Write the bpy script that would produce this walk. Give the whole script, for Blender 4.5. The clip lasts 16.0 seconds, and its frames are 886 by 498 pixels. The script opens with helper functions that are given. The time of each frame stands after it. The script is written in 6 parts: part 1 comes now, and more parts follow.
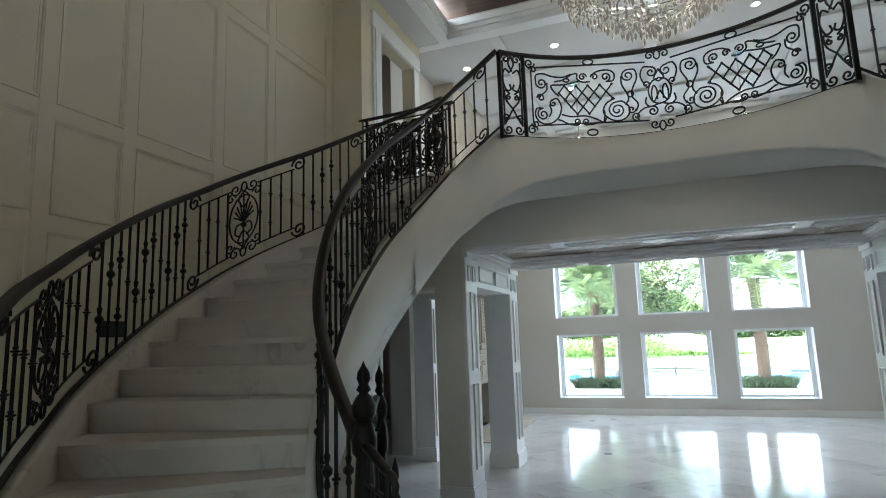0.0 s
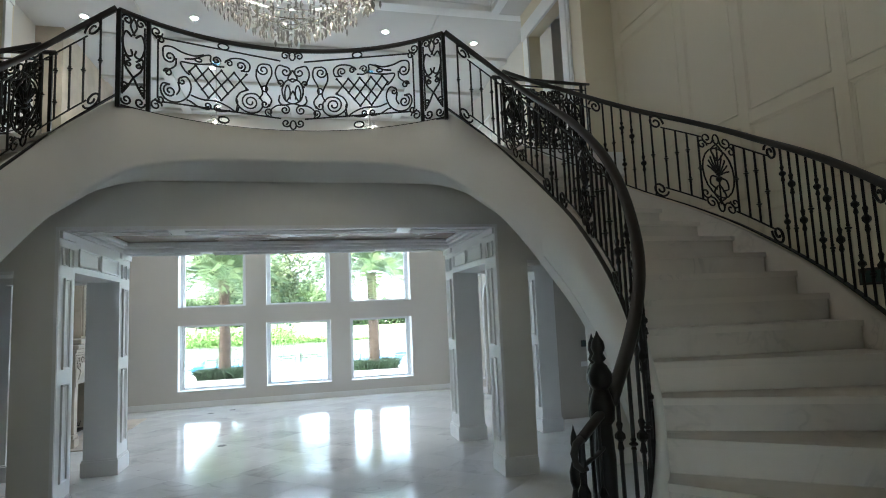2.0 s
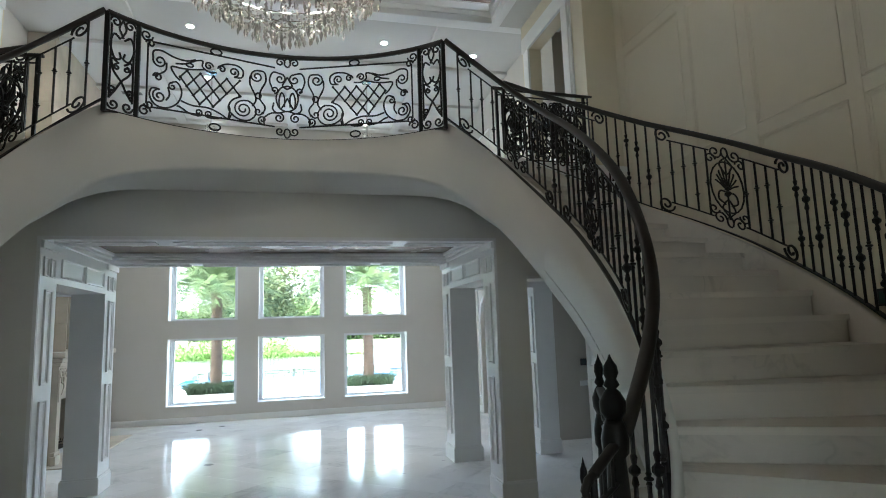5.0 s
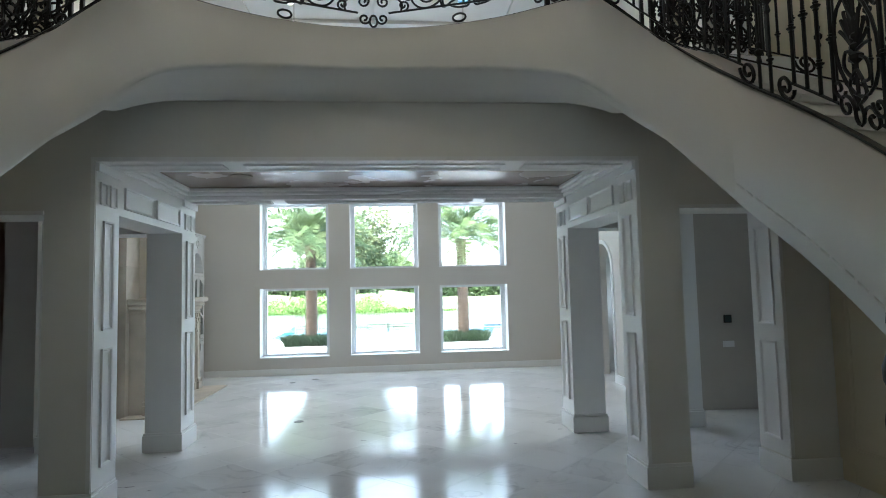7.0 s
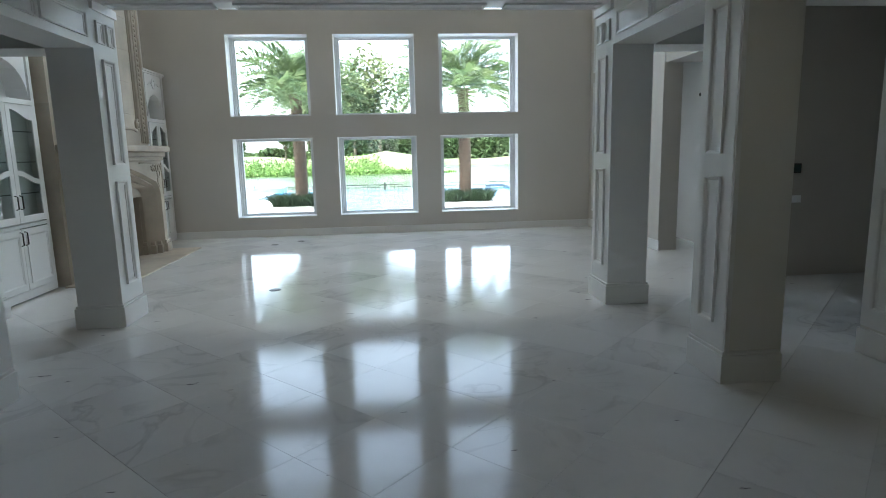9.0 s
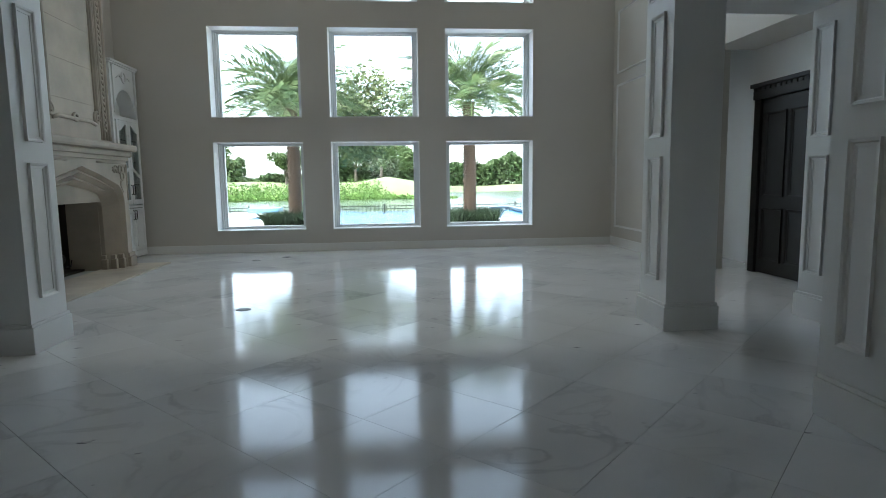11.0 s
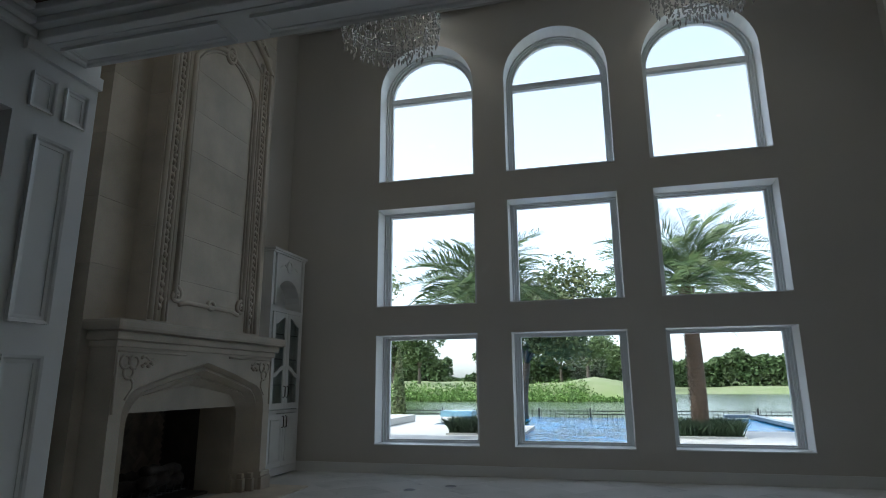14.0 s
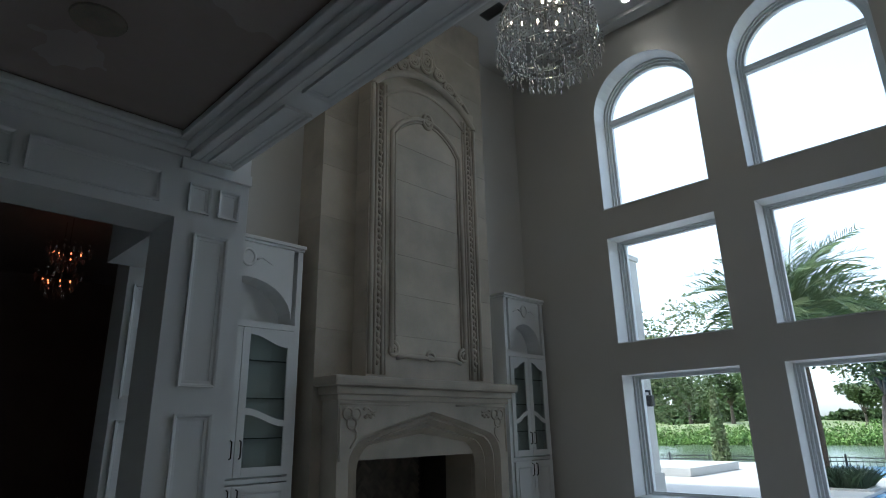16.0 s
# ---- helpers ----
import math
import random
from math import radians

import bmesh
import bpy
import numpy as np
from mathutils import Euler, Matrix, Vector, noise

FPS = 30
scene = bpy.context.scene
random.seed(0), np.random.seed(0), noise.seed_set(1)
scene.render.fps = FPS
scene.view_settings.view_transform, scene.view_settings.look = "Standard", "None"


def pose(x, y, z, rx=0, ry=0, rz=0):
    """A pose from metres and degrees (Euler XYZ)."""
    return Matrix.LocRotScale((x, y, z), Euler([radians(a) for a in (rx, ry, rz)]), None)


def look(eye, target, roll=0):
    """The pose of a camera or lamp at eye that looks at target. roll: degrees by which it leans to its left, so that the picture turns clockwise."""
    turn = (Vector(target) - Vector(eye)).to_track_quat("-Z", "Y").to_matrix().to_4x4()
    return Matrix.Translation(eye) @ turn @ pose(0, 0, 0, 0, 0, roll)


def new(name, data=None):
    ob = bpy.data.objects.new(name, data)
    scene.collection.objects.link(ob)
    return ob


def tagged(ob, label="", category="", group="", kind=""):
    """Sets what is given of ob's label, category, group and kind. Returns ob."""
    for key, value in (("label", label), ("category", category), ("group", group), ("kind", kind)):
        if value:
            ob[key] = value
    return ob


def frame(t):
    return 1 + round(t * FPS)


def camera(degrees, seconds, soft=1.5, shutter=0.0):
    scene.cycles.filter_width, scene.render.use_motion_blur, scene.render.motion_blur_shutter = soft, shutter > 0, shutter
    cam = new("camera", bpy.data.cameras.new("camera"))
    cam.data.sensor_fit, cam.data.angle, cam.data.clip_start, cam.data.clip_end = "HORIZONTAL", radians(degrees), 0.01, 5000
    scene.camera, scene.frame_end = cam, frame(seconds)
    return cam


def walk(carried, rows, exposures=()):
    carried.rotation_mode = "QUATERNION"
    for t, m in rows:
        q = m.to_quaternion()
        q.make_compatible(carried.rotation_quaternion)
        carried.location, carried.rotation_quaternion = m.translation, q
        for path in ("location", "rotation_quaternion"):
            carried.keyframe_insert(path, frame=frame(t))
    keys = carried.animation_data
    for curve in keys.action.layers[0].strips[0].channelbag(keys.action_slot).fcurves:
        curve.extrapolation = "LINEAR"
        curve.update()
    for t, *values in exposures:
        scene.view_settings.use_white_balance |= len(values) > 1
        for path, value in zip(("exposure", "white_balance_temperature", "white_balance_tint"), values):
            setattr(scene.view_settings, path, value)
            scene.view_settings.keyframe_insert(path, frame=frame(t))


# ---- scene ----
cam = camera(74.2, 16.0, soft=1.0)
PATH = [
    (0, (-0.118, -0.004, 1.979), (-0.817, 1.845, 2.283), -1.9),
    (0.5, (-0.091, 0.026, 2.012), (-0.514, 1.963, 2.273), -2.2),
    (1, (-0.034, -0.021, 2.025), (-0.149, 1.961, 2.264), -2.3),
    (1.5, (-0.002, -0.038, 2.023), (0.169, 1.942, 2.249), -2.4),
    (2, (0.051, -0.087, 2.002), (0.525, 1.843, 2.221), -2.5),
    (2.5, (0.149, -0.106, 2.014), (0.859, 1.752, 2.223), -2.2),
    (3, (0.158, -0.116, 2.016), (1.009, 1.681, 2.222), -2.1),
    (3.5, (0.16, -0.077, 2.027), (1.037, 1.707, 2.247), -2.0),
    (4, (0.134, -0.017, 2.024), (1.005, 1.767, 2.267), -1.9),
    (4.5, (0.11, 0.047, 2.042), (0.841, 1.891, 2.298), -1.9),
    (5, (0.093, 0.14, 2.022), (0.58, 2.061, 2.291), -1.9),
    (7.5, (0.096, 2.062, 1.849), (0.274, 4.053, 1.901), -1.3),
    (8, (0.161, 2.501, 1.811), (0.332, 4.492, 1.753), -1.3),
    (8.5, (0.187, 2.858, 1.723), (0.361, 4.842, 1.534), -1.3),
    (9, (0.19, 3.235, 1.63), (0.367, 5.2, 1.304), -1.3),
    (11.5, (0.241, 4.954, 1.22), (0.424, 6.932, 1.08), -0.5),
    (12, (0.288, 5.381, 1.258), (0.473, 7.373, 1.305), -0.39),
    (12.5, (0.307, 5.768, 1.287), (0.473, 7.746, 1.49), -0.2),
    (13, (0.308, 6.156, 1.294), (0.356, 8.129, 1.631), -0.2),
    (13.5, (0.304, 6.579, 1.308), (0.096, 8.519, 1.706), -0.3),
    (14, (0.344, 6.971, 1.269), (-0.137, 8.862, 1.715), -0.39),
    (14.5, (0.408, 7.331, 1.359), (-0.311, 9.122, 1.833), -0.3),
    (15, (0.628, 7.562, 1.376), (-0.392, 9.181, 1.899), -0.61),
    (15.5, (0.911, 7.685, 1.325), (-0.288, 9.161, 1.894), -0.9),
    (16, (1.259, 7.796, 1.298), (-0.092, 9.159, 1.89), -1.21),
]
EXPOSE = [(0, 3.78, 5750, 3), (5, 3.78, 5750, 3), (7.5, 3.6, 5750, 3), (8, 3.48, 5800, 3), (9, 3.04, 5900, 3), (11.5, 2.44, 5900, 2), (12.5, 1.97, 5850, 3), (13.5, 1.44, 5800, 4), (14, 1.24, 5800, 4), (14.5, 1.10, 5850, 4), (16, 1.50, 5600, 4)]
walk(cam, [(t, look(eye, target, roll)) for t, eye, target, roll in PATH], EXPOSE)

# ---- constants ----
SKY, SUN = 0.15, 1.8
FOYER_W, DOWN_W = 1.1, 6

# ---- world, sun, lamps ----
world = bpy.data.worlds.new("sky")
scene.world = world
world.use_nodes = True
wn, wl = world.node_tree.nodes, world.node_tree.links
wn.clear()
sky = wn.new("ShaderNodeTexSky")
sky.sky_type = "NISHITA"
sky.sun_disc = False
sky.sun_elevation, sky.sun_rotation = radians(53), radians(245)
sky.air_density, sky.dust_density = 1.0, 2.0
wbg, wout = wn.new("ShaderNodeBackground"), wn.new("ShaderNodeOutputWorld")
wbg.inputs["Strength"].default_value = SKY
haze = wn.new("ShaderNodeHueSaturation")
haze.inputs["Saturation"].default_value, haze.inputs["Value"].default_value = 0.45, 1.25
wl.new(sky.outputs["Color"], haze.inputs["Color"])
wl.new(haze.outputs["Color"], wbg.inputs["Color"])
wl.new(wbg.outputs["Background"], wout.inputs["Surface"])
sun = new("sun", bpy.data.lights.new("sun", "SUN"))
sun.data.energy, sun.data.angle, sun.data.color = SUN, radians(0.6), (1.0, 0.95, 0.87)
sun.matrix_world = look((0, 0, 30), (0.55 * 30, 0.25 * 30, 30 - 0.8 * 30))


# ---- materials ----
def node_mat(name):
    m = bpy.data.materials.new(name)
    m.use_nodes = True
    n, l = m.node_tree.nodes, m.node_tree.links
    return m, n, l, n["Principled BSDF"]


def surface(name, colour, rough=0.5, metal=0.0, vary=0.12, scale=3.0, grain=60.0, bump=0.15, second=None, stretch=(1, 1, 1), spec=0.5, per_piece=0.0, depth=0.004):
    """Two scales of noise over one base colour, roughness variation and fine relief."""
    m, n, l, b = node_mat(name)
    tc, mp = n.new("ShaderNodeTexCoord"), n.new("ShaderNodeMapping")
    geo = n.new("ShaderNodeNewGeometry")
    l.new(geo.outputs["Position"], mp.inputs["Vector"])
    mp.inputs["Scale"].default_value = stretch
    big, small = n.new("ShaderNodeTexNoise"), n.new("ShaderNodeTexNoise")
    for t, s, d in ((big, scale, 4), (small, grain, 3)):
        t.inputs["Scale"].default_value, t.inputs["Detail"].default_value = s, d
        l.new(mp.outputs["Vector"], t.inputs["Vector"])
    ramp = n.new("ShaderNodeMix")
    ramp.data_type = "RGBA"
    dark = second or tuple(c * (1 - vary) for c in colour)
    ramp.inputs["A"].default_value, ramp.inputs["B"].default_value = (*dark, 1), (*colour, 1)
    mapr = n.new("ShaderNodeMapRange")
    mapr.inputs["From Min"].default_value, mapr.inputs["From Max"].default_value = 0.35, 0.65
    l.new(big.outputs["Fac"], mapr.inputs["Value"])
    l.new(mapr.outputs["Result"], ramp.inputs["Factor"])
    fine = n.new("ShaderNodeMix")
    fine.data_type, fine.blend_type = "RGBA", "MULTIPLY"
    fine.inputs["Factor"].default_value = vary
    l.new(ramp.outputs["Result"], fine.inputs["A"])
    l.new(small.outputs["Color"], fine.inputs["B"])
    last = fine.outputs["Result"]
    if per_piece:
        info, hsv, mr = n.new("ShaderNodeObjectInfo"), n.new("ShaderNodeHueSaturation"), n.new("ShaderNodeMapRange")
        mr.inputs["To Min"].default_value, mr.inputs["To Max"].default_value = 1 - per_piece, 1 + per_piece * 0.5
        l.new(info.outputs["Random"], mr.inputs["Value"])
        l.new(mr.outputs["Result"], hsv.inputs["Value"])
        l.new(last, hsv.inputs["Color"])
        last = hsv.outputs["Color"]
    l.new(last, b.inputs["Base Color"])
    rr = n.new("ShaderNodeMapRange")
    rr.inputs["To Min"].default_value, rr.inputs["To Max"].default_value = max(rough - 0.08, 0.02), min(rough + 0.08, 1)
    l.new(big.outputs["Fac"], rr.inputs["Value"])
    l.new(rr.outputs["Result"], b.inputs["Roughness"])
    b.inputs["Metallic"].default_value = metal
    b.inputs["Specular IOR Level"].default_value = spec
    if bump:
        bp = n.new("ShaderNodeBump")
        bp.inputs["Strength"].default_value, bp.inputs["Distance"].default_value = bump, depth
        l.new(small.outputs["Fac"], bp.inputs["Height"])
        l.new(bp.outputs["Normal"], b.inputs["Normal"])
    return m


def marble(name, base, vein, rough, scale=1.2, strength=0.5, per_piece=0.03, chips=0.0):
    """Pale stone: soft grey clouds, thin wandering veins, polished."""
    m, n, l, b = node_mat(name)
    geo, info = n.new("ShaderNodeNewGeometry"), n.new("ShaderNodeObjectInfo")
    mul, add = n.new("ShaderNodeMath"), n.new("ShaderNodeCombineXYZ")
    mul.operation = "MULTIPLY"
    mul.inputs[1].default_value = 40
    l.new(info.outputs["Random"], mul.inputs[0])
    l.new(mul.outputs[0], add.inputs["X"])
    l.new(mul.outputs[0], add.inputs["Z"])
    off = n.new("ShaderNodeVectorMath")
    l.new(geo.outputs["Position"], off.inputs[0])
    l.new(add.outputs[0], off.inputs[1])
    cloud, warp, vn = n.new("ShaderNodeTexNoise"), n.new("ShaderNodeTexNoise"), n.new("ShaderNodeTexNoise")
    cloud.inputs["Scale"].default_value, cloud.inputs["Detail"].default_value = scale, 5
    warp.inputs["Scale"].default_value, warp.inputs["Detail"].default_value = scale * 1.6, 6
    warp.inputs["Distortion"].default_value = 1.4
    vn.inputs["Scale"].default_value, vn.inputs["Detail"].default_value = scale * 14, 4
    for t in (cloud, warp, vn):
        l.new(off.outputs[0], t.inputs["Vector"])
    dist, absn = n.new("ShaderNodeMath"), n.new("ShaderNodeMath")
    dist.operation, absn.operation = "SUBTRACT", "ABSOLUTE"
    dist.inputs[1].default_value = 0.5
    l.new(warp.outputs["Fac"], dist.inputs[0])
    l.new(dist.outputs[0], absn.inputs[0])
    mr = n.new("ShaderNodeMapRange")
    mr.inputs["From Min"].default_value, mr.inputs["From Max"].default_value = 0.0, 0.035
    mr.inputs["To Min"].default_value, mr.inputs["To Max"].default_value = strength, 0.0
    l.new(absn.outputs[0], mr.inputs["Value"])
    gate = n.new("ShaderNodeMapRange")
    gate.inputs["From Min"].default_value, gate.inputs["From Max"].default_value = 0.48, 0.68
    l.new(cloud.outputs["Fac"], gate.inputs["Value"])
    vm = n.new("ShaderNodeMath")
    vm.operation = "MULTIPLY"
    l.new(mr.outputs["Result"], vm.inputs[0])
    l.new(gate.outputs["Result"], vm.inputs[1])
    c1, c2 = n.new("ShaderNodeMix"), n.new("ShaderNodeMix")
    c1.data_type = c2.data_type = "RGBA"
    c1.inputs["A"].default_value = (*base, 1)
    c1.inputs["B"].default_value = (*[0.55 * a + 0.45 * v for a, v in zip(base, vein)], 1)
    half = n.new("ShaderNodeMapRange")
    half.inputs["From Min"].default_value, half.inputs["From Max"].default_value, half.inputs["To Max"].default_value = 0.42, 0.8, 0.8
    l.new(cloud.outputs["Fac"], half.inputs["Value"])
    l.new(half.outputs["Result"], c1.inputs["Factor"])
    l.new(c1.outputs["Result"], c2.inputs["A"])
    c2.inputs["B"].default_value = (*vein, 1)
    l.new(vm.outputs[0], c2.inputs["Factor"])
    hsv, pr = n.new("ShaderNodeHueSaturation"), n.new("ShaderNodeMapRange")
    pr.inputs["To Min"].default_value, pr.inputs["To Max"].default_value = 1 - per_piece, 1 + per_piece
    l.new(info.outputs["Random"], pr.inputs["Value"])
    l.new(pr.outputs["Result"], hsv.inputs["Value"])
    l.new(c2.outputs["Result"], hsv.inputs["Color"])
    last = hsv.outputs["Color"]
    if chips:
        # sparse dark flecks, drawn out along the veins
        mp, fl = n.new("ShaderNodeMapping"), n.new("ShaderNodeTexNoise")
        mp.inputs["Rotation"].default_value, mp.inputs["Scale"].default_value = (0, 0, 0.5), (1.0, 2.8, 1.0)
        l.new(off.outputs[0], mp.inputs["Vector"])
        l.new(mp.outputs["Vector"], fl.inputs["Vector"])
        fl.inputs["Scale"].default_value, fl.inputs["Detail"].default_value = 5.5, 4
        cut, mixc = n.new("ShaderNodeMapRange"), n.new("ShaderNodeMix")
        cut.inputs["From Min"].default_value, cut.inputs["From Max"].default_value, cut.inputs["To Max"].default_value = 0.715, 0.76, chips
        l.new(fl.outputs["Fac"], cut.inputs["Value"])
        mixc.data_type = "RGBA"
        mixc.inputs["B"].default_value = (0.10, 0.10, 0.12, 1)
        l.new(last, mixc.inputs["A"])
        l.new(cut.outputs["Result"], mixc.inputs["Factor"])
        last = mixc.outputs["Result"]
    l.new(last, b.inputs["Base Color"])
    rr = n.new("ShaderNodeMapRange")
    rr.inputs["To Min"].default_value, rr.inputs["To Max"].default_value = rough * 0.6, rough * 1.5
    l.new(vn.outputs["Fac"], rr.inputs["Value"])
    l.new(rr.outputs["Result"], b.inputs["Roughness"])
    b.inputs["Specular IOR Level"].default_value = 0.27
    bp = n.new("ShaderNodeBump")
    bp.inputs["Strength"].default_value, bp.inputs["Distance"].default_value = 0.06, 0.002
    l.new(cloud.outputs["Fac"], bp.inputs["Height"])
    l.new(bp.outputs["Normal"], b.inputs["Normal"])
    return m


def glow(name, colour, strength):
    m, n, l, b = node_mat(name)
    b.inputs["Base Color"].default_value = (*colour, 1)
    b.inputs["Emission Color"].default_value = (*colour, 1)
    b.inputs["Emission Strength"].default_value = strength
    return m


def clear_glass(name, tint=(1, 1, 1), gloss=1.0):
    """A flat pane: lets light straight through, mirrors by Fresnel."""
    m, n, l, b = node_mat(name)
    n.remove(b)
    out = n["Material Output"]
    tr, gl, mix, fr = n.new("ShaderNodeBsdfTransparent"), n.new("ShaderNodeBsdfGlossy"), n.new("ShaderNodeMixShader"), n.new("ShaderNodeLayerWeight")
    power, ramp = n.new("ShaderNodeMath"), n.new("ShaderNodeMapRange")
    power.operation, power.inputs[1].default_value = "POWER", 5.0
    tr.inputs["Color"].default_value = (*tint, 1)
    gl.inputs["Roughness"].default_value = 0.02
    ramp.inputs["To Min"].default_value, ramp.inputs["To Max"].default_value = 0.04 * gloss, 0.9
    fr.inputs["Blend"].default_value = 0.5
    l.new(fr.outputs["Facing"], power.inputs[0])
    l.new(power.outputs[0], ramp.inputs["Value"])
    l.new(ramp.outputs["Result"], mix.inputs["Fac"])
    l.new(tr.outputs["BSDF"], mix.inputs[1])
    l.new(gl.outputs["BSDF"], mix.inputs[2])
    l.new(mix.outputs["Shader"], out.inputs["Surface"])
    return m


M_WALL = surface("wall_paint", (0.61, 0.58, 0.535), 0.55, vary=0.04, scale=0.8, grain=180, bump=0.12)
M_FOYER = surface("foyer_paint", (0.70, 0.63, 0.48), 0.5, vary=0.05, scale=0.7, grain=160, bump=0.12)
M_PLASTER = surface("plain_wall_paint", (0.76, 0.745, 0.70), 0.55, vary=0.06, scale=0.6, grain=160, bump=0.12)
M_TRIM = surface("white_trim_paint", (0.82, 0.82, 0.81), 0.35, vary=0.04, scale=1.5, grain=120, bump=0.06)
M_CEIL = surface("ceiling_paint", (0.61, 0.60, 0.58), 0.7, vary=0.04, scale=1.0, grain=150, bump=0.1)
M_WOOD = surface("stained_ceiling_wood", (0.21, 0.135, 0.10), 0.36, vary=0.45, scale=2.0, grain=30, bump=0.2, stretch=(0.6, 9, 9))
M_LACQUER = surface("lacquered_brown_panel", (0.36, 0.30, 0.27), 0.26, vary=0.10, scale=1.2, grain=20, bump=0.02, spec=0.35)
M_STONE = surface("carved_limestone", (0.60, 0.53, 0.43), 0.7, vary=0.22, scale=2.2, grain=70, bump=0.35, per_piece=0.09)
M_STONE_DARK = surface("firebrick", (0.30, 0.25, 0.20), 0.9, vary=0.35, scale=6, grain=80, bump=0.5, per_piece=0.3)
M_SOOT = surface("sooty_firebox", (0.09, 0.08, 0.07), 0.95, vary=0.3, scale=5, grain=60)
M_LOG = surface("charred_log", (0.06, 0.045, 0.035), 0.9, vary=0.6, scale=14, grain=90, bump=0.8, depth=0.02)
M_IRON = surface("wrought_iron", (0.018, 0.017, 0.016), 0.42, metal=0.5, vary=0.3, scale=12, grain=140, bump=0.25)
M_RAIL = surface("dark_oiled_handrail", (0.022, 0.017, 0.014), 0.5, vary=0.3, scale=9, grain=60, bump=0.12)
M_BLACKWOOD = surface("black_stained_wood", (0.012, 0.010, 0.009), 0.5, vary=0.4, scale=3, grain=40, bump=0.2, stretch=(6, 6, 0.7))
M_BROWN = surface("unlit_room_paint", (0.46, 0.42, 0.37), 0.7, vary=0.08, scale=1.1, grain=120)
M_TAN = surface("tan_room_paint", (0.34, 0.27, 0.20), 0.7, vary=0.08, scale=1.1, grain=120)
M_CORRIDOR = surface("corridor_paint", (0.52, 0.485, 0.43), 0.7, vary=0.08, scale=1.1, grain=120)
M_FLOOR = marble("polished_white_marble", (0.76, 0.765, 0.76), (0.34, 0.345, 0.36), 0.085, 0.9, 0.40, 0.03, 0.8)
M_STEP = marble("honed_white_marble_step", (0.70, 0.66, 0.60), (0.38, 0.37, 0.34), 0.34, 1.5, 0.6, 0.05)
M_GROUT = surface("tile_joint", (0.68, 0.68, 0.67), 0.6, vary=0.1, grain=200)
M_FRAME = surface("white_window_frame", (0.78, 0.80, 0.80), 0.4, vary=0.04, grain=100, bump=0.03)
M_GLASS = clear_glass("window_glass", (0.97, 0.98, 0.98), 0.5)
M_CABGLASS = clear_glass("cabinet_glass", (0.86, 0.89, 0.88), 1.2)
M_NICKEL = surface("dark_bronze_pull", (0.05, 0.045, 0.04), 0.3, metal=0.9, vary=0.2, grain=90, bump=0.05)
M_CAN = glow("lit_downlight", (1.0, 0.93, 0.82), 14)
M_BULB = glow("lit_chandelier_bulb", (1.0, 0.80, 0.55), 9)
M_AMBER = glow("amber_bulb", (1.0, 0.20, 0.07), 1.1)
M_VENT = surface("brushed_floor_plate", (0.18, 0.18, 0.18), 0.35, metal=0.8, vary=0.2, grain=120)
M_BLACK = surface("black_plastic", (0.02, 0.02, 0.02), 0.4, vary=0.1, grain=90)
M_SHELF = surface("cabinet_glass_shelf", (0.06, 0.09, 0.085), 0.15, vary=0.1, grain=60, bump=0)
M_CABIN = surface("cabinet_inside_paint", (0.62, 0.66, 0.65), 0.6, vary=0.05, grain=90, bump=0.03)


def crystal():
    m, n, l, b = node_mat("cut_crystal")
    b.inputs["Base Color"].default_value = (0.80, 0.78, 0.74, 1)
    b.inputs["Roughness"].default_value = 0.06
    b.inputs["Metallic"].default_value = 0.12
    b.inputs["Transmission Weight"].default_value = 0.6
    b.inputs["IOR"].default_value = 1.55
    return m


M_CRYSTAL = crystal()
M_CHROME = surface("polished_chrome", (0.7, 0.69, 0.66), 0.12, metal=1.0, vary=0.05, grain=60, bump=0)


# ---- mesh helpers ----
def box(bm, x0, x1, y0, y1, z0, z1, bevel=0.0):
    vs = [bm.verts.new((x, y, z)) for z in (min(z0, z1), max(z0, z1)) for y in (min(y0, y1), max(y0, y1)) for x in (min(x0, x1), max(x0, x1))]
    fs = [bm.faces.new([vs[i] for i in q]) for q in ((0, 2, 3, 1), (4, 5, 7, 6), (0, 1, 5, 4), (2, 6, 7, 3), (0, 4, 6, 2), (1, 3, 7, 5))]
    if bevel:
        es = list({e for f in fs for e in f.edges})
        bmesh.ops.bevel(bm, geom=es, offset=bevel, segments=2, affect="EDGES", profile=0.6)


def boxes(*dims, bevel=0.0):
    bm = bmesh.new()
    for d in dims:
        box(bm, *d, bevel=bevel)
    return bm


def prism(bm, pts, a, b, place):
    """A polygon (u, v) drawn out from a to b; place(u, v, w) gives the point."""
    lo, hi = [bm.verts.new(place(u, v, a)) for u, v in pts], [bm.verts.new(place(u, v, b)) for u, v in pts]
    n = len(pts)
    bm.faces.new(lo), bm.faces.new(hi[::-1])
    for i in range(n):
        bm.faces.new((lo[i], hi[i], hi[(i + 1) % n], lo[(i + 1) % n]))


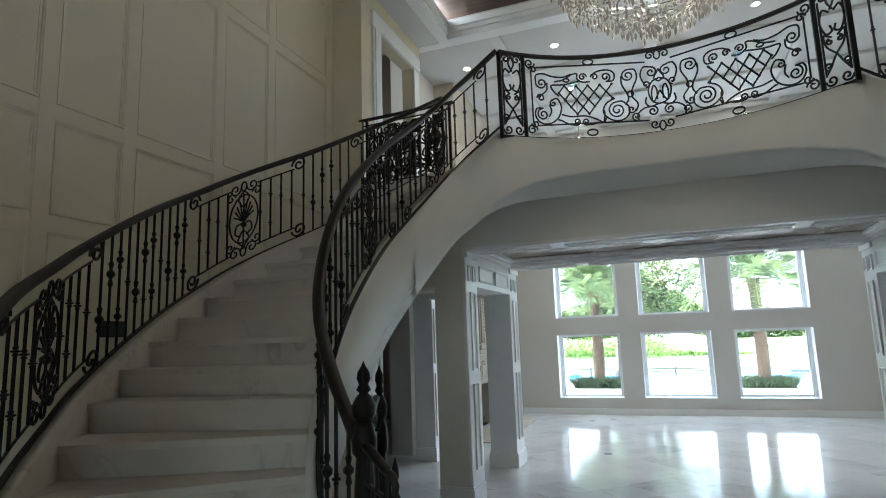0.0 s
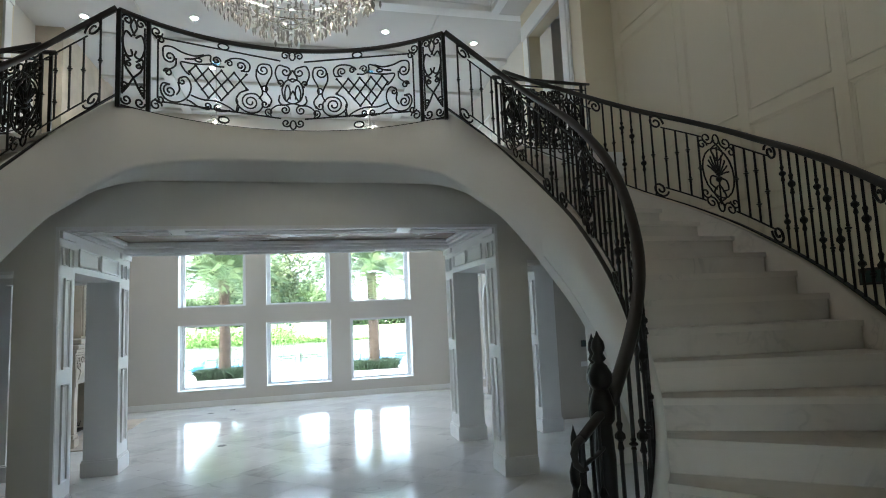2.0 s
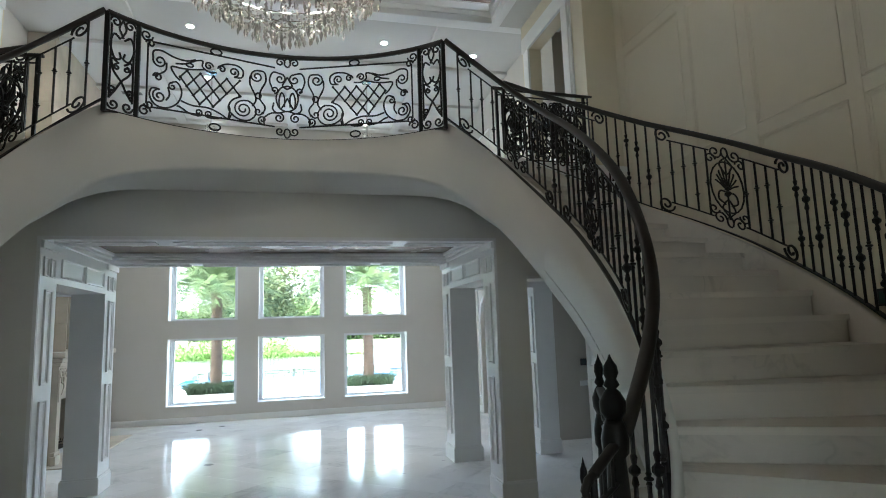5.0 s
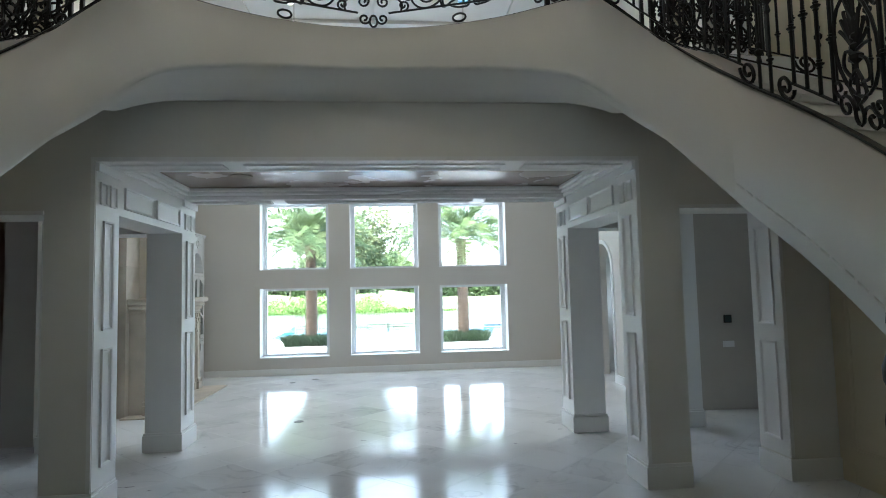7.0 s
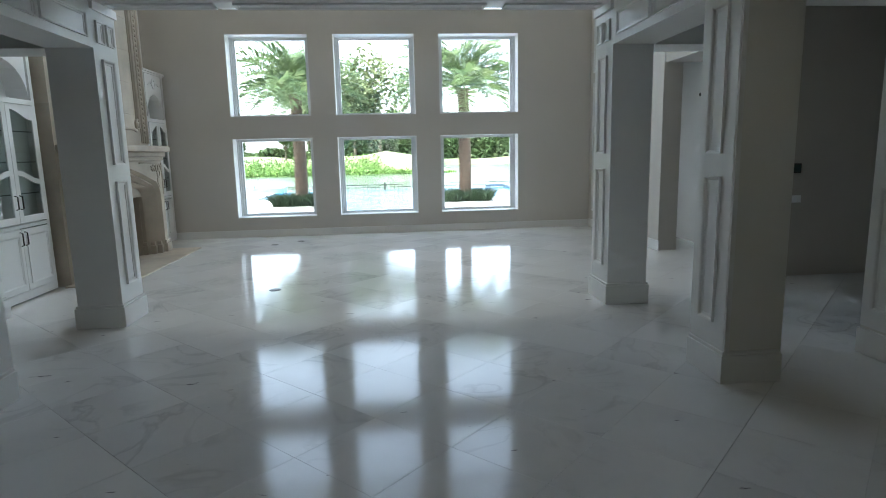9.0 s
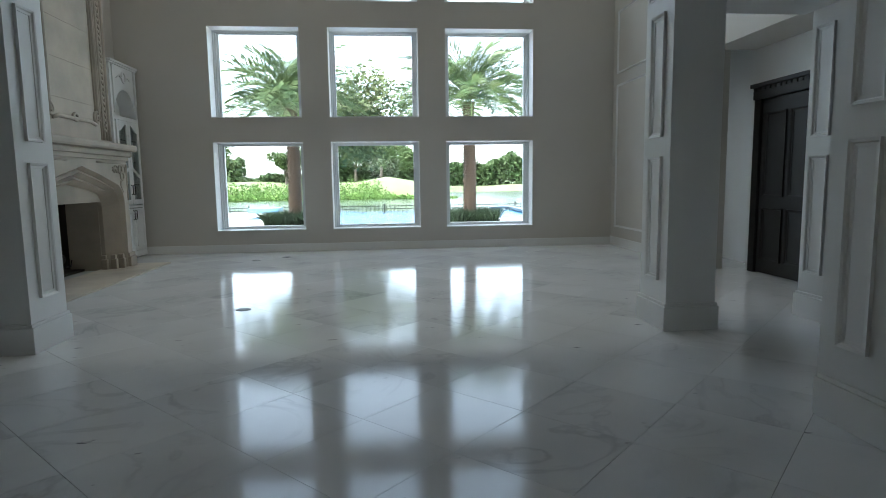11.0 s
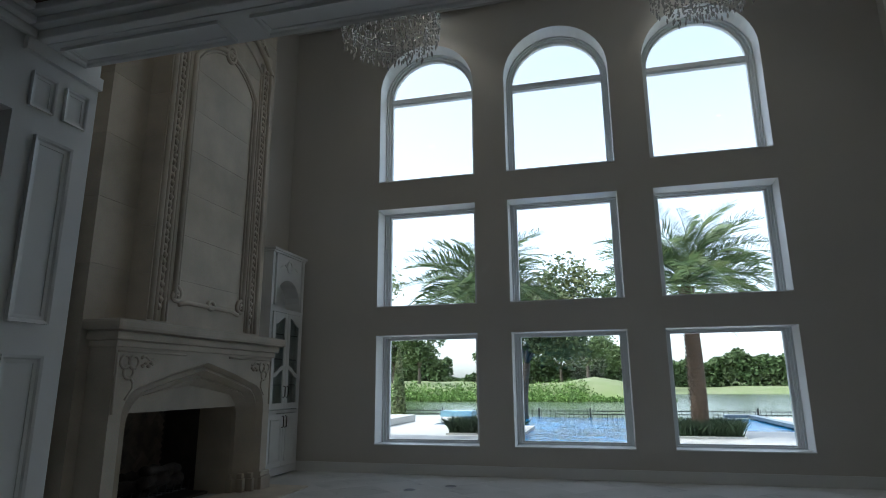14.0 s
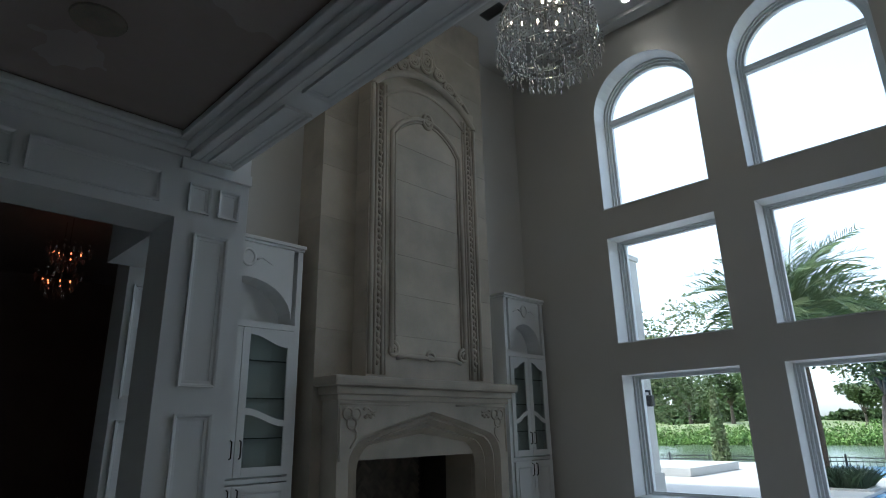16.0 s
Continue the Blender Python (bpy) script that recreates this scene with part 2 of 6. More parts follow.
def tube(bm, pts, r, n=6, closed=False, taper=None):
    """A round bar along points."""
    pts = [Vector(p) for p in pts]
    k, rings, up = len(pts), [], None
    for i, p in enumerate(pts):
        a = pts[(i - 1) % k] if closed else pts[max(i - 1, 0)]
        b = pts[(i + 1) % k] if closed else pts[min(i + 1, k - 1)]
        d = (b - a)
        if d.length < 1e-7:
            d = Vector((0, 0, 1))
        d.normalize()
        if up is None:
            up = Vector((0, 0, 1)) if abs(d.z) < 0.9 else Vector((1, 0, 0))
        s = d.cross(up)
        if s.length < 1e-5:
            s = d.orthogonal()
        s.normalize()
        up = s.cross(d)
        rad = r if taper is None else r * taper(i / max(k - 1, 1))
        rings.append([bm.verts.new(p + (s * math.cos(6.28319 * j / n) + up * math.sin(6.28319 * j / n)) * rad) for j in range(n)])
    for i in range(k if closed else k - 1):
        A, B = rings[i], rings[(i + 1) % k]
        for j in range(n):
            bm.faces.new((A[j], A[(j + 1) % n], B[(j + 1) % n], B[j]))
    if not closed:
        bm.faces.new(rings[0][::-1]), bm.faces.new(rings[-1])


def lathe(bm, prof, base, n=10):
    """A turned shape: rows of (radius, height) about the upright through base."""
    rings = [[bm.verts.new((base[0] + r * math.cos(6.28319 * j / n), base[1] + r * math.sin(6.28319 * j / n), base[2] + h)) for j in range(n)] for r, h in prof]
    for A, B in zip(rings[:-1], rings[1:]):
        for j in range(n):
            bm.faces.new((A[j], A[(j + 1) % n], B[(j + 1) % n], B[j]))
    bm.faces.new(rings[0][::-1]), bm.faces.new(rings[-1])


def mesh_of(name, bm, material, smooth=False):
    bmesh.ops.recalc_face_normals(bm, faces=bm.faces)
    me = bpy.data.meshes.new(name)
    bm.to_mesh(me)
    bm.free()
    me.materials.append(material)
    if smooth:
        me.polygons.foreach_set("use_smooth", [True] * len(me.polygons))
    return me


def part(name, bm, material, parent=None, label="", smooth=False):
    ob = new(name, mesh_of(name, bm, material, smooth))
    ob.parent = parent
    if parent is not None and parent.type == "EMPTY":
        ob.matrix_parent_inverse = Matrix.Translation(-parent.location)
    if label:
        tagged(ob, label)
    return ob


def thing(name, label, category, group="", at=(0, 0, 0)):
    ob = new(name)
    ob.empty_display_size = 0.1
    ob.location = at
    return tagged(ob, label, category, group)


def setting(name, bm, material, label="", category="", smooth=False):
    return tagged(part(name, bm, material, None, "", smooth), label, category or name.split("_")[0], "", "structure")


def lamp(name, kind, place, energy, colour=(1, 0.86, 0.7), size=0.2, target=None, spread=None):
    ob = new(name, bpy.data.lights.new(name, kind))
    ob.data.energy, ob.data.color = energy, colour
    if kind == "AREA":
        ob.data.shape, ob.data.size = "DISK", size
    else:
        ob.data.shadow_soft_size = size
    if kind == "SPOT":
        ob.data.spot_size, ob.data.spot_blend = radians(spread or 110), 0.6
    ob.matrix_world = look(place, target or (place[0], place[1] + 0.001, place[2] - 1))
    return ob


for lx in (-0.25, 0.25):
    lamp("chandelier_light", "POINT", (lx, 4.2, 5.15), FOYER_W, (1, 0.92, 0.8), size=0.12)

# ---- the large structure ----
GX = 4.45            # great room half width
WY, WYO = 15.46, 15.94   # window wall, inner and outer face
FX = 4.35            # foyer half width
BY = 6.92            # foyer back wall
UP = 4.06            # upper floor
CEILF, CEILG = 7.14, 7.4
COLS = ((-2.88, -1.30), (-0.81, 0.80), (1.29, 2.92))
ROWS_Z = ((0.39, 1.98), (2.41, 3.98), (4.43, 6.0))
ARCH_R = 0.835


def arch_fill(bm, x0, x1, zs, zt, y0, y1, n=20):
    """Wall above a half-round head, up to zt."""
    cx, r = (x0 + x1) / 2, (x1 - x0) / 2
    for i in range(n):
        a, b = math.pi * (1 - i / n), math.pi * (1 - (i + 1) / n)
        p = [(cx + r * math.cos(a), zs + r * math.sin(a)), (cx + r * math.cos(b), zs + r * math.sin(b))]
        prism(bm, [p[0], p[1], (p[1][0], zt), (p[0][0], zt)], y0, y1, lambda u, v, w: (u, w, v))


def window_wall():
    bm = bmesh.new()
    xs = [-GX] + [v for c in COLS for v in c] + [GX]
    for i in range(0, len(xs), 2):
        box(bm, xs[i], xs[i + 1], WY, WYO, -0.3, CEILG + 0.2)
    for x0, x1 in COLS:
        zs = [-0.3, ROWS_Z[0][0], ROWS_Z[0][1], ROWS_Z[1][0], ROWS_Z[1][1], ROWS_Z[2][0]]
        for i in range(0, 6, 2):
            box(bm, x0, x1, WY, WYO, zs[i], zs[i + 1])
        top = ROWS_Z[2][1] + ARCH_R + 0.02
        arch_fill(bm, x0, x1, ROWS_Z[2][1], top, WY, WYO)
        box(bm, x0, x1, WY, WYO, top, CEILG + 0.2)
    return setting("wall_north", bm, M_WALL, "off-white plastered wall with three tiers of windows", "wall")


window_wall()


def window(k, x0, x1, z0, z1, arched):
    # stepped frame set deep in the reveal: (inset at the sides, inset at head and sill, front, back)
    rungs = ((0.0, 0.0, 0.030, 0.016, 0.30, 0.44), (0.030, 0.016, 0.062, 0.034, 0.335, 0.44), (0.062, 0.034, 0.098, 0.054, 0.37, 0.44))
    ya, yg = WY + 0.30, WY + 0.40
    fw, fh = 0.098, 0.054
    root = tagged(new("window_%d" % k), "white framed fixed window" + (" with a half-round head" if arched else " with square corners"), "window", "great room windows", "structure")
    root.location = ((x0 + x1) / 2, WY, z0)
    cx, r = (x0 + x1) / 2, (x1 - x0) / 2
    bm = bmesh.new()
    for a0, b0, a1, b1, f, g in rungs:
        top = z1 if arched else z1 - b0
        box(bm, x0 + a0, x0 + a1, WY + f, WY + g, z0 + b0, top)
        box(bm, x1 - a1, x1 - a0, WY + f, WY + g, z0 + b0, top)
        box(bm, x0 + a1, x1 - a1, WY + f, WY + g, z0 + b0, z0 + b1)
        if not arched:
            box(bm, x0 + a1, x1 - a1, WY + f, WY + g, z1 - b1, z1 - b0)
        else:
            for i in range(20):
                a, b = math.pi * i / 20, math.pi * (i + 1) / 20
                q = [(cx + rr * math.cos(t), z1 + rr * math.sin(t)) for t in (a, b) for rr in (r - a1, r - a0)]
                prism(bm, [q[0], q[1], q[3], q[2]], WY + f, WY + g, lambda u, v, w: (u, w, v))
    part("window_frame", bm, M_FRAME, root)
    if arched:
        part("transom_bar", boxes((x0 + fw, x1 - fw, WY + 0.355, WY + 0.44, z1 - 0.06, z1 + 0.05), (x0 + fw, x1 - fw, WY + 0.335, WY + 0.356, z1 - 0.035, z1 + 0.025), bevel=0.004), M_FRAME, root)
    head = z1 - 0.06 if arched else z1 - fh
    part("pane", boxes((x0 + fw, x1 - fw, yg, yg + 0.006, z0 + fh, head)), M_GLASS, root).visible_shadow = False
    if arched:
        bm = bmesh.new()
        rr = r - fw
        prism(bm, [(cx + rr * math.cos(math.pi * i / 20), z1 + 0.05 + (rr - 0.05) * math.sin(math.pi * i / 20)) for i in range(21)], yg, yg + 0.006, lambda u, v, w: (u, w, v))
        part("pane", bm, M_GLASS, root).visible_shadow = False
    # lining paler than the wall: sky light on the reveals put into colour
    bm = boxes((x0 - 0.002, x0 + 0.006, WY + 0.001, ya, z0 + 0.013, z1), (x1 - 0.006, x1 + 0.002, WY + 0.001, ya, z0 + 0.013, z1))
    if arched:
        for i in range(20):
            a, b = math.pi * i / 20, math.pi * (i + 1) / 20
            q = [(cx + rr * math.cos(t), z1 + rr * math.sin(t)) for t in (a, b) for rr in (r - 0.006, r + 0.002)]
            prism(bm, [q[0], q[1], q[3], q[2]], WY + 0.001, ya, lambda u, v, w: (u, w, v))
    else:
        box(bm, x0 + 0.006, x1 - 0.006, WY + 0.001, ya, z1 - 0.006, z1 + 0.002)
    part("reveal_skylight_lining", bm, M_TRIM, root, "reveal lining whitened for the sky light that falls on it")
    part("window_sill", boxes((x0, x1, WY - 0.012, ya, z0 - 0.002, z0 + 0.012)), M_TRIM, root)


k = 0
for r_i, (z0, z1) in enumerate(ROWS_Z):
    for x0, x1 in COLS:
        k += 1
        window(k, x0, x1, z0, z1, r_i == 2)

# great room side walls, near wall above the beam, ceiling
NYB = 9.45   # far edge of the beam
NY0, NY1 = 9.09, 9.58   # colonnade depth
A_Y0, A_Y1 = 12.74, 13.82   # arched passage in the east wall
bm = boxes((GX, GX + 0.3, 12.15, A_Y0, -0.3, CEILG), (GX, GX + 0.3, A_Y1, WYO, -0.3, CEILG), (GX, GX + 0.3, A_Y0, A_Y1, 2.86, CEILG),
           (GX, GX + 0.62, 10.1, 12.1, 2.9, CEILG))
ar = (A_Y1 - A_Y0) / 2
for i in range(16):
    a, b = math.pi * (1 - i / 16), math.pi * (1 - (i + 1) / 16)
    ca = (A_Y0 + A_Y1) / 2
    p = [(ca + ar * math.cos(t), 2.20 + ar * math.sin(t)) for t in (a, b)]
    prism(bm, [p[0], p[1], (p[1][0], 2.86), (p[0][0], 2.86)], GX, GX + 0.3, lambda u, v, w: (w, u, v))
setting("wall_east", bm, M_WALL, "white wall with raised picture moulding and an arched passage", "wall")
setting("wall_passage", boxes((5.4, 5.5, 12.5, 13.70, -0.3, 3.2), (5.4, 5.5, 14.1, 14.2, -0.3, 3.2), (5.4, 5.5, 13.70, 14.1, -0.3, 1.3), (5.4, 5.5, 13.70, 14.1, 2.3, 3.2), (GX + 0.3, 5.5, 14.2, 14.3, -0.3, 3.2), (GX + 0.3, 5.5, 12.1, 14.3, 3.2, 3.3)), M_TRIM, "plain white wall of a side passage", "wall")
# unseen window, added to brighten the arched passage with daylight
sw = tagged(new("window_10"), "unseen window added to bring daylight into the side passage", "window", "", "structure")
sw.location = (5.45, 13.9, 1.3)
part("window_frame", boxes((5.42, 5.48, 13.70, 13.74, 1.3, 2.3), (5.42, 5.48, 14.06, 14.1, 1.3, 2.3), (5.42, 5.48, 13.74, 14.06, 1.3, 1.34), (5.42, 5.48, 13.74, 14.06, 2.26, 2.3)), M_FRAME, sw)
part("pane", boxes((5.447, 5.453, 13.74, 14.06, 1.34, 2.26)), M_GLASS, sw).visible_shadow = False
setting("wall_door_side", boxes((5.06, 5.3, 10.16, 12.1, -0.3, 3.3), (5.3, 5.5, 12.0, 12.498, -0.3, 3.3)), M_TRIM, "white wall that holds a dark wooden door", "wall")
setting("wall_west", boxes((-GX - 0.4, -GX, 9.64, 11.62, -0.3, CEILG), (-GX - 0.4, -GX, 13.58, WYO, -0.3, CEILG), (-GX - 0.4, -GX, 11.62, 13.58, 1.27, CEILG), (-GX - 0.4, -GX, 9.06, 9.8, UP, CEILG), (GX, GX + 0.3, 9.06, 10.1, UP, CEILG)), M_WALL, "off-white plastered wall behind the fireplace", "wall")
setting("wall_gallery", boxes((-GX - 0.4, GX + 0.7, NY0 + 0.02, NYB, 3.30, UP + 0.10), (-GX, GX, 9.07, 9.25, CEILF, CEILG - 0.002)), M_TRIM, "white edge of the upper hall above the panelled beam", "wall")
bm = boxes((-GX - 0.4, GX + 0.4, 9.06, WYO, CEILG, CEILG + 0.2))
for x in (-2.65, 0.0, 2.65):
    box(bm, x - 0.11, x + 0.11, 9.3, WY - 0.02, CEILG - 0.07, CEILG, 0.01)
for y in (9.35, 11.4, 13.4, 15.3):
    for x0, x1 in ((-GX, -2.76), (-2.54, -0.11), (0.11, 2.54), (2.76, GX)):
        box(bm, x0, x1, y - 0.11, y + 0.11, CEILG - 0.07, CEILG, 0.01)
setting("ceiling_great_room", bm, M_CEIL, "white ceiling with shallow coffers", "ceiling")

# foyer shell
setting("wall_foyer_east", boxes((FX, FX + 0.25, -4, BY, -0.3, CEILF + 0.6)), M_FOYER, "cream painted panelled foyer wall", "wall")
setting("wall_foyer_west", boxes((-FX - 0.25, -FX, -4, BY, -0.3, CEILF + 0.6)), M_FOYER, "cream painted panelled foyer wall", "wall")
setting("wall_foyer_south", boxes((-FX - 0.25, -0.9, -4.25, -4, -0.3, CEILF + 0.6), (0.9, FX + 0.25, -4.25, -4, -0.3, CEILF + 0.6), (-0.9, 0.9, -4.25, -4, 2.6, CEILF + 0.6)), M_FOYER, "plain cream foyer wall, out of view, with an added daylight opening", "wall")
# unseen entrance, its panes sized to send daylight onto the stair risers
ent = tagged(new("door_2_unseen"), "unseen glazed entrance added to let daylight onto the stairs", "door", "", "structure")
ent.location = (0, -4.1, 0)
part("door_frame", boxes((-0.9, -0.80, -4.16, -4.08, 0, 2.6), (0.80, 0.9, -4.16, -4.08, 0, 2.6), (-0.06, 0.06, -4.16, -4.08, 0, 2.42), (-0.80, 0.80, -4.16, -4.08, 2.42, 2.6), (-0.80, -0.06, -4.16, -4.08, 0, 1.12), (0.06, 0.80, -4.16, -4.08, 0, 1.12)), M_TRIM, ent)
for a, b in ((-0.80, -0.06), (0.06, 0.80)):
    part("pane", boxes((a, b, -4.125, -4.118, 1.12, 2.42)), M_GLASS, ent).visible_shadow = False
# unseen roof, added to keep direct sun out of the glazed entrance
setting("porch_roof", boxes((-4.6, 4.6, -8.5, -4.25, 3.2, 3.5)), M_CEIL, "unseen roof added to keep direct sun off the entrance glazing", "roof")
# unseen pale ground, added beyond the entrance glazing
setting("drive", boxes((-60, 60, -60, -4.25, -0.5, -0.1)), M_WALL, "unseen pale ground added outside the entrance", "pavement")
DX0, DX1, DZ = 2.87, 3.85, 2.60    # side passage openings
OX, OZ = 2.45, 3.07                # main opening
T1 = 0.45
NORTH = [(-OX, OX, BY, BY + T1, OZ, UP - 0.02)]
for s in (-1, 1):
    NORTH += [(s * OX, s * DX0, BY, BY + T1, -0.3, UP - 0.02), (s * DX0, s * DX1, BY, BY + T1, DZ, UP - 0.02), (s * DX1, s * 6.6, BY, BY + T1, -0.3, UP - 0.02)]
for d in NORTH:
    setting("wall_foyer_north", boxes(d), M_PLASTER, "off-white wall with a wide cased opening", "wall")
# upper floor, with the concave balcony edge and the stair heads
cy = (1.59 ** 2 + 5.74 ** 2 - 6.396 ** 2) / (2 * (5.74 - 6.396))
BAL_CY, BAL_RAD = cy, abs(6.396 - cy)


def bal(x):
    """The balcony's edge: y at x."""
    return BAL_CY + math.sqrt(BAL_RAD ** 2 - x * x)


SX = 1.59


class Course:
    """A smooth line through a few points, walked by its length or by its height."""

    def __init__(self, pts, step=12):
        p = [Vector(q) for q in pts]
        p = [p[0] * 2 - p[1]] + p + [p[-1] * 2 - p[-2]]
        self.pts = []
        for i in range(1, len(p) - 2):
            for j in range(step):
                t = j / step
                a, b, c, d = p[i - 1], p[i], p[i + 1], p[i + 2]
                self.pts.append(0.5 * (2 * b + (c - a) * t + (2 * a - 5 * b + 4 * c - d) * t * t + (3 * b - a - 3 * c + d) * t ** 3))
        self.pts.append(p[-2])
        self.s = [0.0]
        for a, b in zip(self.pts[:-1], self.pts[1:]):
            self.s.append(self.s[-1] + (b.xy - a.xy).length)
        self.length = self.s[-1]

    def at(self, s):
        s = min(max(s, 0.0), self.length)
        lo = int(np.searchsorted(self.s, s, side="right")) - 1
        lo = min(lo, len(self.pts) - 2)
        f = (s - self.s[lo]) / max(self.s[lo + 1] - self.s[lo], 1e-9)
        return self.pts[lo].lerp(self.pts[lo + 1], f)

    def at_z(self, z):
        for a, b in zip(self.pts[:-1], self.pts[1:]):
            if a.z <= z <= b.z:
                return a.lerp(b, (z - a.z) / max(b.z - a.z, 1e-9))
        return self.pts[0] if z < self.pts[0].z else self.pts[-1]

    def side(self, s):
        d = self.at(s + 0.03) - self.at(s - 0.03)
        d.z = 0
        d.normalize()
        return d, Vector((d.y, -d.x, 0))


RISE = UP / 22
# nosing lines of the east stair, from the foot up
INNER = Course([(1.45, 2.46, 0.56), (1.67, 2.58, 0.90), (1.86, 2.78, 1.22), (1.98, 3.02, 1.55), (2.06, 3.33, 1.92), (2.16, 3.79, 2.27), (2.27, 4.38, 2.64), (2.31, 4.95, 2.99), (2.26, 5.45, 3.36), (2.08, 5.78, 3.72), (1.62, 5.80, UP)])
OUTER = Course([(2.08, 0.99, 0.70), (2.45, 1.31, 0.95), (2.77, 1.67, 1.15), (3.00, 1.92, 1.29), (3.25, 2.25, 1.45), (3.50, 2.62, 1.64), (3.71, 3.15, 1.93), (3.85, 3.60, 2.16), (3.94, 4.05, 2.38), (3.92, 4.45, 2.60), (3.78, 4.86, 2.83), (3.55, 5.22, 3.04), (3.34, 5.56, 3.26), (3.10, 6.00, 3.55), (2.85, 6.40, 3.82), (2.62, 6.72, UP)])
FLARE_IN = {1: (0.72, 2.78), 2: (0.95, 2.66), 3: (1.32, 2.50)}
FLARE_OUT = {1: (1.05, 0.20), 2: (1.32, 0.48), 3: (1.70, 0.82)}


def mirx(s, x, z):
    """x on the east stair, or on the west one, whose foot stands a little wider."""
    return s * x - (0.06 * min(max((3.3 - z) / 2.2, 0), 1) if s < 0 else 0.0)


def nosing(k):
    z = k * RISE
    if k in FLARE_IN:
        return Vector((*FLARE_IN[k], z)), Vector((*FLARE_OUT[k], z))
    return INNER.at_z(z), OUTER.at_z(z)


# upper floor slab: hall, concave balcony and stair heads
edge = [(SX * math.sin(a) / math.sin(1.0), 0) for a in np.linspace(-1, 1, 25)]
front = [(x, bal(x)) for x, _ in edge]
ring = [(-6.6, BY + 0.02), (-2.62, 6.74)] + [(x, y + 0.10) for x, y in front] + [(2.62, 6.74), (6.6, BY + 0.02), (6.6, 12.0 - 2.9), (-6.6, 12.0 - 2.9)]
bm = bmesh.new()
prism(bm, ring, UP - 0.30, UP, lambda u, v, w: (u, v, w))
setting("floor_upper", bm, M_TRIM, "upper hall floor slab with a curved balcony edge", "floor")


def balcony_skin():
    """Plaster face that runs on from one stair string, round the balcony, into the other."""
    side = []
    for i in range(25):
        z = 3.05 + (UP - 3.05) * i / 24
        p = INNER.at_z(z)
        side.append((p.x, p.y, z + 0.10, z - (0.70 - 0.08 * max(z - 3.0, 0) / (UP - 3.0))))
    mid = [(x, y - 0.012, UP + 0.008, UP - 0.34 - 0.28 * (abs(x) / SX) ** 3) for x, y in front]
    line = np.array([(-x, y, a, b) for x, y, a, b in side] + mid[1:-1] + side[::-1])
    # even steps along the plan, then softened corners
    run = np.concatenate([[0], np.cumsum(np.hypot(*np.diff(line[:, :2], axis=0).T))])
    n = 160
    s_new = np.linspace(0, run[-1], n)
    line = np.stack([np.interp(s_new, run, line[:, c]) for c in range(4)], axis=1)
    keep = line.copy()
    for _ in range(22):
        line[1:-1] = 0.25 * line[:-2] + 0.5 * line[1:-1] + 0.25 * line[2:]
    line[:, 2] = 0.35 * line[:, 2] + 0.65 * keep[:, 2]
    bm = bmesh.new()
    rows = []
    for i, (x, y, top, low) in enumerate(line):
        a, b = line[max(i - 1, 0)], line[min(i + 1, n - 1)]
        d = Vector((b[0] - a[0], b[1] - a[1], 0)).normalized()
        o = Vector((d.y, -d.x, 0)) * (0.016 * min(min(i, n - 1 - i) / 12, 1) - 0.004)
        inner = Vector((d.y, -d.x, 0)) * 0.09
        pts = [(x - inner.x, y - inner.y, top), (x + o.x, y + o.y, top), (x + o.x, y + o.y, (top + low) / 2), (x + o.x, y + o.y, low + 0.03), (x + o.x - inner.x * 0.2, y + o.y - inner.y * 0.2, low), (x - inner.x, y - inner.y, low - 0.01)]
        rows.append([bm.verts.new(v) for v in pts])
    for a, b in zip(rows[:-1], rows[1:]):
        for q in range(5):
            bm.faces.new((a[q], a[q + 1], b[q + 1], b[q]))
    setting("balcony_fascia", bm, M_PLASTER, "off-white plastered curved balcony face", "balcony", True)
    # coved underside back to the wall
    bm = bmesh.new()
    rows = []
    for x, y, top, low in line:
        if abs(x) > 1.95:
            continue
        k = [(x, y + 0.02, low - 0.004)]
        for j in range(1, 7):
            f = j / 6
            k.append((x * (1 + 0.08 * f), y + 0.02 + (BY + 0.005 - y - 0.02) * f, low + (3.62 - low) * f - 0.05 * math.sin(math.pi * f)))
        rows.append([bm.verts.new(v) for v in k])
    for a, b in zip(rows[:-1], rows[1:]):
        for q in range(6):
            bm.faces.new((a[q], a[q + 1], b[q + 1], b[q]))
    setting("balcony_soffit", bm, M_PLASTER, "off-white plastered underside of the balcony", "balcony", True)


balcony_skin()

# upper hall: side walls with doorways, far wall, ceiling
HX, HY = 3.88, 10.6
bm = bmesh.new()
for s in (-1, 1):
    box(bm, s * HX, s * (HX + 0.2), BY + 0.002, 7.50, UP, CEILF)
    box(bm, s * HX, s * (HX + 0.2), 7.50, 8.75, UP + 2.55, CEILF)
    box(bm, s * HX, s * (HX + 0.2), 8.75, 9.06, UP, CEILF)
    box(bm, s * (HX + 0.2), s * (FX + 0.25), BY + 0.002, BY + 0.2, UP, CEILF)
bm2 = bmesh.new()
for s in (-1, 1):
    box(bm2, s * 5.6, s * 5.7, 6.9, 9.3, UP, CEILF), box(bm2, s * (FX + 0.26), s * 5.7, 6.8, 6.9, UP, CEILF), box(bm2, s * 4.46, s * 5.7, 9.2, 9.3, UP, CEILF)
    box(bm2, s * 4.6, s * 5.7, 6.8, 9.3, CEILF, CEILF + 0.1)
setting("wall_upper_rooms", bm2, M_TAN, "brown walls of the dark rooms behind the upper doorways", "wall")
setting("wall_upper_hall", bm, M_FOYER, "cream upper hall wall with a cased doorway", "wall")
bm = bmesh.new()
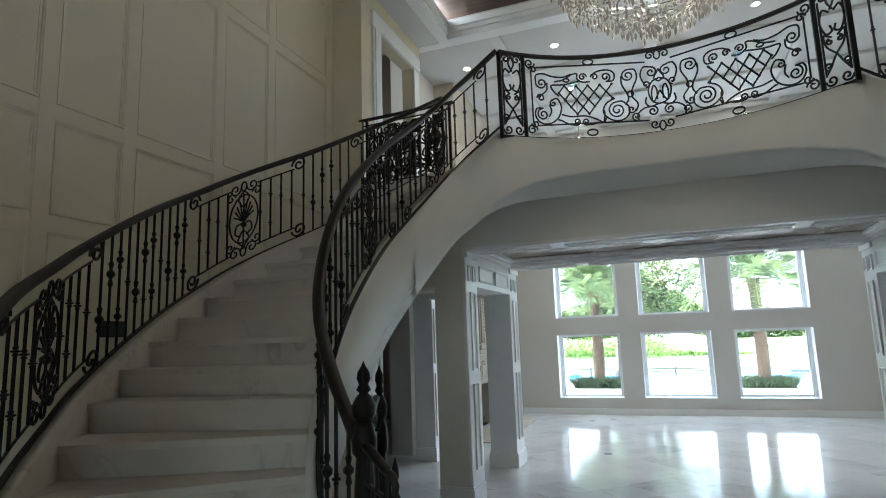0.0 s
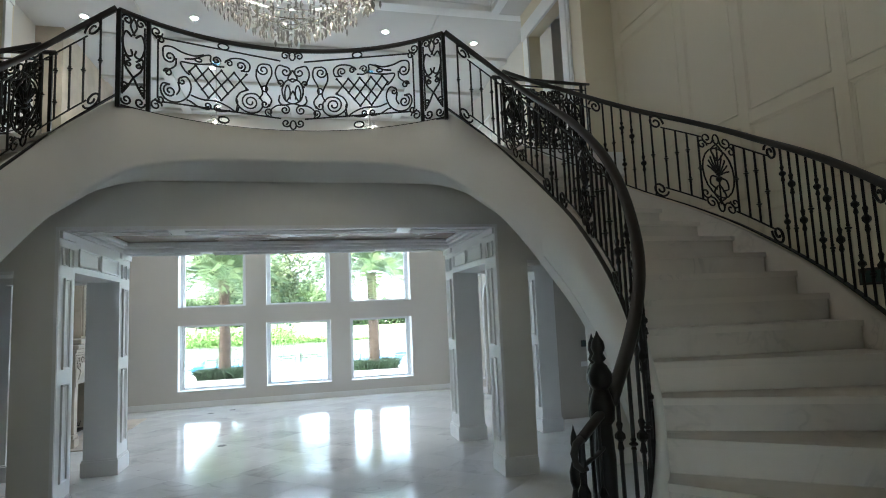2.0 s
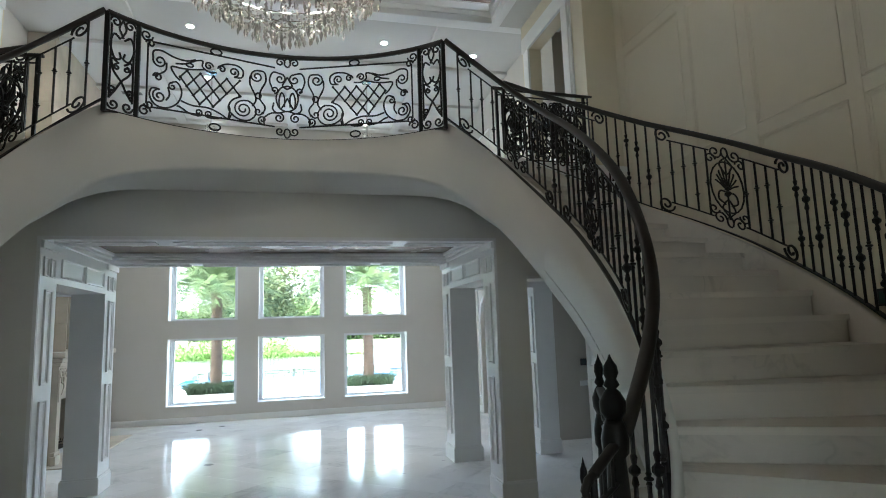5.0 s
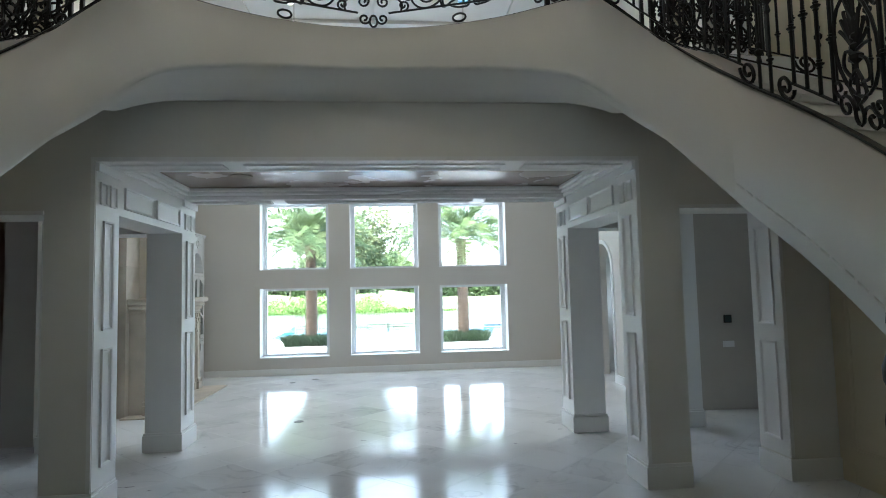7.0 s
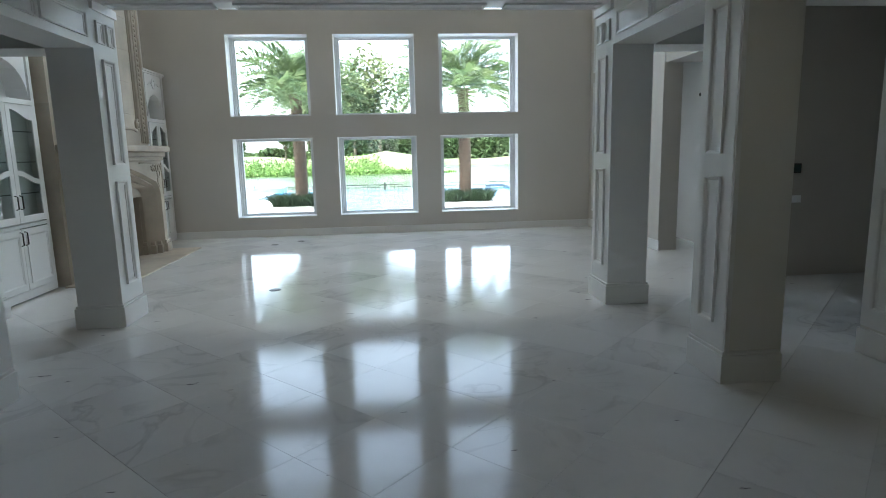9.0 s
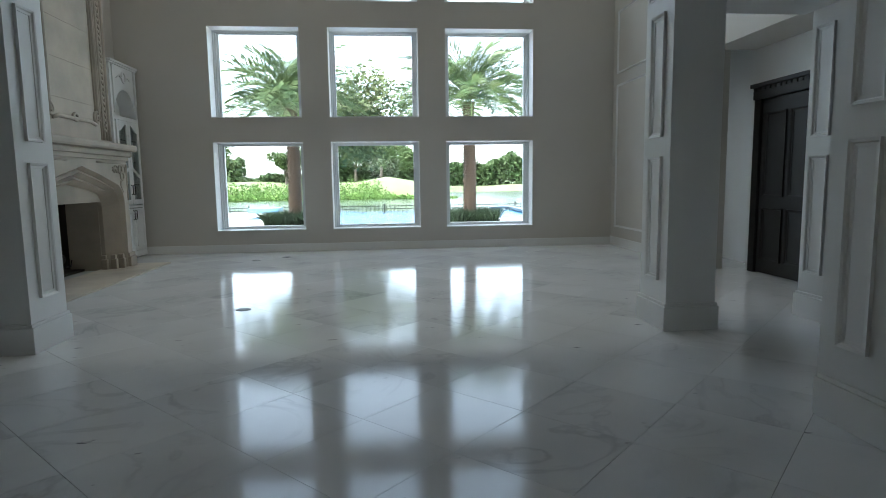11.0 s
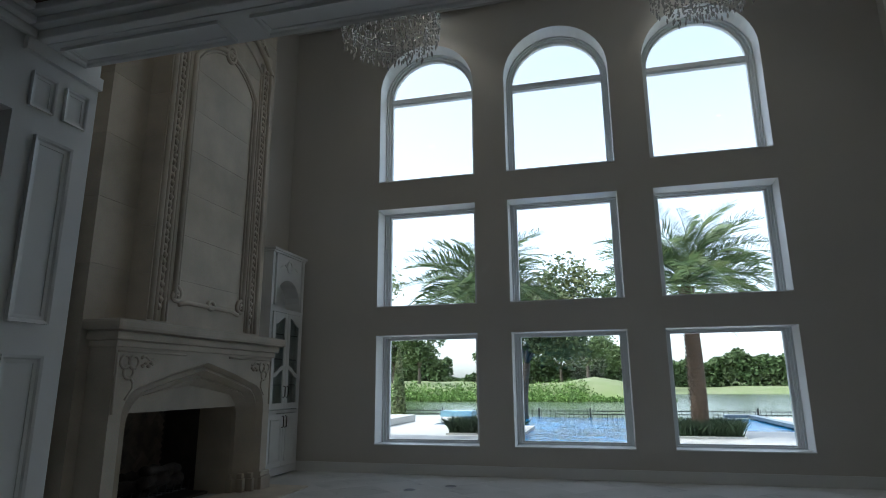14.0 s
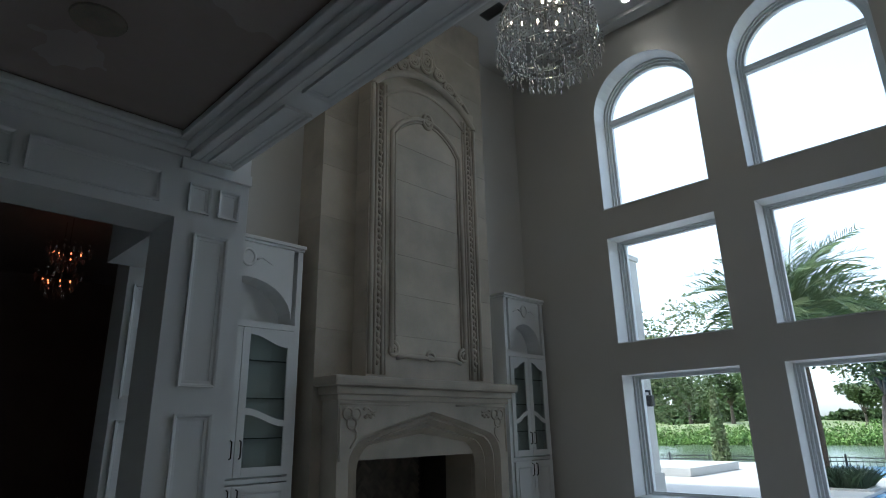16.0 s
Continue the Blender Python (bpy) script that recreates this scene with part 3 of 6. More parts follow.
for s in (-1, 1):
    x = s * HX
    box(bm, x - s * 0.035, x, 7.24, 7.50, UP + 0.004, UP + 2.55, 0.006)
    box(bm, x - s * 0.05, x - s * 0.035, 7.29, 7.45, UP + 0.004, UP + 2.55, 0.005)
    box(bm, x - s * 0.035, x, 8.75, 8.95, UP + 0.004, UP + 2.55, 0.006)
    box(bm, x - s * 0.05, x, 7.20, 8.98, UP + 2.55, UP + 2.80, 0.01)
setting("door_casing_upper", bm, M_TRIM, "wide white moulded door casing", "trim")
# foyer and hall ceiling with a wood-lined recess
TX, TY0, TY1 = 3.45, -2.6, 9.05
setting("ceiling_foyer", boxes((-FX - 0.25, FX + 0.25, -4.2, TY0, CEILF, CEILF + 0.15), (-FX - 0.25, -TX, TY0, TY1 + 0.01, CEILF, CEILF + 0.15), (TX, FX + 0.25, TY0, TY1 + 0.01, CEILF, CEILF + 0.15)), M_CEIL, "white ceiling around a deep tray", "ceiling")
bm = bmesh.new()
for d, w in ((0.0, 0.16), (0.10, 0.12), (0.18, 0.10)):
    o = d * 0.7
    for q in ((-TX + o, -TX + o + w, TY0 + o, TY1 - o), (TX - o - w, TX - o, TY0 + o, TY1 - o), (-TX + o + w, TX - o - w, TY1 - o - w, TY1 - o), (-TX + o + w, TX - o - w, TY0 + o, TY0 + o + w)):
        box(bm, *q, CEILF - 0.06 + d, CEILF + 0.06 + d, 0.012)
setting("crown_foyer", bm, M_TRIM, "stepped white crown moulding round the tray", "trim")
setting("ceiling_tray_foyer", boxes((-TX, TX, TY0, TY1, CEILF + 0.40, CEILF + 0.5)), M_WOOD, "brown stained wooden tray ceiling", "ceiling")

# gallery between foyer and great room
R1Y = (BY, BY + T1)
R2Y = (NY0, NY1)
PX = (OX, 2.87)
SH = 2.645


def pier(name, s, y0, y1, x0, x1, top):
    bm = bmesh.new()
    box(bm, s * x0, s * x1, y0, y1, -0.02, top)
    return setting(name, bm, M_TRIM, "white painted panelled square pier", "pier")


for s, side in ((-1, "west"), (1, "east")):
    pier("pier_" + side + "_north", s, *R2Y, *PX, 3.3)
    pier("pier_" + side + "_outer", s, NY0 + 0.02 if s > 0 else 9.28, 9.46 if s > 0 else 9.64, 3.87, 4.20, 3.3)
# the beam across the gallery's far side, side headers, tray
BEAMS = [(-OX, OX, 9.20, NYB, OZ - 0.005, 3.32)]
for s in (-1, 1):
    BEAMS += [(s * OX, s * PX[1], R1Y[1], NY0, SH, 3.3), (s * PX[1], s * 3.87, NY0 + 0.02, NY1 - 0.02, SH, 3.3)]
for d in BEAMS:
    setting("beam_gallery", boxes(d), M_TRIM, "white panelled beam between the piers", "beam")
bm = bmesh.new()
TZ = 3.21
for k, (x, yb, z0, z1) in enumerate(((2.42, 9.14, OZ - 0.004, OZ + 0.05), (2.38, 9.09, OZ + 0.05, OZ + 0.09), (2.34, 9.04, OZ + 0.09, OZ + 0.135))):
    ya = R1Y[1] + 0.03 + 0.05 * k
    box(bm, -OX, -x, ya, yb, z0, z1, 0.012), box(bm, x, OX, ya, yb, z0, z1, 0.012)
    box(bm, -OX, OX, R1Y[1], ya, z0, z1, 0.012), box(bm, -OX, OX, yb, 9.20, z0, z1, 0.012)
setting("crown_gallery", bm, M_TRIM, "stepped white crown moulding round the gallery tray", "trim")
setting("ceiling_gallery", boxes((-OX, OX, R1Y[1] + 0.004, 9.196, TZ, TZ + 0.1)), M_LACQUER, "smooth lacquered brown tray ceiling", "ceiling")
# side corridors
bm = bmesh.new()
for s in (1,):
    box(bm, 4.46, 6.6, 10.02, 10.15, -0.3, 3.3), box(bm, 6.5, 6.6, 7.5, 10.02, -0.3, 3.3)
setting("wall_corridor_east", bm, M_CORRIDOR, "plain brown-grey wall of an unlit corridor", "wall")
for d in ((-9.6, -9.5, 6.95, 14.0, -0.3, 3.8), (-9.5, -4.86, 13.9, 14.0, -0.3, 3.8), (-9.5, -6.6, BY + 0.3, BY + 0.5, -0.3, 3.8)):
    setting("wall_dining", boxes(d), M_BROWN, "dark brown wall of an unlit dining room", "wall")
setting("ceiling_corridor", boxes((PX[1], 6.6, R1Y[1], 10.1, 3.3, 3.36), (GX + 0.3, 6.1, 10.1, 14.8, 3.32, 3.4), (-9.6, -PX[1], R1Y[1] - 0.2, NY1, 3.74, 3.76), (-9.6, -4.86, NY1, 14.0, 3.74, 3.8)), M_CEIL, "plain corridor ceiling", "ceiling")

# baseboards
bm = bmesh.new()
for s in (-1, 1):
    for (x0, x1, y0, y1) in ((OX - 0.025, PX[1] - 0.02 + 0.02, R1Y[0] - 0.025, R1Y[1] + 0.0), (OX - 0.025, PX[1] + 0.025, R2Y[0] - 0.025, R2Y[1] + 0.025), (3.845, 4.22, NY0 - 0.005 if s > 0 else 9.255, 9.485 if s > 0 else 9.67)):
        box(bm, s * x0, s * x1, y0, y1, 0, 0.20, 0.006)
        box(bm, s * (x0 + 0.01), s * (x1 - 0.01), y0 + 0.01, y1 - 0.01, 0.2, 0.225, 0.004)
    box(bm, s * 3.83, s * 4.35, BY - 0.025, BY + T1 + 0.01, 0, 0.20, 0.006)
box(bm, -GX, GX, WY - 0.02, WY, 0, 0.14, 0.005)
box(bm, GX - 0.02, GX, 12.1, A_Y0, 0, 0.16, 0.005), box(bm, GX - 0.02, GX, A_Y1, WY - 0.02, 0, 0.16, 0.005)
setting("baseboard", bm, M_TRIM, "tall white painted baseboard", "trim")

# ---- floors ----
setting("floor", boxes((-9.6, 6.6, -4.3, WY + 0.02, -0.3, -0.006)), M_GROUT, "polished white marble floor laid in large diagonal tiles", "floor")


# ---- panelling: raised strips and moulded frames ----
def moulding(bm, u0, u1, v0, v1, place, w=0.035, d=0.022):
    """A mitred picture-frame moulding; place(u, v, out)."""
    prof = ((0.0, 0.0), (0.0, d), (w * 0.35, d * 0.8), (w * 0.55, d * 0.35), (w, d * 0.25), (w, 0.0))
    loops = []
    for o, h in prof:
        loops.append([bm.verts.new(place(u, v, h)) for u, v in ((u0 + o, v0 + o), (u1 - o, v0 + o), (u1 - o, v1 - o), (u0 + o, v1 - o))])
    for A, B in zip(loops[:-1], loops[1:]):
        for j in range(4):
            bm.faces.new((A[j], A[(j + 1) % 4], B[(j + 1) % 4], B[j]))


def strip(bm, u0, u1, v0, v1, place, d=0.02):
    q = [(u0, v0), (u1, v0), (u1, v1), (u0, v1)]
    lo, hi = [bm.verts.new(place(u, v, 0.0)) for u, v in q], [bm.verts.new(place(u, v, d)) for u, v in q]
    bm.faces.new(hi)
    for j in range(4):
        bm.faces.new((lo[j], hi[j], hi[(j + 1) % 4], lo[(j + 1) % 4]))


# foyer side walls: stiles and rails
PY = [-3.9, -2.75, -1.6, -0.45, 0.7, 1.98, 2.86, 3.59, 4.66, 5.52, 6.80]
PZ = [0.25, 2.92, 3.78, 5.62, 6.85]
def one(root, name, make, material):
    bm = bmesh.new()
    make(bm)
    return part(name, bm, material, root)


for s, side in ((1, "east"), (-1, "west")):
    root = tagged(new("panelling_foyer_" + side), "cream stile and rail wall panelling", "panelling", "", "structure")
    root.location = (s * FX, 1.5, 0)
    pl = lambda u, v, o: (s * (FX - o), u, v)
    for y in PY:
        one(root, "stile", lambda bm: strip(bm, y - 0.065, y + 0.065, 0.02, CEILF - 0.02, pl, 0.016), M_FOYER)
    for z in PZ:
        for y0, y1 in zip(PY[:-1], PY[1:]):
            one(root, "rail", lambda bm: strip(bm, y0 + 0.066, y1 - 0.066, z - 0.065, z + 0.065, pl, 0.015), M_FOYER)
    for z0, z1 in zip(PZ[:-1], PZ[1:]):
        for y0, y1 in zip(PY[:-1], PY[1:]):
            one(root, "panel_moulding", lambda bm: moulding(bm, y0 + 0.07, y1 - 0.07, z0 + 0.07, z1 - 0.07, pl, 0.035, 0.018), M_FOYER)

# piers: two tall moulded panels and small square ones above, on the inner faces
for s, side in ((1, "east"), (-1, "west")):
    root = tagged(new("pier_panelling_" + side), "white moulded panels on the piers", "panelling", "", "structure")
    root.location = (s * OX, 8.4, 0)
    pl = lambda u, v, o: (s * (OX - o), u, v)
    for y0, y1 in (R1Y, R2Y):
        a, b = y0 + 0.13, y1 - 0.13
        for z0, z1 in ((0.40, 1.42), (1.58, 2.56)):
            one(root, "panel_moulding", lambda bm: moulding(bm, a, b, z0, z1, pl, 0.04, 0.024), M_TRIM)
        m = (a + b) / 2
        one(root, "panel_moulding", lambda bm: moulding(bm, a - 0.06, m - 0.03, 2.70, 2.90, pl, 0.03, 0.02), M_TRIM)
        one(root, "panel_moulding", lambda bm: moulding(bm, m + 0.03, b + 0.06, 2.70, 2.90, pl, 0.03, 0.02), M_TRIM)
        one(root, "strip", lambda bm: strip(bm, y0 + 0.0, y1, 2.985, OZ - 0.01, pl, 0.03), M_TRIM)
    n0, n1 = R1Y[1] + 0.08, R2Y[0] - 0.08
    for i in range(2):
        one(root, "panel_moulding", lambda bm: moulding(bm, n0 + (n1 - n0) * i / 2 + 0.03, n0 + (n1 - n0) * (i + 1) / 2 - 0.03, 2.72, 2.93, pl, 0.03, 0.02), M_TRIM)
    # the outer pier's inner face and the far jamb of the side passage
    po = lambda u, v, o: (s * (3.87 - o), u, v)
    for z0, z1 in ((0.40, 1.42), (1.58, 2.50)):
        one(root, "panel_moulding", lambda bm: moulding(bm, NY0 + 0.09 if s > 0 else 9.33, 9.46 - 0.07 if s > 0 else 9.59, z0, z1, po, 0.04, 0.024), M_TRIM)
    pj = lambda u, v, o: (s * (DX1 - o), u, v)
    for z0, z1 in ((0.36, 1.30), (1.46, 2.44)):
        one(root, "panel_moulding", lambda bm: moulding(bm, BY + 0.10, BY + T1 - 0.10, z0, z1, pj, 0.04, 0.024), M_TRIM)
bm = bmesh.new()
pb = lambda u, v, o: (u, v, OZ - 0.005 - o)
for x0, x1 in ((-2.38, -1.40), (-1.22, 1.22), (1.40, 2.38)):
    moulding(bm, x0, x1, 9.24, NYB - 0.03, pb, 0.04, 0.02)
    moulding(bm, x0, x1, BY + 0.12, BY + T1 - 0.12, lambda u, v, o: (u, v, OZ - o), 0.04, 0.02)
setting("beam_panelling", bm, M_TRIM, "white moulded panels under the beams", "panelling")
# casing round the main opening and the side passages
bm = bmesh.new()
pf = lambda u, v, o: (u, BY - o, v)
for s in (1, -1):
    a, b = sorted((s * OX, s * (OX - 0.0) + s * 0.035))
    strip(bm, a, b, 0.22, OZ + 0.035, pf, 0.012)
    a, b = sorted((s * (DX1), s * (DX1 + 0.035)))
    strip(bm, a, b, 0.22, DZ + 0.035, pf, 0.012)
strip(bm, -OX, OX, OZ, OZ + 0.035, pf, 0.012)
for s in (1, -1):
    a, b = sorted((s * DX0, s * DX1))
    strip(bm, a, b, DZ, DZ + 0.035, pf, 0.012)
setting("opening_casing", bm, M_TRIM, "thin white casing bead round the openings", "trim")
# white linings of the openings
bm = bmesh.new()
for s in (1, -1):
    a, b = sorted((s * (OX + 0.001), s * (OX - 0.004)))
    box(bm, a, b, BY + 0.003, BY + T1, 0.22, OZ)
    a, b = sorted((s * (DX1 + 0.001), s * (DX1 - 0.004)))
    box(bm, a, b, BY + 0.003, BY + T1, 0.22, DZ)
box(bm, -OX + 0.005, OX - 0.005, BY + 0.003, BY + T1, OZ - 0.004, OZ + 0.001)
setting("opening_lining", bm, M_TRIM, "white painted lining of the openings", "trim")

# great room east wall: picture mouldings, arch casing
bm = bmesh.new()
pe = lambda u, v, o: (GX - o, u, v)
for y0, y1 in ((13.95, 15.25),):
    for z0, z1 in ((0.35, 2.95), (3.15, 4.25), (4.45, 6.6)):
        moulding(bm, y0, y1, z0, z1, pe, 0.035, 0.022)
for z0, z1 in ((3.15, 4.25), (4.45, 6.6)):
    moulding(bm, 12.55, 13.80, z0, z1, pe, 0.035, 0.022)
for i in range(18):
    a, b = math.pi * i / 18, math.pi * (i + 1) / 18
    ca = (A_Y0 + A_Y1) / 2
    q = [(ca + rr * math.cos(t), 2.20 + rr * math.sin(t)) for t in (a, b) for rr in (ar, ar + 0.08)]
    prism(bm, [q[0], q[1], q[3], q[2]], GX - 0.02, GX + 0.001, lambda u, v, w: (w, u, v))
box(bm, GX - 0.02, GX + 0.001, A_Y0 - 0.08, A_Y0, 0.16, 2.20), box(bm, GX - 0.02, GX + 0.001, A_Y1, A_Y1 + 0.08, 0.16, 2.20)
setting("wall_moulding_east", bm, M_TRIM, "white picture mouldings and arch casing", "trim")


# ---- staircases ----
def staircase(s):
    root = thing("staircase", "curved staircase with white marble treads and a plastered string", "staircase", "foyer staircases", (s * 2.9, 3.6, 0))
    mir = lambda p: (mirx(s, p[0], p[2]), p[1], p[2])
    for k in range(1, 22):
        a, b = nosing(k)
        c, d = nosing(k + 1) if k < 21 else (Vector((1.62, 5.80, UP)), Vector((2.62, 6.72, UP)))
        z = k * RISE
        back = ((a + b) / 2 - (c + d) / 2)
        back.z = 0
        back.normalize()
        n = 5
        bm = bmesh.new()
        e = 0.035 if k > 3 else 0.0
        fa = [a.lerp(b, e + (1 - 2 * e) * i / n) + back * 0.03 for i in range(n + 1)]
        fb = [c.lerp(d, e + (1 - 2 * e) * i / n) - back * 0.02 for i in range(n + 1)]
        ring = [(p.x, p.y) for p in fa] + [(p.x, p.y) for p in reversed(fb)]
        prism(bm, ring, z - 0.04, z, lambda u, v, w: (mirx(s, u, w), v, w))
        es = [e for e in bm.edges if len(e.link_faces) == 2 and abs(e.calc_face_angle(0)) > 0.5]
        bmesh.ops.bevel(bm, geom=es, offset=0.016, segments=3, affect="EDGES")
        part("tread", bm, M_STEP, root)
        bm = bmesh.new()
        ra, rb = a.lerp(b, e), a.lerp(b, 1 - e)
        ring = [(p.x, p.y) for p in (ra, rb)] + [(p.x - back.x * 0.02, p.y - back.y * 0.02) for p in (rb, ra)]
        prism(bm, ring, z - RISE, z - 0.04, lambda u, v, w: (mirx(s, u, w), v, w))
        part("riser", bm, M_STEP, root)
    # strings: curved plastered faces below the inner and outer nosing lines
    for name, course, off in (("inner_string", INNER, -1), ("outer_string", OUTER, 1)):
        bm = bmesh.new()
        prev, n = None, 64
        for i in range(n + 1):
            q = course.length * i / n
            p = course.at(q)
            if off < 0 and p.z > 3.45:
                break
            d, side = course.side(q)
            w = side * (0.07 * -off)
            drop = (0.70 if p.z < 3.0 else 0.70 - 0.08 * (p.z - 3.0) / (UP - 3.0)) if p.z > 1.0 else min(0.70, p.z + 0.02)
            low = max(p.z - drop, 0.0)
            hi = p.z + 0.10
            cur = [bm.verts.new(mir(v)) for v in ((p.x, p.y, hi), (p.x + w.x, p.y + w.y, hi), (p.x + w.x, p.y + w.y, low), (p.x, p.y, low))]
            if prev:
                for j in range(4):
                    bm.faces.new((prev[j], prev[(j + 1) % 4], cur[(j + 1) % 4], cur[j]))
            else:
                bm.faces.new(cur)
            prev = cur
        bm.faces.new(prev[::-1])
        part(name, bm, M_PLASTER if off < 0 else M_STEP, root, "", True)
    bm = bmesh.new()
    prev = None
    for i in range(61):
        z = 0.62 + (UP - 0.62) * i / 60
        a, b = INNER.at_z(z), OUTER.at_z(z)
        cur = [bm.verts.new(mir((p.x, p.y, z - e))) for p, e in ((a, 0.60), (b, 0.60), (b, 0.57), (a, 0.57))]
        if prev:
            for j in range(4):
                bm.faces.new((prev[j], prev[(j + 1) % 4], cur[(j + 1) % 4], cur[j]))
        prev = cur
    part("soffit", bm, M_PLASTER, root, "", True)
    return root


staircase(1)
staircase(-1)


# ---- wrought-iron railings ----
RB, RH = 0.13, 0.86     # foot of the ironwork above the nosing line, height to the handrail


def spiral(cx, cy, r, turns, start, way=1, n=None):
    """A curl that winds in to its centre: (u, h) points from the outside."""
    n = n or int(14 * turns) + 4
    return [(cx + r * (1 - 0.80 * i / n) * math.cos(start + way * 6.28319 * turns * i / n), cy + r * (1 - 0.80 * i / n) * math.sin(start + way * 6.28319 * turns * i / n)) for i in range(n + 1)]


def bend(pts, k=6):
    """A soft line through (u, h) points."""
    c = Course([(a, b, 0) for a, b in pts], k)
    return [(p.x, p.y) for p in c.pts]


def oval(cx, cy, a, b, n=18):
    return [(cx + a * math.cos(6.28319 * i / n), cy + b * math.sin(6.28319 * i / n)) for i in range(n)]


def iron(lines, place, r=0.009, n=5, rings=(), knobs=()):
    """One mesh of bent bars drawn in a panel's own (u, h)."""
    bm = bmesh.new()
    for l in lines:
        tube(bm, [place(u, h) for u, h in l], r, n)
    for l in rings:
        tube(bm, [place(u, h) for u, h in l], r, n, closed=True)
    for (u, h, rad) in knobs:
        lathe(bm, [(0.004, -rad), (rad, -rad * 0.3), (rad, rad * 0.3), (0.004, rad)], place(u, h), 6)
    return bm


def medallion(w, H):
    """Oval with a sprig, knots of loops above and below."""
    lines, rings, knobs = [], [], []
    c = H * 0.5
    rings.append(oval(0, c, w * 0.44, H * 0.28))
    for sg in (1, -1):
        for hh, up in ((H * 0.885, 1), (H * 0.115, -1)):
            rings.append(oval(0, hh, w * 0.085, H * 0.055, 10))
            lines.append(spiral(sg * w * 0.26, hh - up * 0.01, w * 0.17, 1.3, math.pi / 2 * (1 + up) * 0 + (math.pi if sg > 0 else 0), sg * up))
            lines.append(spiral(sg * w * 0.40, hh - up * H * 0.10, w * 0.14, 1.2, math.pi if sg > 0 else 0, -sg * up))
            lines.append(bend([(0, hh - up * 0.045), (sg * w * 0.16, hh - up * H * 0.13), (sg * w * 0.10, hh - up * H * 0.20), (0, hh - up * H * 0.25)]))
        for j in range(4):
            a = 0.35 + j * 0.33
            lines.append(bend([(0, c - 0.03), (sg * w * 0.20 * math.sin(a * 1.6), c + H * (0.02 + 0.055 * (3 - j))), (sg * w * 0.31 * math.sin(a), c + H * 0.22 * math.cos(a))]))
        lines.append(bend([(0, c - 0.05), (sg * w * 0.2, c - H * 0.06), (sg * w * 0.25, c - H * 0.15), (sg * w * 0.08, c - H * 0.2)]))
    lines.append([(0, H * 0.14), (0, c + H * 0.3)])
    for j in range(3):
        knobs.append((0, c - 0.06 + 0.05 * j, 0.032 - 0.006 * j))
    return lines, rings, knobs


def baluster_mesh(h, knots, name):
    bm = bmesh.new()
    tube(bm, [(0, 0, 0), (0, 0, h)], 0.0100, 6)
    for z, r, l in knots:
        r = r * 1.18
        lathe(bm, [(0.009, z - l), (r * 0.65, z - l * 0.8), (0.010, z - l * 0.35), (r, z - l * 0.12), (r, z + l * 0.12), (0.010, z + l * 0.35), (r * 0.65, z + l * 0.8), (0.009, z + l)], (0, 0, 0), 7)
    return mesh_of(name, bm, M_IRON)


FULL = [baluster_mesh(RH - 0.02, k, "baluster") for k in (((0.22, 0.022, 0.07), (0.62, 0.022, 0.07)), ((0.42, 0.019, 0.03),), ((0.30, 0.024, 0.09),), ((0.56, 0.024, 0.09), (0.2, 0.017, 0.03)))]
SHORT = [baluster_mesh(RH - 0.23, k, "baluster") for k in (((0.31, 0.02, 0.025),), ((0.16, 0.02, 0.025), (0.46, 0.02, 0.025)), ((0.40, 0.02, 0.025),))]


def child(name, me, root, place):
    ob = new(name, me)
    ob.parent = root
    ob.matrix_parent_inverse = Matrix.Translation(-root.location)
    ob.location = place
    return ob


def ribbon_rail(bm, pts, w, h, n=10):
    """A moulded handrail: an oval section carried along points."""
    pts = [Vector(p) for p in pts]
    rings = []
    for i, p in enumerate(pts):
        d = pts[min(i + 1, len(pts) - 1)] - pts[max(i - 1, 0)]
        d.normalize()
        s = d.cross(Vector((0, 0, 1)))
        s.normalize()
        up = s.cross(d)
        rings.append([bm.verts.new(p + s * w * math.copysign(abs(math.cos(6.28319 * j / n)) ** 0.7, math.cos(6.28319 * j / n)) + up * h * math.copysign(abs(math.sin(6.28319 * j / n)) ** 0.8, math.sin(6.28319 * j / n))) for j in range(n)])
    for A, B in zip(rings[:-1], rings[1:]):
        for j in range(n):
            bm.faces.new((A[j], A[(j + 1) % n], B[(j + 1) % n], B[j]))
    bm.faces.new(rings[0][::-1]), bm.faces.new(rings[-1])


def flat_bar(bm, pts, w, h):
    pts = [Vector(p) for p in pts]
    prev = None
    for i, p in enumerate(pts):
        d = pts[min(i + 1, len(pts) - 1)] - pts[max(i - 1, 0)]
        d.z = 0
        d.normalize()
        s = Vector((d.y, -d.x, 0)) * w
        cur = [bm.verts.new(p + o) for o in (s, -s, -s + Vector((0, 0, h)), s + Vector((0, 0, h)))]
        if prev:
            for j in range(4):
                bm.faces.new((prev[j], prev[(j + 1) % 4], cur[(j + 1) % 4], cur[j]))
        else:
            bm.faces.new(cur)
        prev = cur
    bm.faces.new(prev[::-1])


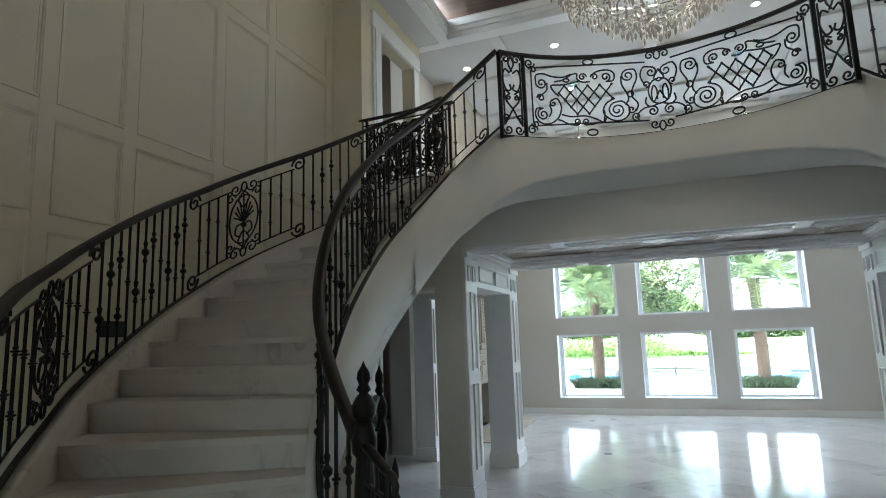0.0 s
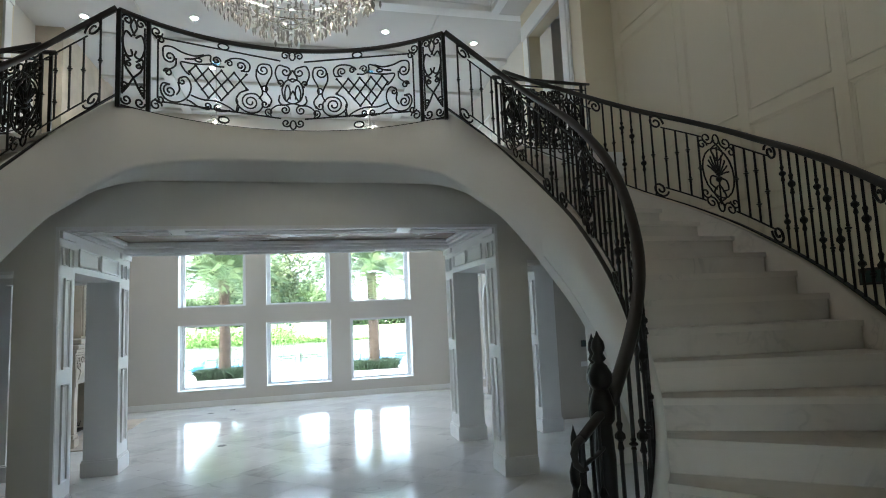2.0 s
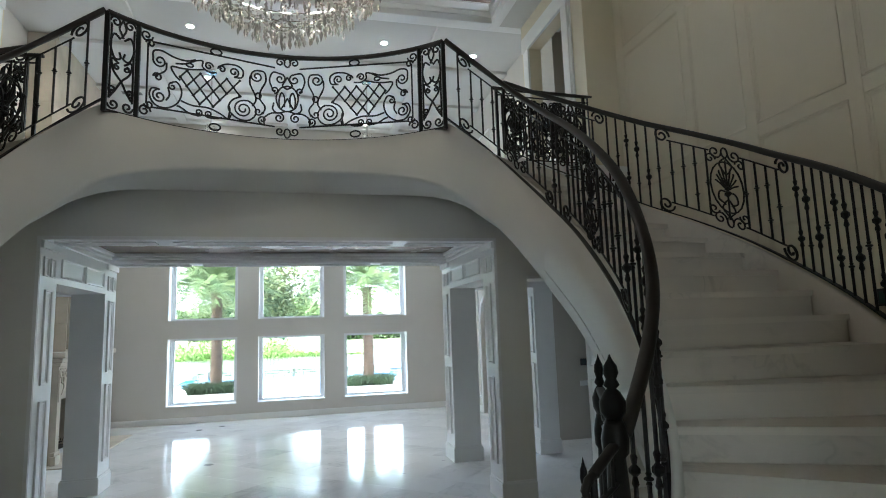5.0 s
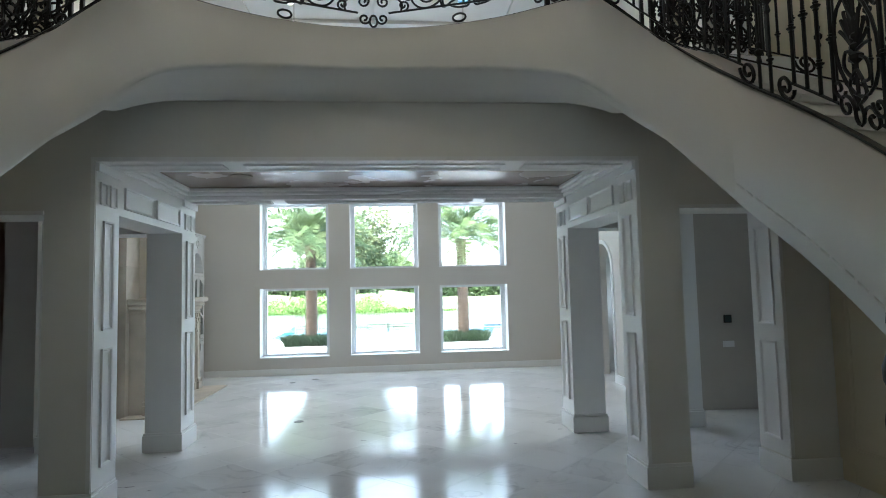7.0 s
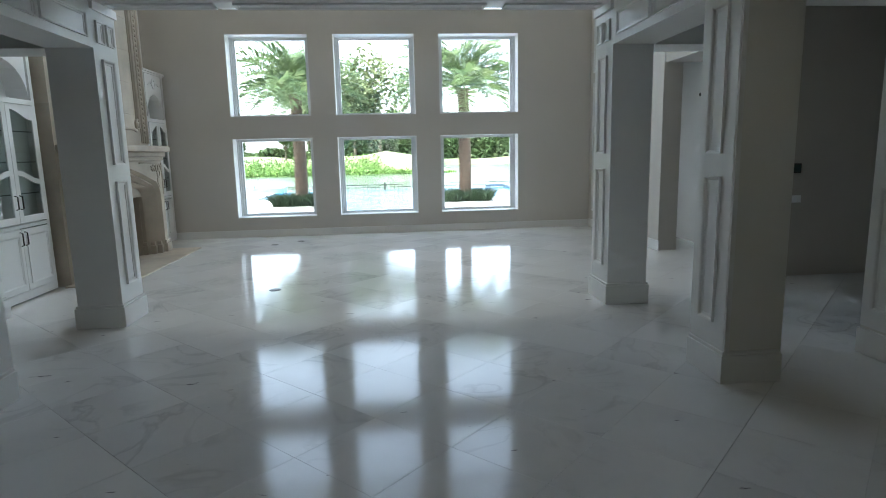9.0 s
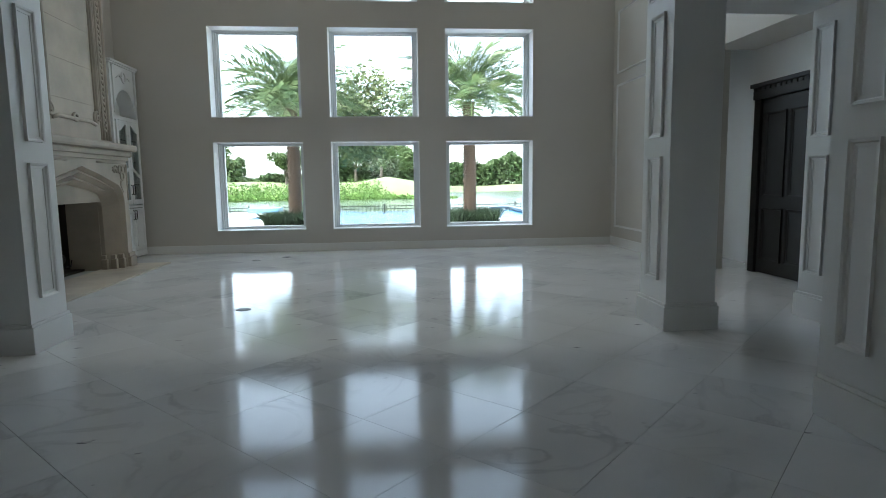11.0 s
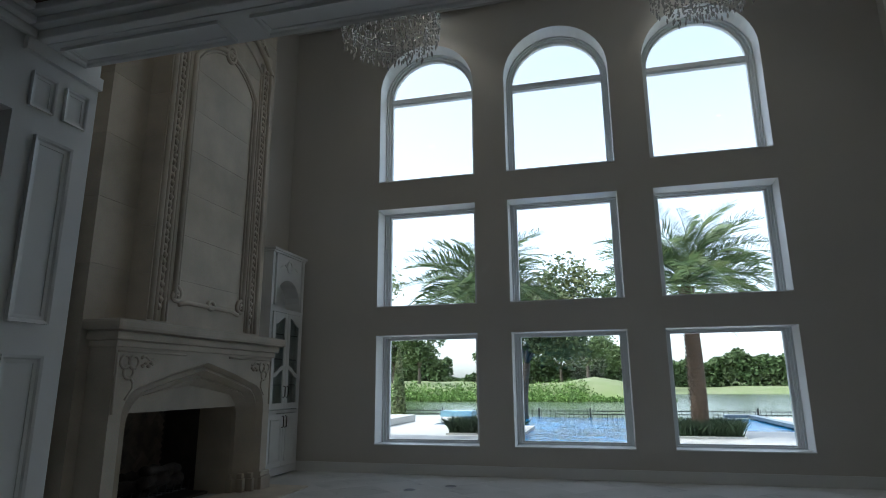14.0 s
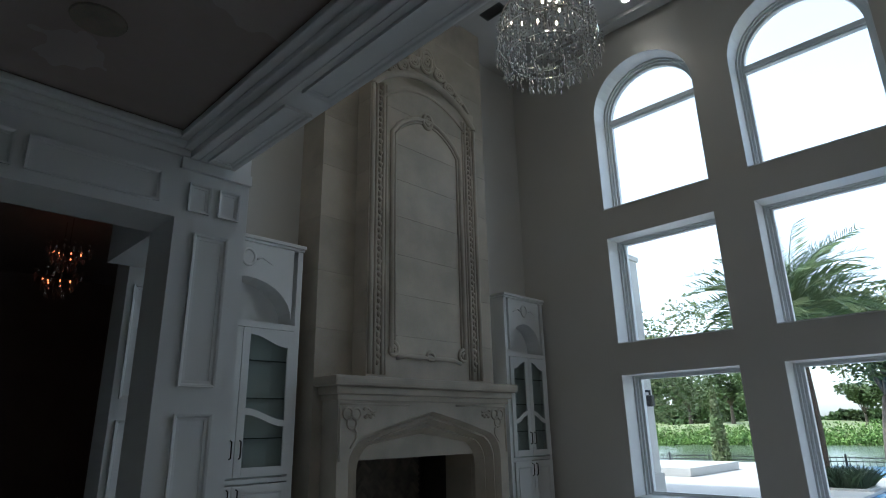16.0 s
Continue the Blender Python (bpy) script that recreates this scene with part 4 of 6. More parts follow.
def stair_railing(course, s, centres, s_end, label, start=0.0):
    root = thing("stair_railing", label, "railing", "stair railings", (s * course.at(course.length / 2).x, course.at(course.length / 2).y, course.at(course.length / 2).z))

    def place(u, h):
        p = course.at(u)
        return (mirx(s, p.x, p.z), p.y, p.z + RB + h)
    n = int(s_end / 0.06)
    us = [start + (s_end - start) * i / n for i in range(n + 1)]
    bm = bmesh.new()
    ribbon_rail(bm, [place(u, RH) for u in us], 0.034, 0.026)
    part("handrail", bm, M_RAIL, root, "dark moulded handrail", True)
    bm = bmesh.new()
    flat_bar(bm, [place(u, -0.012) for u in us], 0.016, 0.014)
    part("bottom_rail", bm, M_IRON, root)
    mw, sw = 0.36, 0.42      # medallion width, short-baluster bay
    spans = []
    for c in centres:
        a, b = c - mw / 2 - sw, c + mw / 2 + sw
        spans.append((a, b))

        def mplace(u, h, c=c):
            return place(c + u, h)
        l, r, k = medallion(mw, RH - 0.02)
        part("medallion", iron(l, mplace, 0.0085, 5, r, k), M_IRON, root, "iron scroll medallion with a sprig")
        for x0, x1 in ((a + 0.05, c - mw * 0.42), (c + mw * 0.42, b - 0.05)):
            for hh in (0.105, RH - 0.125):
                m = max(int((x1 - x0) / 0.05), 2)
                pts = [place(x0 + (x1 - x0) * i / m, hh) for i in range(m + 1)]
                bm = bmesh.new()
                tube(bm, pts, 0.008, 5)
                part("sub_rail", bm, M_IRON, root)
            for i in range(4):
                u = x0 + 0.03 + (x1 - x0 - 0.06) * i / 3
                child("baluster", SHORT[i % 3], root, place(u, 0.105))
        for u, sg in ((a, 1), (b, -1)):
            for hh, way in ((RH - 0.085, sg), (0.075, -sg)):
                bm = iron([spiral(0, hh, 0.078, 1.5, 0 if sg > 0 else math.pi, way)], lambda q, h, u=u: place(u + q, h), 0.011)
                part("scroll", bm, M_IRON, root)
    u = start + 0.06
    i = 0
    while u < s_end - 0.04:
        if not any(a - 0.03 < u < b + 0.03 for a, b in spans):
            child("baluster", FULL[i % 4], root, place(u, 0.0))
            i += 1
        u += 0.106
    return root, place


def nearest(course, x, y):
    return min((abs(complex(p.x - x, p.y - y)), q) for p, q in zip(course.pts, course.s))[1]


NEWEL = [(0.055, 0.0), (0.075, 0.01), (0.075, 0.10), (0.055, 0.13), (0.05, 0.30), (0.062, 0.33), (0.045, 0.37), (0.058, 0.55), (0.062, 0.75), (0.05, 0.90), (0.07, 0.92), (0.075, 0.98), (0.06, 1.03), (0.045, 1.06), (0.07, 1.09), (0.073, 1.13), (0.045, 1.17), (0.025, 1.185), (0.045, 1.20), (0.028, 1.225), (0.042, 1.25), (0.036, 1.28), (0.012, 1.31), (0.002, 1.33)]


def newel(place, scale, label, girth=1.0):
    root = thing("newel_post", label, "newel post", "newel posts", place)
    bm = bmesh.new()
    lathe(bm, [(r * girth, h * scale) for r, h in NEWEL[:14]], place, 14)
    part("post", bm, M_IRON, root, "", True)
    bm = bmesh.new()
    lathe(bm, [(r * girth, h * scale) for r, h in NEWEL[13:]], place, 14)
    part("finial", bm, M_IRON, root, "turned black finial", True)
    return root


for s in (1, -1):
    co = [nearest(OUTER, 3.25, 2.26), nearest(OUTER, 3.90, 4.56)]
    co.append(min(co[1] + 2.35, OUTER.length - 0.65))
    stair_railing(OUTER, s, co, OUTER.length, "black wrought-iron railing along the wall side of the stair")
    stair_railing(INNER, s, [nearest(INNER, 2.29, 4.9) - 0.95, nearest(INNER, 2.25, 5.5) + 0.02], INNER.length, "black wrought-iron railing along the open side of the stair")
    newel((mirx(s, 2.03, 0.7), 0.985, 0.73), 1.02, "turned black iron newel at the wall side of the stair foot", 0.7)
    newel((mirx(s, 1.40, 0.56), 2.45, 0.56), 1.0, "turned black iron newel at the stair foot", 0.78)
    newel((s * 1.99, 3.64, 0.0), 1.372, "slim black iron newel behind the stair foot", 0.72)
    newel((mirx(s, 1.30, 0.5), 2.56, 0.0), 1.09, "low slim iron newel beside the curled rail end", 0.42)
    # low flared rail that sweeps out from the foot of the stair
    root = thing("foot_rail", "low swept iron rail with a curled end at the stair foot", "railing", "foot rails", (s * 1.25, 2.36, 0.37))
    for name, z0, w in (("handrail", 0.0, 0.023), ("lower_rail", -0.15, 0.011)):
        sweep = Course([(1.41, 2.44, 1.53 + z0), (1.35, 2.40, 1.505 + z0), (1.29, 2.36, 1.475 + z0 * 0.9), (1.225, 2.325, 1.435 + z0 * 0.75)], 8)
        bm = bmesh.new()
        ribbon_rail(bm, [(mirx(s, p.x, 1), p.y, p.z) for p in sweep.pts], w, w * 0.8)
        part(name, bm, M_RAIL, root, "", True)
    bm = bmesh.new()
    tube(bm, [(mirx(s, x, 1), 2.325, z) for x, z in [(1.23, 1.437), (1.20, 1.415), (1.185, 1.375), (1.193, 1.33), (1.22, 1.305), (1.245, 1.31)]], 0.020, 8, taper=lambda t: 1 - 0.35 * t)
    part("volute", bm, M_RAIL, root, "", True)
    bm = bmesh.new()
    tube(bm, [(mirx(s, 1.225, 1), 2.33, 0.36), (mirx(s, 1.225, 1), 2.33, 1.42)], 0.016, 8)
    lathe(bm, [(0.016, 0), (0.030, 0.03), (0.030, 0.05), (0.016, 0.08)], (mirx(s, 1.225, 1), 2.33, 1.16), 8)
    part("post", bm, M_IRON, root)
    for x, y, z in ((1.35, 2.40, 1.49), (1.29, 2.36, 1.46)):
        bm = bmesh.new()
        tube(bm, [(mirx(s, x, 1), y, 0.36), (mirx(s, x, 1), y, z)], 0.009, 6)
        lathe(bm, [(0.01, 0), (0.024, 0.03), (0.01, 0.06)], (mirx(s, x, 1), y, z - 0.35), 7)
        part("baluster", bm, M_IRON, root)
    root = thing("link_rail", "level iron rail with a scroll frieze between two newels", "railing", "link rails", (s * 1.7, 3.05, 0.0))
    lp = lambda u, h: (mirx(s, 1.41 + 0.58 * u / 1.32, 1.1 + u), 2.45 + 1.19 * u / 1.32, h)
    bm = bmesh.new()
    ribbon_rail(bm, [lp(1.32 * t / 6, 1.60) for t in range(7)], 0.026, 0.02)
    part("handrail", bm, M_RAIL, root, "", True)
    for h in (1.38, 0.12):
        bm = bmesh.new()
        tube(bm, [lp(0.03, h), lp(1.29, h)], 0.009, 6)
        part("sub_rail", bm, M_IRON, root)
    for k in range(4):
        part("scroll", iron([spiral(0.18 + 0.32 * k, 1.49, 0.085, 1.4, 0, 1), spiral(0.32 + 0.32 * k, 1.49, 0.07, 1.3, math.pi, -1)], lp, 0.010), M_IRON, root)
    for j in range(11):
        bm = bmesh.new()
        p, q = lp(0.12 + 0.108 * j, 0.02), lp(0.12 + 0.108 * j, 1.38)
        tube(bm, [p, q], 0.009, 6)
        for hh in (0.45, 0.95):
            lathe(bm, [(0.010, 0), (0.022, 0.03), (0.010, 0.06)], (p[0], p[1], hh), 7)
        part("baluster", bm, M_IRON, root)

# ---- balcony railing ----
BH = 0.93


def bplace(u, h):
    a = u / BAL_RAD
    return (BAL_RAD * math.sin(a), BAL_CY + BAL_RAD * math.cos(a) + 0.03, UP + 0.03 + h)


UC = math.asin(SX / BAL_RAD) * BAL_RAD
root = thing("balcony_railing", "black wrought-iron balcony railing with scrolls and a diamond lattice", "railing", "", (0, 6.4, UP))
us = [-UC + 2 * UC * i / 48 for i in range(49)]
bm = bmesh.new()
ribbon_rail(bm, [bplace(u, BH) for u in us], 0.03, 0.022)
part("handrail", bm, M_RAIL, root, "dark moulded handrail", True)
bm = bmesh.new()
flat_bar(bm, [bplace(u, -0.02) for u in us], 0.02, 0.018)
part("bottom_rail", bm, M_IRON, root)
UP2 = UC - 0.29
for u in (-UC, -UP2, UP2, UC):
    bm = bmesh.new()
    p = bplace(u, 0)
    box(bm, p[0] - 0.02, p[0] + 0.02, p[1] - 0.02, p[1] + 0.02, p[2] - 0.03, p[2] + BH, 0.004)
    part("post", bm, M_IRON, root)


def heart_panel(w, H):
    """Stacked hearts and curls that fill a narrow upright panel."""
    lines, rings = [], []
    for sg in (1, -1):
        q = w * 0.5
        lines += [spiral(sg * q * 0.52, H * 0.93, q * 0.42, 1.3, 0 if sg > 0 else math.pi, sg), spiral(sg * q * 0.52, H * 0.07, q * 0.42, 1.3, 0 if sg > 0 else math.pi, -sg)]
        lines.append(bend([(0, H * 0.97), (sg * q * 0.25, H * 0.88), (0, H * 0.80), (-sg * q * 0.1, H * 0.78)]))
        lines.append(bend([(sg * q * 0.15, H * 0.76), (sg * q * 0.62, H * 0.80), (sg * q * 0.86, H * 0.68), (sg * q * 0.55, H * 0.55), (sg * q * 0.1, H * 0.56), (sg * q * 0.2, H * 0.62)]))
        lines.append(bend([(sg * q * 0.2, H * 0.50), (sg * q * 0.72, H * 0.54), (sg * q * 0.6, H * 0.42), (0, H * 0.32), (-sg * q * 0.4, H * 0.22), (-sg * q * 0.78, H * 0.14)]))
        lines.append(spiral(sg * q * 0.35, H * 0.46, q * 0.24, 1.2, math.pi / 2, -sg))
        lines.append(spiral(sg * q * 0.62, H * 0.22, q * 0.30, 1.2, -math.pi / 2, sg))
        lines.append([(sg * q * 0.84, H * 0.12), (sg * q * 0.84, H * 0.9)])
    return lines, rings


for sg in (-1, 1):
    mid = sg * (UC + UP2) / 2
    l, r = heart_panel(0.25, BH)
    part("scroll_panel", iron(l, lambda u, h: bplace(mid + u, h), 0.0105, 5), M_IRON, root)
    # the great panel, one half: rails, curls, leaf shapes, lattice
    W = UP2
    b2 = lambda u, h: bplace(sg * u, h)
    lines, rings, knobs = [], [], []
    for cu, ch, r, turns, start, way in ((1.40, 0.845, 0.060, 1.4, math.pi, 1), (1.36, 0.775, 0.045, 1.2, 0, 1), (1.40, 0.085, 0.060, 1.4, math.pi, -1), (1.36, 0.155, 0.045, 1.2, 0, -1), (0.075, 0.865, 0.050, 1.3, math.pi, -1), (0.075, 0.085, 0.050, 1.3, math.pi, 1)):
        lines.append(spiral(cu, ch, r, turns, start, way))
    lines.append([(0.13, 0.80), (1.34, 0.80)])
    lines.append([(0.13, 0.135), (1.34, 0.135)])
    lines.append([(1.385, 0.16), (1.385, 0.77)])
    # heart of the panel: crowned tulip in an oval
    lines.append(spiral(0.075, 0.675, 0.060, 1.3, math.pi / 2, 1))
    lines.append(bend([(0.075, 0.735), (0.15, 0.745), (0.185, 0.66), (0.16, 0.57), (0.13, 0.52)]))
    lines.append(spiral(0.135, 0.545, 0.042, 1.2, -math.pi / 2, -1))
    lines.append(bend([(0.0, 0.60), (0.075, 0.565), (0.115, 0.47), (0.09, 0.36), (0.03, 0.315), (0.0, 0.31)]))
    lines.append(bend([(0.0, 0.46), (0.045, 0.37), (0.075, 0.34), (0.085, 0.44), (0.06, 0.52), (0.03, 0.47), (0.03, 0.36)]))
    lines.append(bend([(0.0, 0.56), (0.05, 0.60), (0.02, 0.66), (0.0, 0.70)]))
    lines.append(bend([(0.02, 0.31), (0.10, 0.29), (0.15, 0.33), (0.14, 0.40)]))
    lines.append(spiral(0.085, 0.235, 0.055, 1.4, math.pi / 2, 1))
    lines.append(bend([(0.085, 0.29), (0.17, 0.28), (0.24, 0.22), (0.235, 0.15)]))
    lines.append(spiral(0.255, 0.20, 0.048, 1.3, -math.pi / 2, 1))
    # tall bracket beside it
    lines.append(spiral(0.315, 0.675, 0.070, 1.5, math.pi / 2, -1))
    lines.append(bend([(0.315, 0.745), (0.24, 0.73), (0.225, 0.63), (0.275, 0.52), (0.285, 0.43), (0.23, 0.34), (0.255, 0.26)]))
    lines.append(bend([(0.385, 0.675), (0.385, 0.58), (0.335, 0.47), (0.325, 0.40), (0.36, 0.34)]))
    lines.append(spiral(0.30, 0.285, 0.045, 1.2, math.pi, 1))
    rings.append(oval(0.30, 0.46, 0.030, 0.034, 10))
    # big curl with a spear below the lattice
    lines.append(spiral(0.45, 0.295, 0.095, 1.8, math.pi / 2, -1))
    lines.append(bend([(0.45, 0.39), (0.39, 0.385), (0.33, 0.32), (0.33, 0.24), (0.39, 0.18), (0.48, 0.175), (0.56, 0.22), (0.60, 0.29), (0.56, 0.38), (0.47, 0.43)]))
    lines.append(bend([(0.57, 0.215), (0.60, 0.165), (0.68, 0.21), (0.80, 0.25), (0.95, 0.245), (1.06, 0.27)]))
    lines.append(bend([(0.60, 0.165), (0.585, 0.27), (0.60, 0.32)]))
    # curls above the lattice
    lines.append(spiral(0.55, 0.685, 0.055, 1.4, -math.pi / 2, -1))
    lines.append(bend([(0.55, 0.63), (0.47, 0.64), (0.46, 0.72), (0.53, 0.765), (0.64, 0.755), (0.70, 0.71)]))
    lines.append(spiral(0.67, 0.695, 0.042, 1.3, 0, 1))
    lines.append(spiral(0.80, 0.70, 0.045, 1.3, math.pi, -1))
    lines.append(bend([(0.72, 0.645), (0.80, 0.64), (0.86, 0.68), (0.86, 0.74), (0.92, 0.73), (1.02, 0.67), (1.12, 0.645)]))
    lines.append(bend([(0.84, 0.655), (0.96, 0.625), (1.06, 0.61), (1.16, 0.60), (1.12, 0.52), (1.07, 0.48)]))
    rings.append(oval(0.985, 0.665, 0.035, 0.020, 10))
    # leaf and curls at the end of the panel
    lines.append(spiral(1.27, 0.625, 0.065, 1.4, 0, -1))
    lines.append(bend([(1.335, 0.625), (1.33, 0.71), (1.25, 0.735), (1.14, 0.705), (1.02, 0.70), (0.93, 0.735)]))
    lines.append(bend([(1.205, 0.625), (1.21, 0.55), (1.26, 0.50), (1.32, 0.46)]))
    lines.append(spiral(1.285, 0.455, 0.045, 1.3, 0, 1))
    lines.append(spiral(1.265, 0.265, 0.070, 1.5, math.pi / 2, -1))
    lines.append(bend([(1.265, 0.335), (1.335, 0.33), (1.355, 0.25), (1.30, 0.17), (1.19, 0.165), (1.09, 0.24), (1.055, 0.36), (1.10, 0.45), (1.17, 0.43)]))
    lines.append(spiral(1.145, 0.395, 0.040, 1.2, math.pi / 2, -1))
    lines.append(bend([(1.185, 0.38), (1.17, 0.30), (1.20, 0.24)]))
    # pairs of small curls along the foot
    for cu, way in ((0.79, 1), (0.89, -1)):
        lines.append(spiral(cu, 0.185, 0.038, 1.3, -math.pi / 2, way))
    lines.append(bend([(0.79, 0.147), (0.72, 0.15), (0.66, 0.17)]))
    lines.append(bend([(0.89, 0.147), (0.98, 0.16), (1.06, 0.20), (1.10, 0.21)]))
    # diamond lattice with a knob at each crossing
    rows_n = {}
    for j in range(5):
        lo, hi = (0.49, 0.45, 0.49, 0.57, 0.65)[j], (1.06, 1.10, 1.06, 1.02, 0.98)[j]
        for i in range(6):
            u = 0.49 + 0.13 * i + (0.065 if j % 2 else 0.0)
            if lo - 0.01 <= u <= hi:
                rows_n[i, j] = (u, 0.60 - 0.082 * j)
                knobs.append((u, 0.60 - 0.082 * j, 0.015))
    for (i, j), (u, h) in rows_n.items():
        for di in ((0, 1) if j % 2 else (-1, 0)):
            q = rows_n.get((i + di, j + 1))
            if q:
                lines.append([(u, h), q])
    rings += [oval(0.73, 0.872, 0.055, 0.034, 14), oval(0.73, 0.058, 0.055, 0.034, 14)]
    part("scroll_panel", iron(lines, b2, 0.0095, 5, rings, knobs), M_IRON, root, "scrollwork with a diamond lattice")
part("knot", iron([], bplace, 0.0095, 5, [oval(0, 0.865, 0.032, 0.05, 12), oval(0, 0.065, 0.032, 0.05, 12)]), M_IRON, root)

# ---- guards on the upper landing, beside the stair heads ----
for s in (1, -1):
    root = thing("landing_guard", "black iron guard panel with scrolls on the upper landing", "railing", "landing guards", (s * 3.1, 6.9, UP))
    gp = lambda u, h: (s * (2.56 + u), 6.86 + 0.06 * u, UP + 0.02 + h)
    bm = bmesh.new()
    ribbon_rail(bm, [gp(-0.05 + 1.42 * i / 10, 0.95) for i in range(11)], 0.032, 0.02)
    part("handrail", bm, M_RAIL, root, "", True)
    bm = bmesh.new()
    flat_bar(bm, [gp(1.34 * i / 6, 0.02) for i in range(7)], 0.016, 0.014)
    part("bottom_rail", bm, M_IRON, root)
    bm = bmesh.new()
    flat_bar(bm, [gp(1.34 * i / 6, 0.86) for i in range(7)], 0.01, 0.012)
    part("sub_rail", bm, M_IRON, root)
    for u in (0.0, 0.10, 1.25, 1.33):
        bm = bmesh.new()
        p = gp(u, 0)
        box(bm, p[0] - 0.017, p[0] + 0.017, p[1] - 0.017, p[1] + 0.017, UP, UP + 0.95, 0.003)
        part("post", bm, M_IRON, root)
    for k in range(9):
        child("baluster", SHORT[k % 3], root, gp(0.20 + 0.118 * k, 0.16))
    for c in (0.30, 0.675, 1.05):
        l, r, k2 = medallion(0.40, 0.84)
        part("medallion", iron(l, lambda u, h, c=c: gp(c + u, h + 0.02), 0.012, 5, r, k2), M_IRON, root)
    for c in (0.16, 0.49, 0.86, 1.19):
        l, r = heart_panel(0.14, 0.84)
        part("scroll_panel", iron(l, lambda u, h, c=c: gp(c + u, h + 0.02), 0.0105, 5), M_IRON, root)


# ---- great room: fireplace with its overmantel ----
FC = 12.60                      # centre line
XB, XM = -4.0, -3.72            # breast face, surround face
fp = thing("fireplace", "carved limestone fireplace with a tall panelled overmantel", "fireplace", "", (XB, FC, 0))
OY, OTOP = 0.92, 1.03           # firebox half width, height
for y0, y1, z0, z1 in ((-1.42, -OY, 0, 1.72), (OY, 1.42, 0, 1.72), (-OY, OY, OTOP, 1.72)):
    part("breast_block", boxes((-GX + 0.002, XB, FC + y0, FC + y1, z0, z1)), M_STONE, fp)
COURSE = (CEILG - 0.002 - 1.72) / 9
for k in range(9):
    z = 1.72 + COURSE * k
    part("stone_course", boxes((-GX + 0.002, XB, FC - 1.42, FC + 1.42, z, z + COURSE - 0.0015), bevel=0.0015), M_STONE, fp, "pale limestone course of the chimney breast")


def tudor(half, spring, apex, foot=0.0, n=7):
    """Half of a flat pointed arch, from its foot to its apex: (dy, z)."""
    pts = [(half, foot), (half, spring)]
    r = min(0.30, half * 0.34)
    for i in range(1, n + 1):
        a = math.pi / 2 * 0.72 * i / n
        pts.append((half - r + r * math.cos(a), spring + r * math.sin(a)))
    y, z = pts[-1]
    pts.append((y * 0.5, z + (apex - z) * 0.55))
    pts.append((0.0, apex))
    return pts


def full(half, spring, apex):
    q = tudor(half, spring, apex)
    return [(FC + y, z) for y, z in q] + [(FC - y, z) for y, z in reversed(q[:-1])]


# surround face with its arched opening, then five stepped mouldings
outer = [(FC + 1.30, 0.0), (FC + 1.30, 1.60), (FC - 1.30, 1.60), (FC - 1.30, 0.0)]
steps = [(1.16, 0.98, 1.50, XM), (1.115, 0.95, 1.46, XM - 0.07), (1.07, 0.93, 1.42, XM - 0.04), (1.02, 0.91, 1.37, XM - 0.14), (0.98, 0.90, 1.33, XM - 0.11), (0.92, 0.88, 1.26, XM - 0.22)]
bm = bmesh.new()
arch = full(*steps[0][:3])
prism(bm, outer + arch[::-1], XB + 0.002, XM, lambda u, v, w: (w, u, v))
part("surround", bm, M_STONE, fp, "pale limestone surround")
for (h0, s0, a0, x0), (h1, s1, a1, x1) in zip(steps[:-1], steps[1:]):
    A, B = full(h0, s0, a0), full(h1, s1, a1)
    bm = bmesh.new()
    for i in range(len(A) - 1):
        q = [A[i], A[i + 1], B[i + 1], B[i]]
        m = lambda u, v, w: (w, u, v)
        lo = [bm.verts.new((x0 if j < 2 else x1, u, v)) for j, (u, v) in enumerate(q)]
        hi = [bm.verts.new((XB - 0.0 + 0.003, u, v)) for u, v in q]
        bm.faces.new(lo), bm.faces.new(hi[::-1])
        for j in range(4):
            bm.faces.new((lo[j], hi[j], hi[(j + 1) % 4], lo[(j + 1) % 4]))
    part("arch_moulding", bm, M_STONE, fp)
# flat stone between the arch and the firebox
bm = bmesh.new()
inner = full(*steps[-1][:3])
poly = [p for p in inner if p[1] > 0.85]
prism(bm, [(FC + OY + 0.01, OTOP - 0.02), *[p for p in poly if p[1] > OTOP], (FC - OY - 0.01, OTOP - 0.02)], XB + 0.004, XM - 0.22, lambda u, v, w: (w, u, v))
part("lintel", bm, M_STONE, fp)
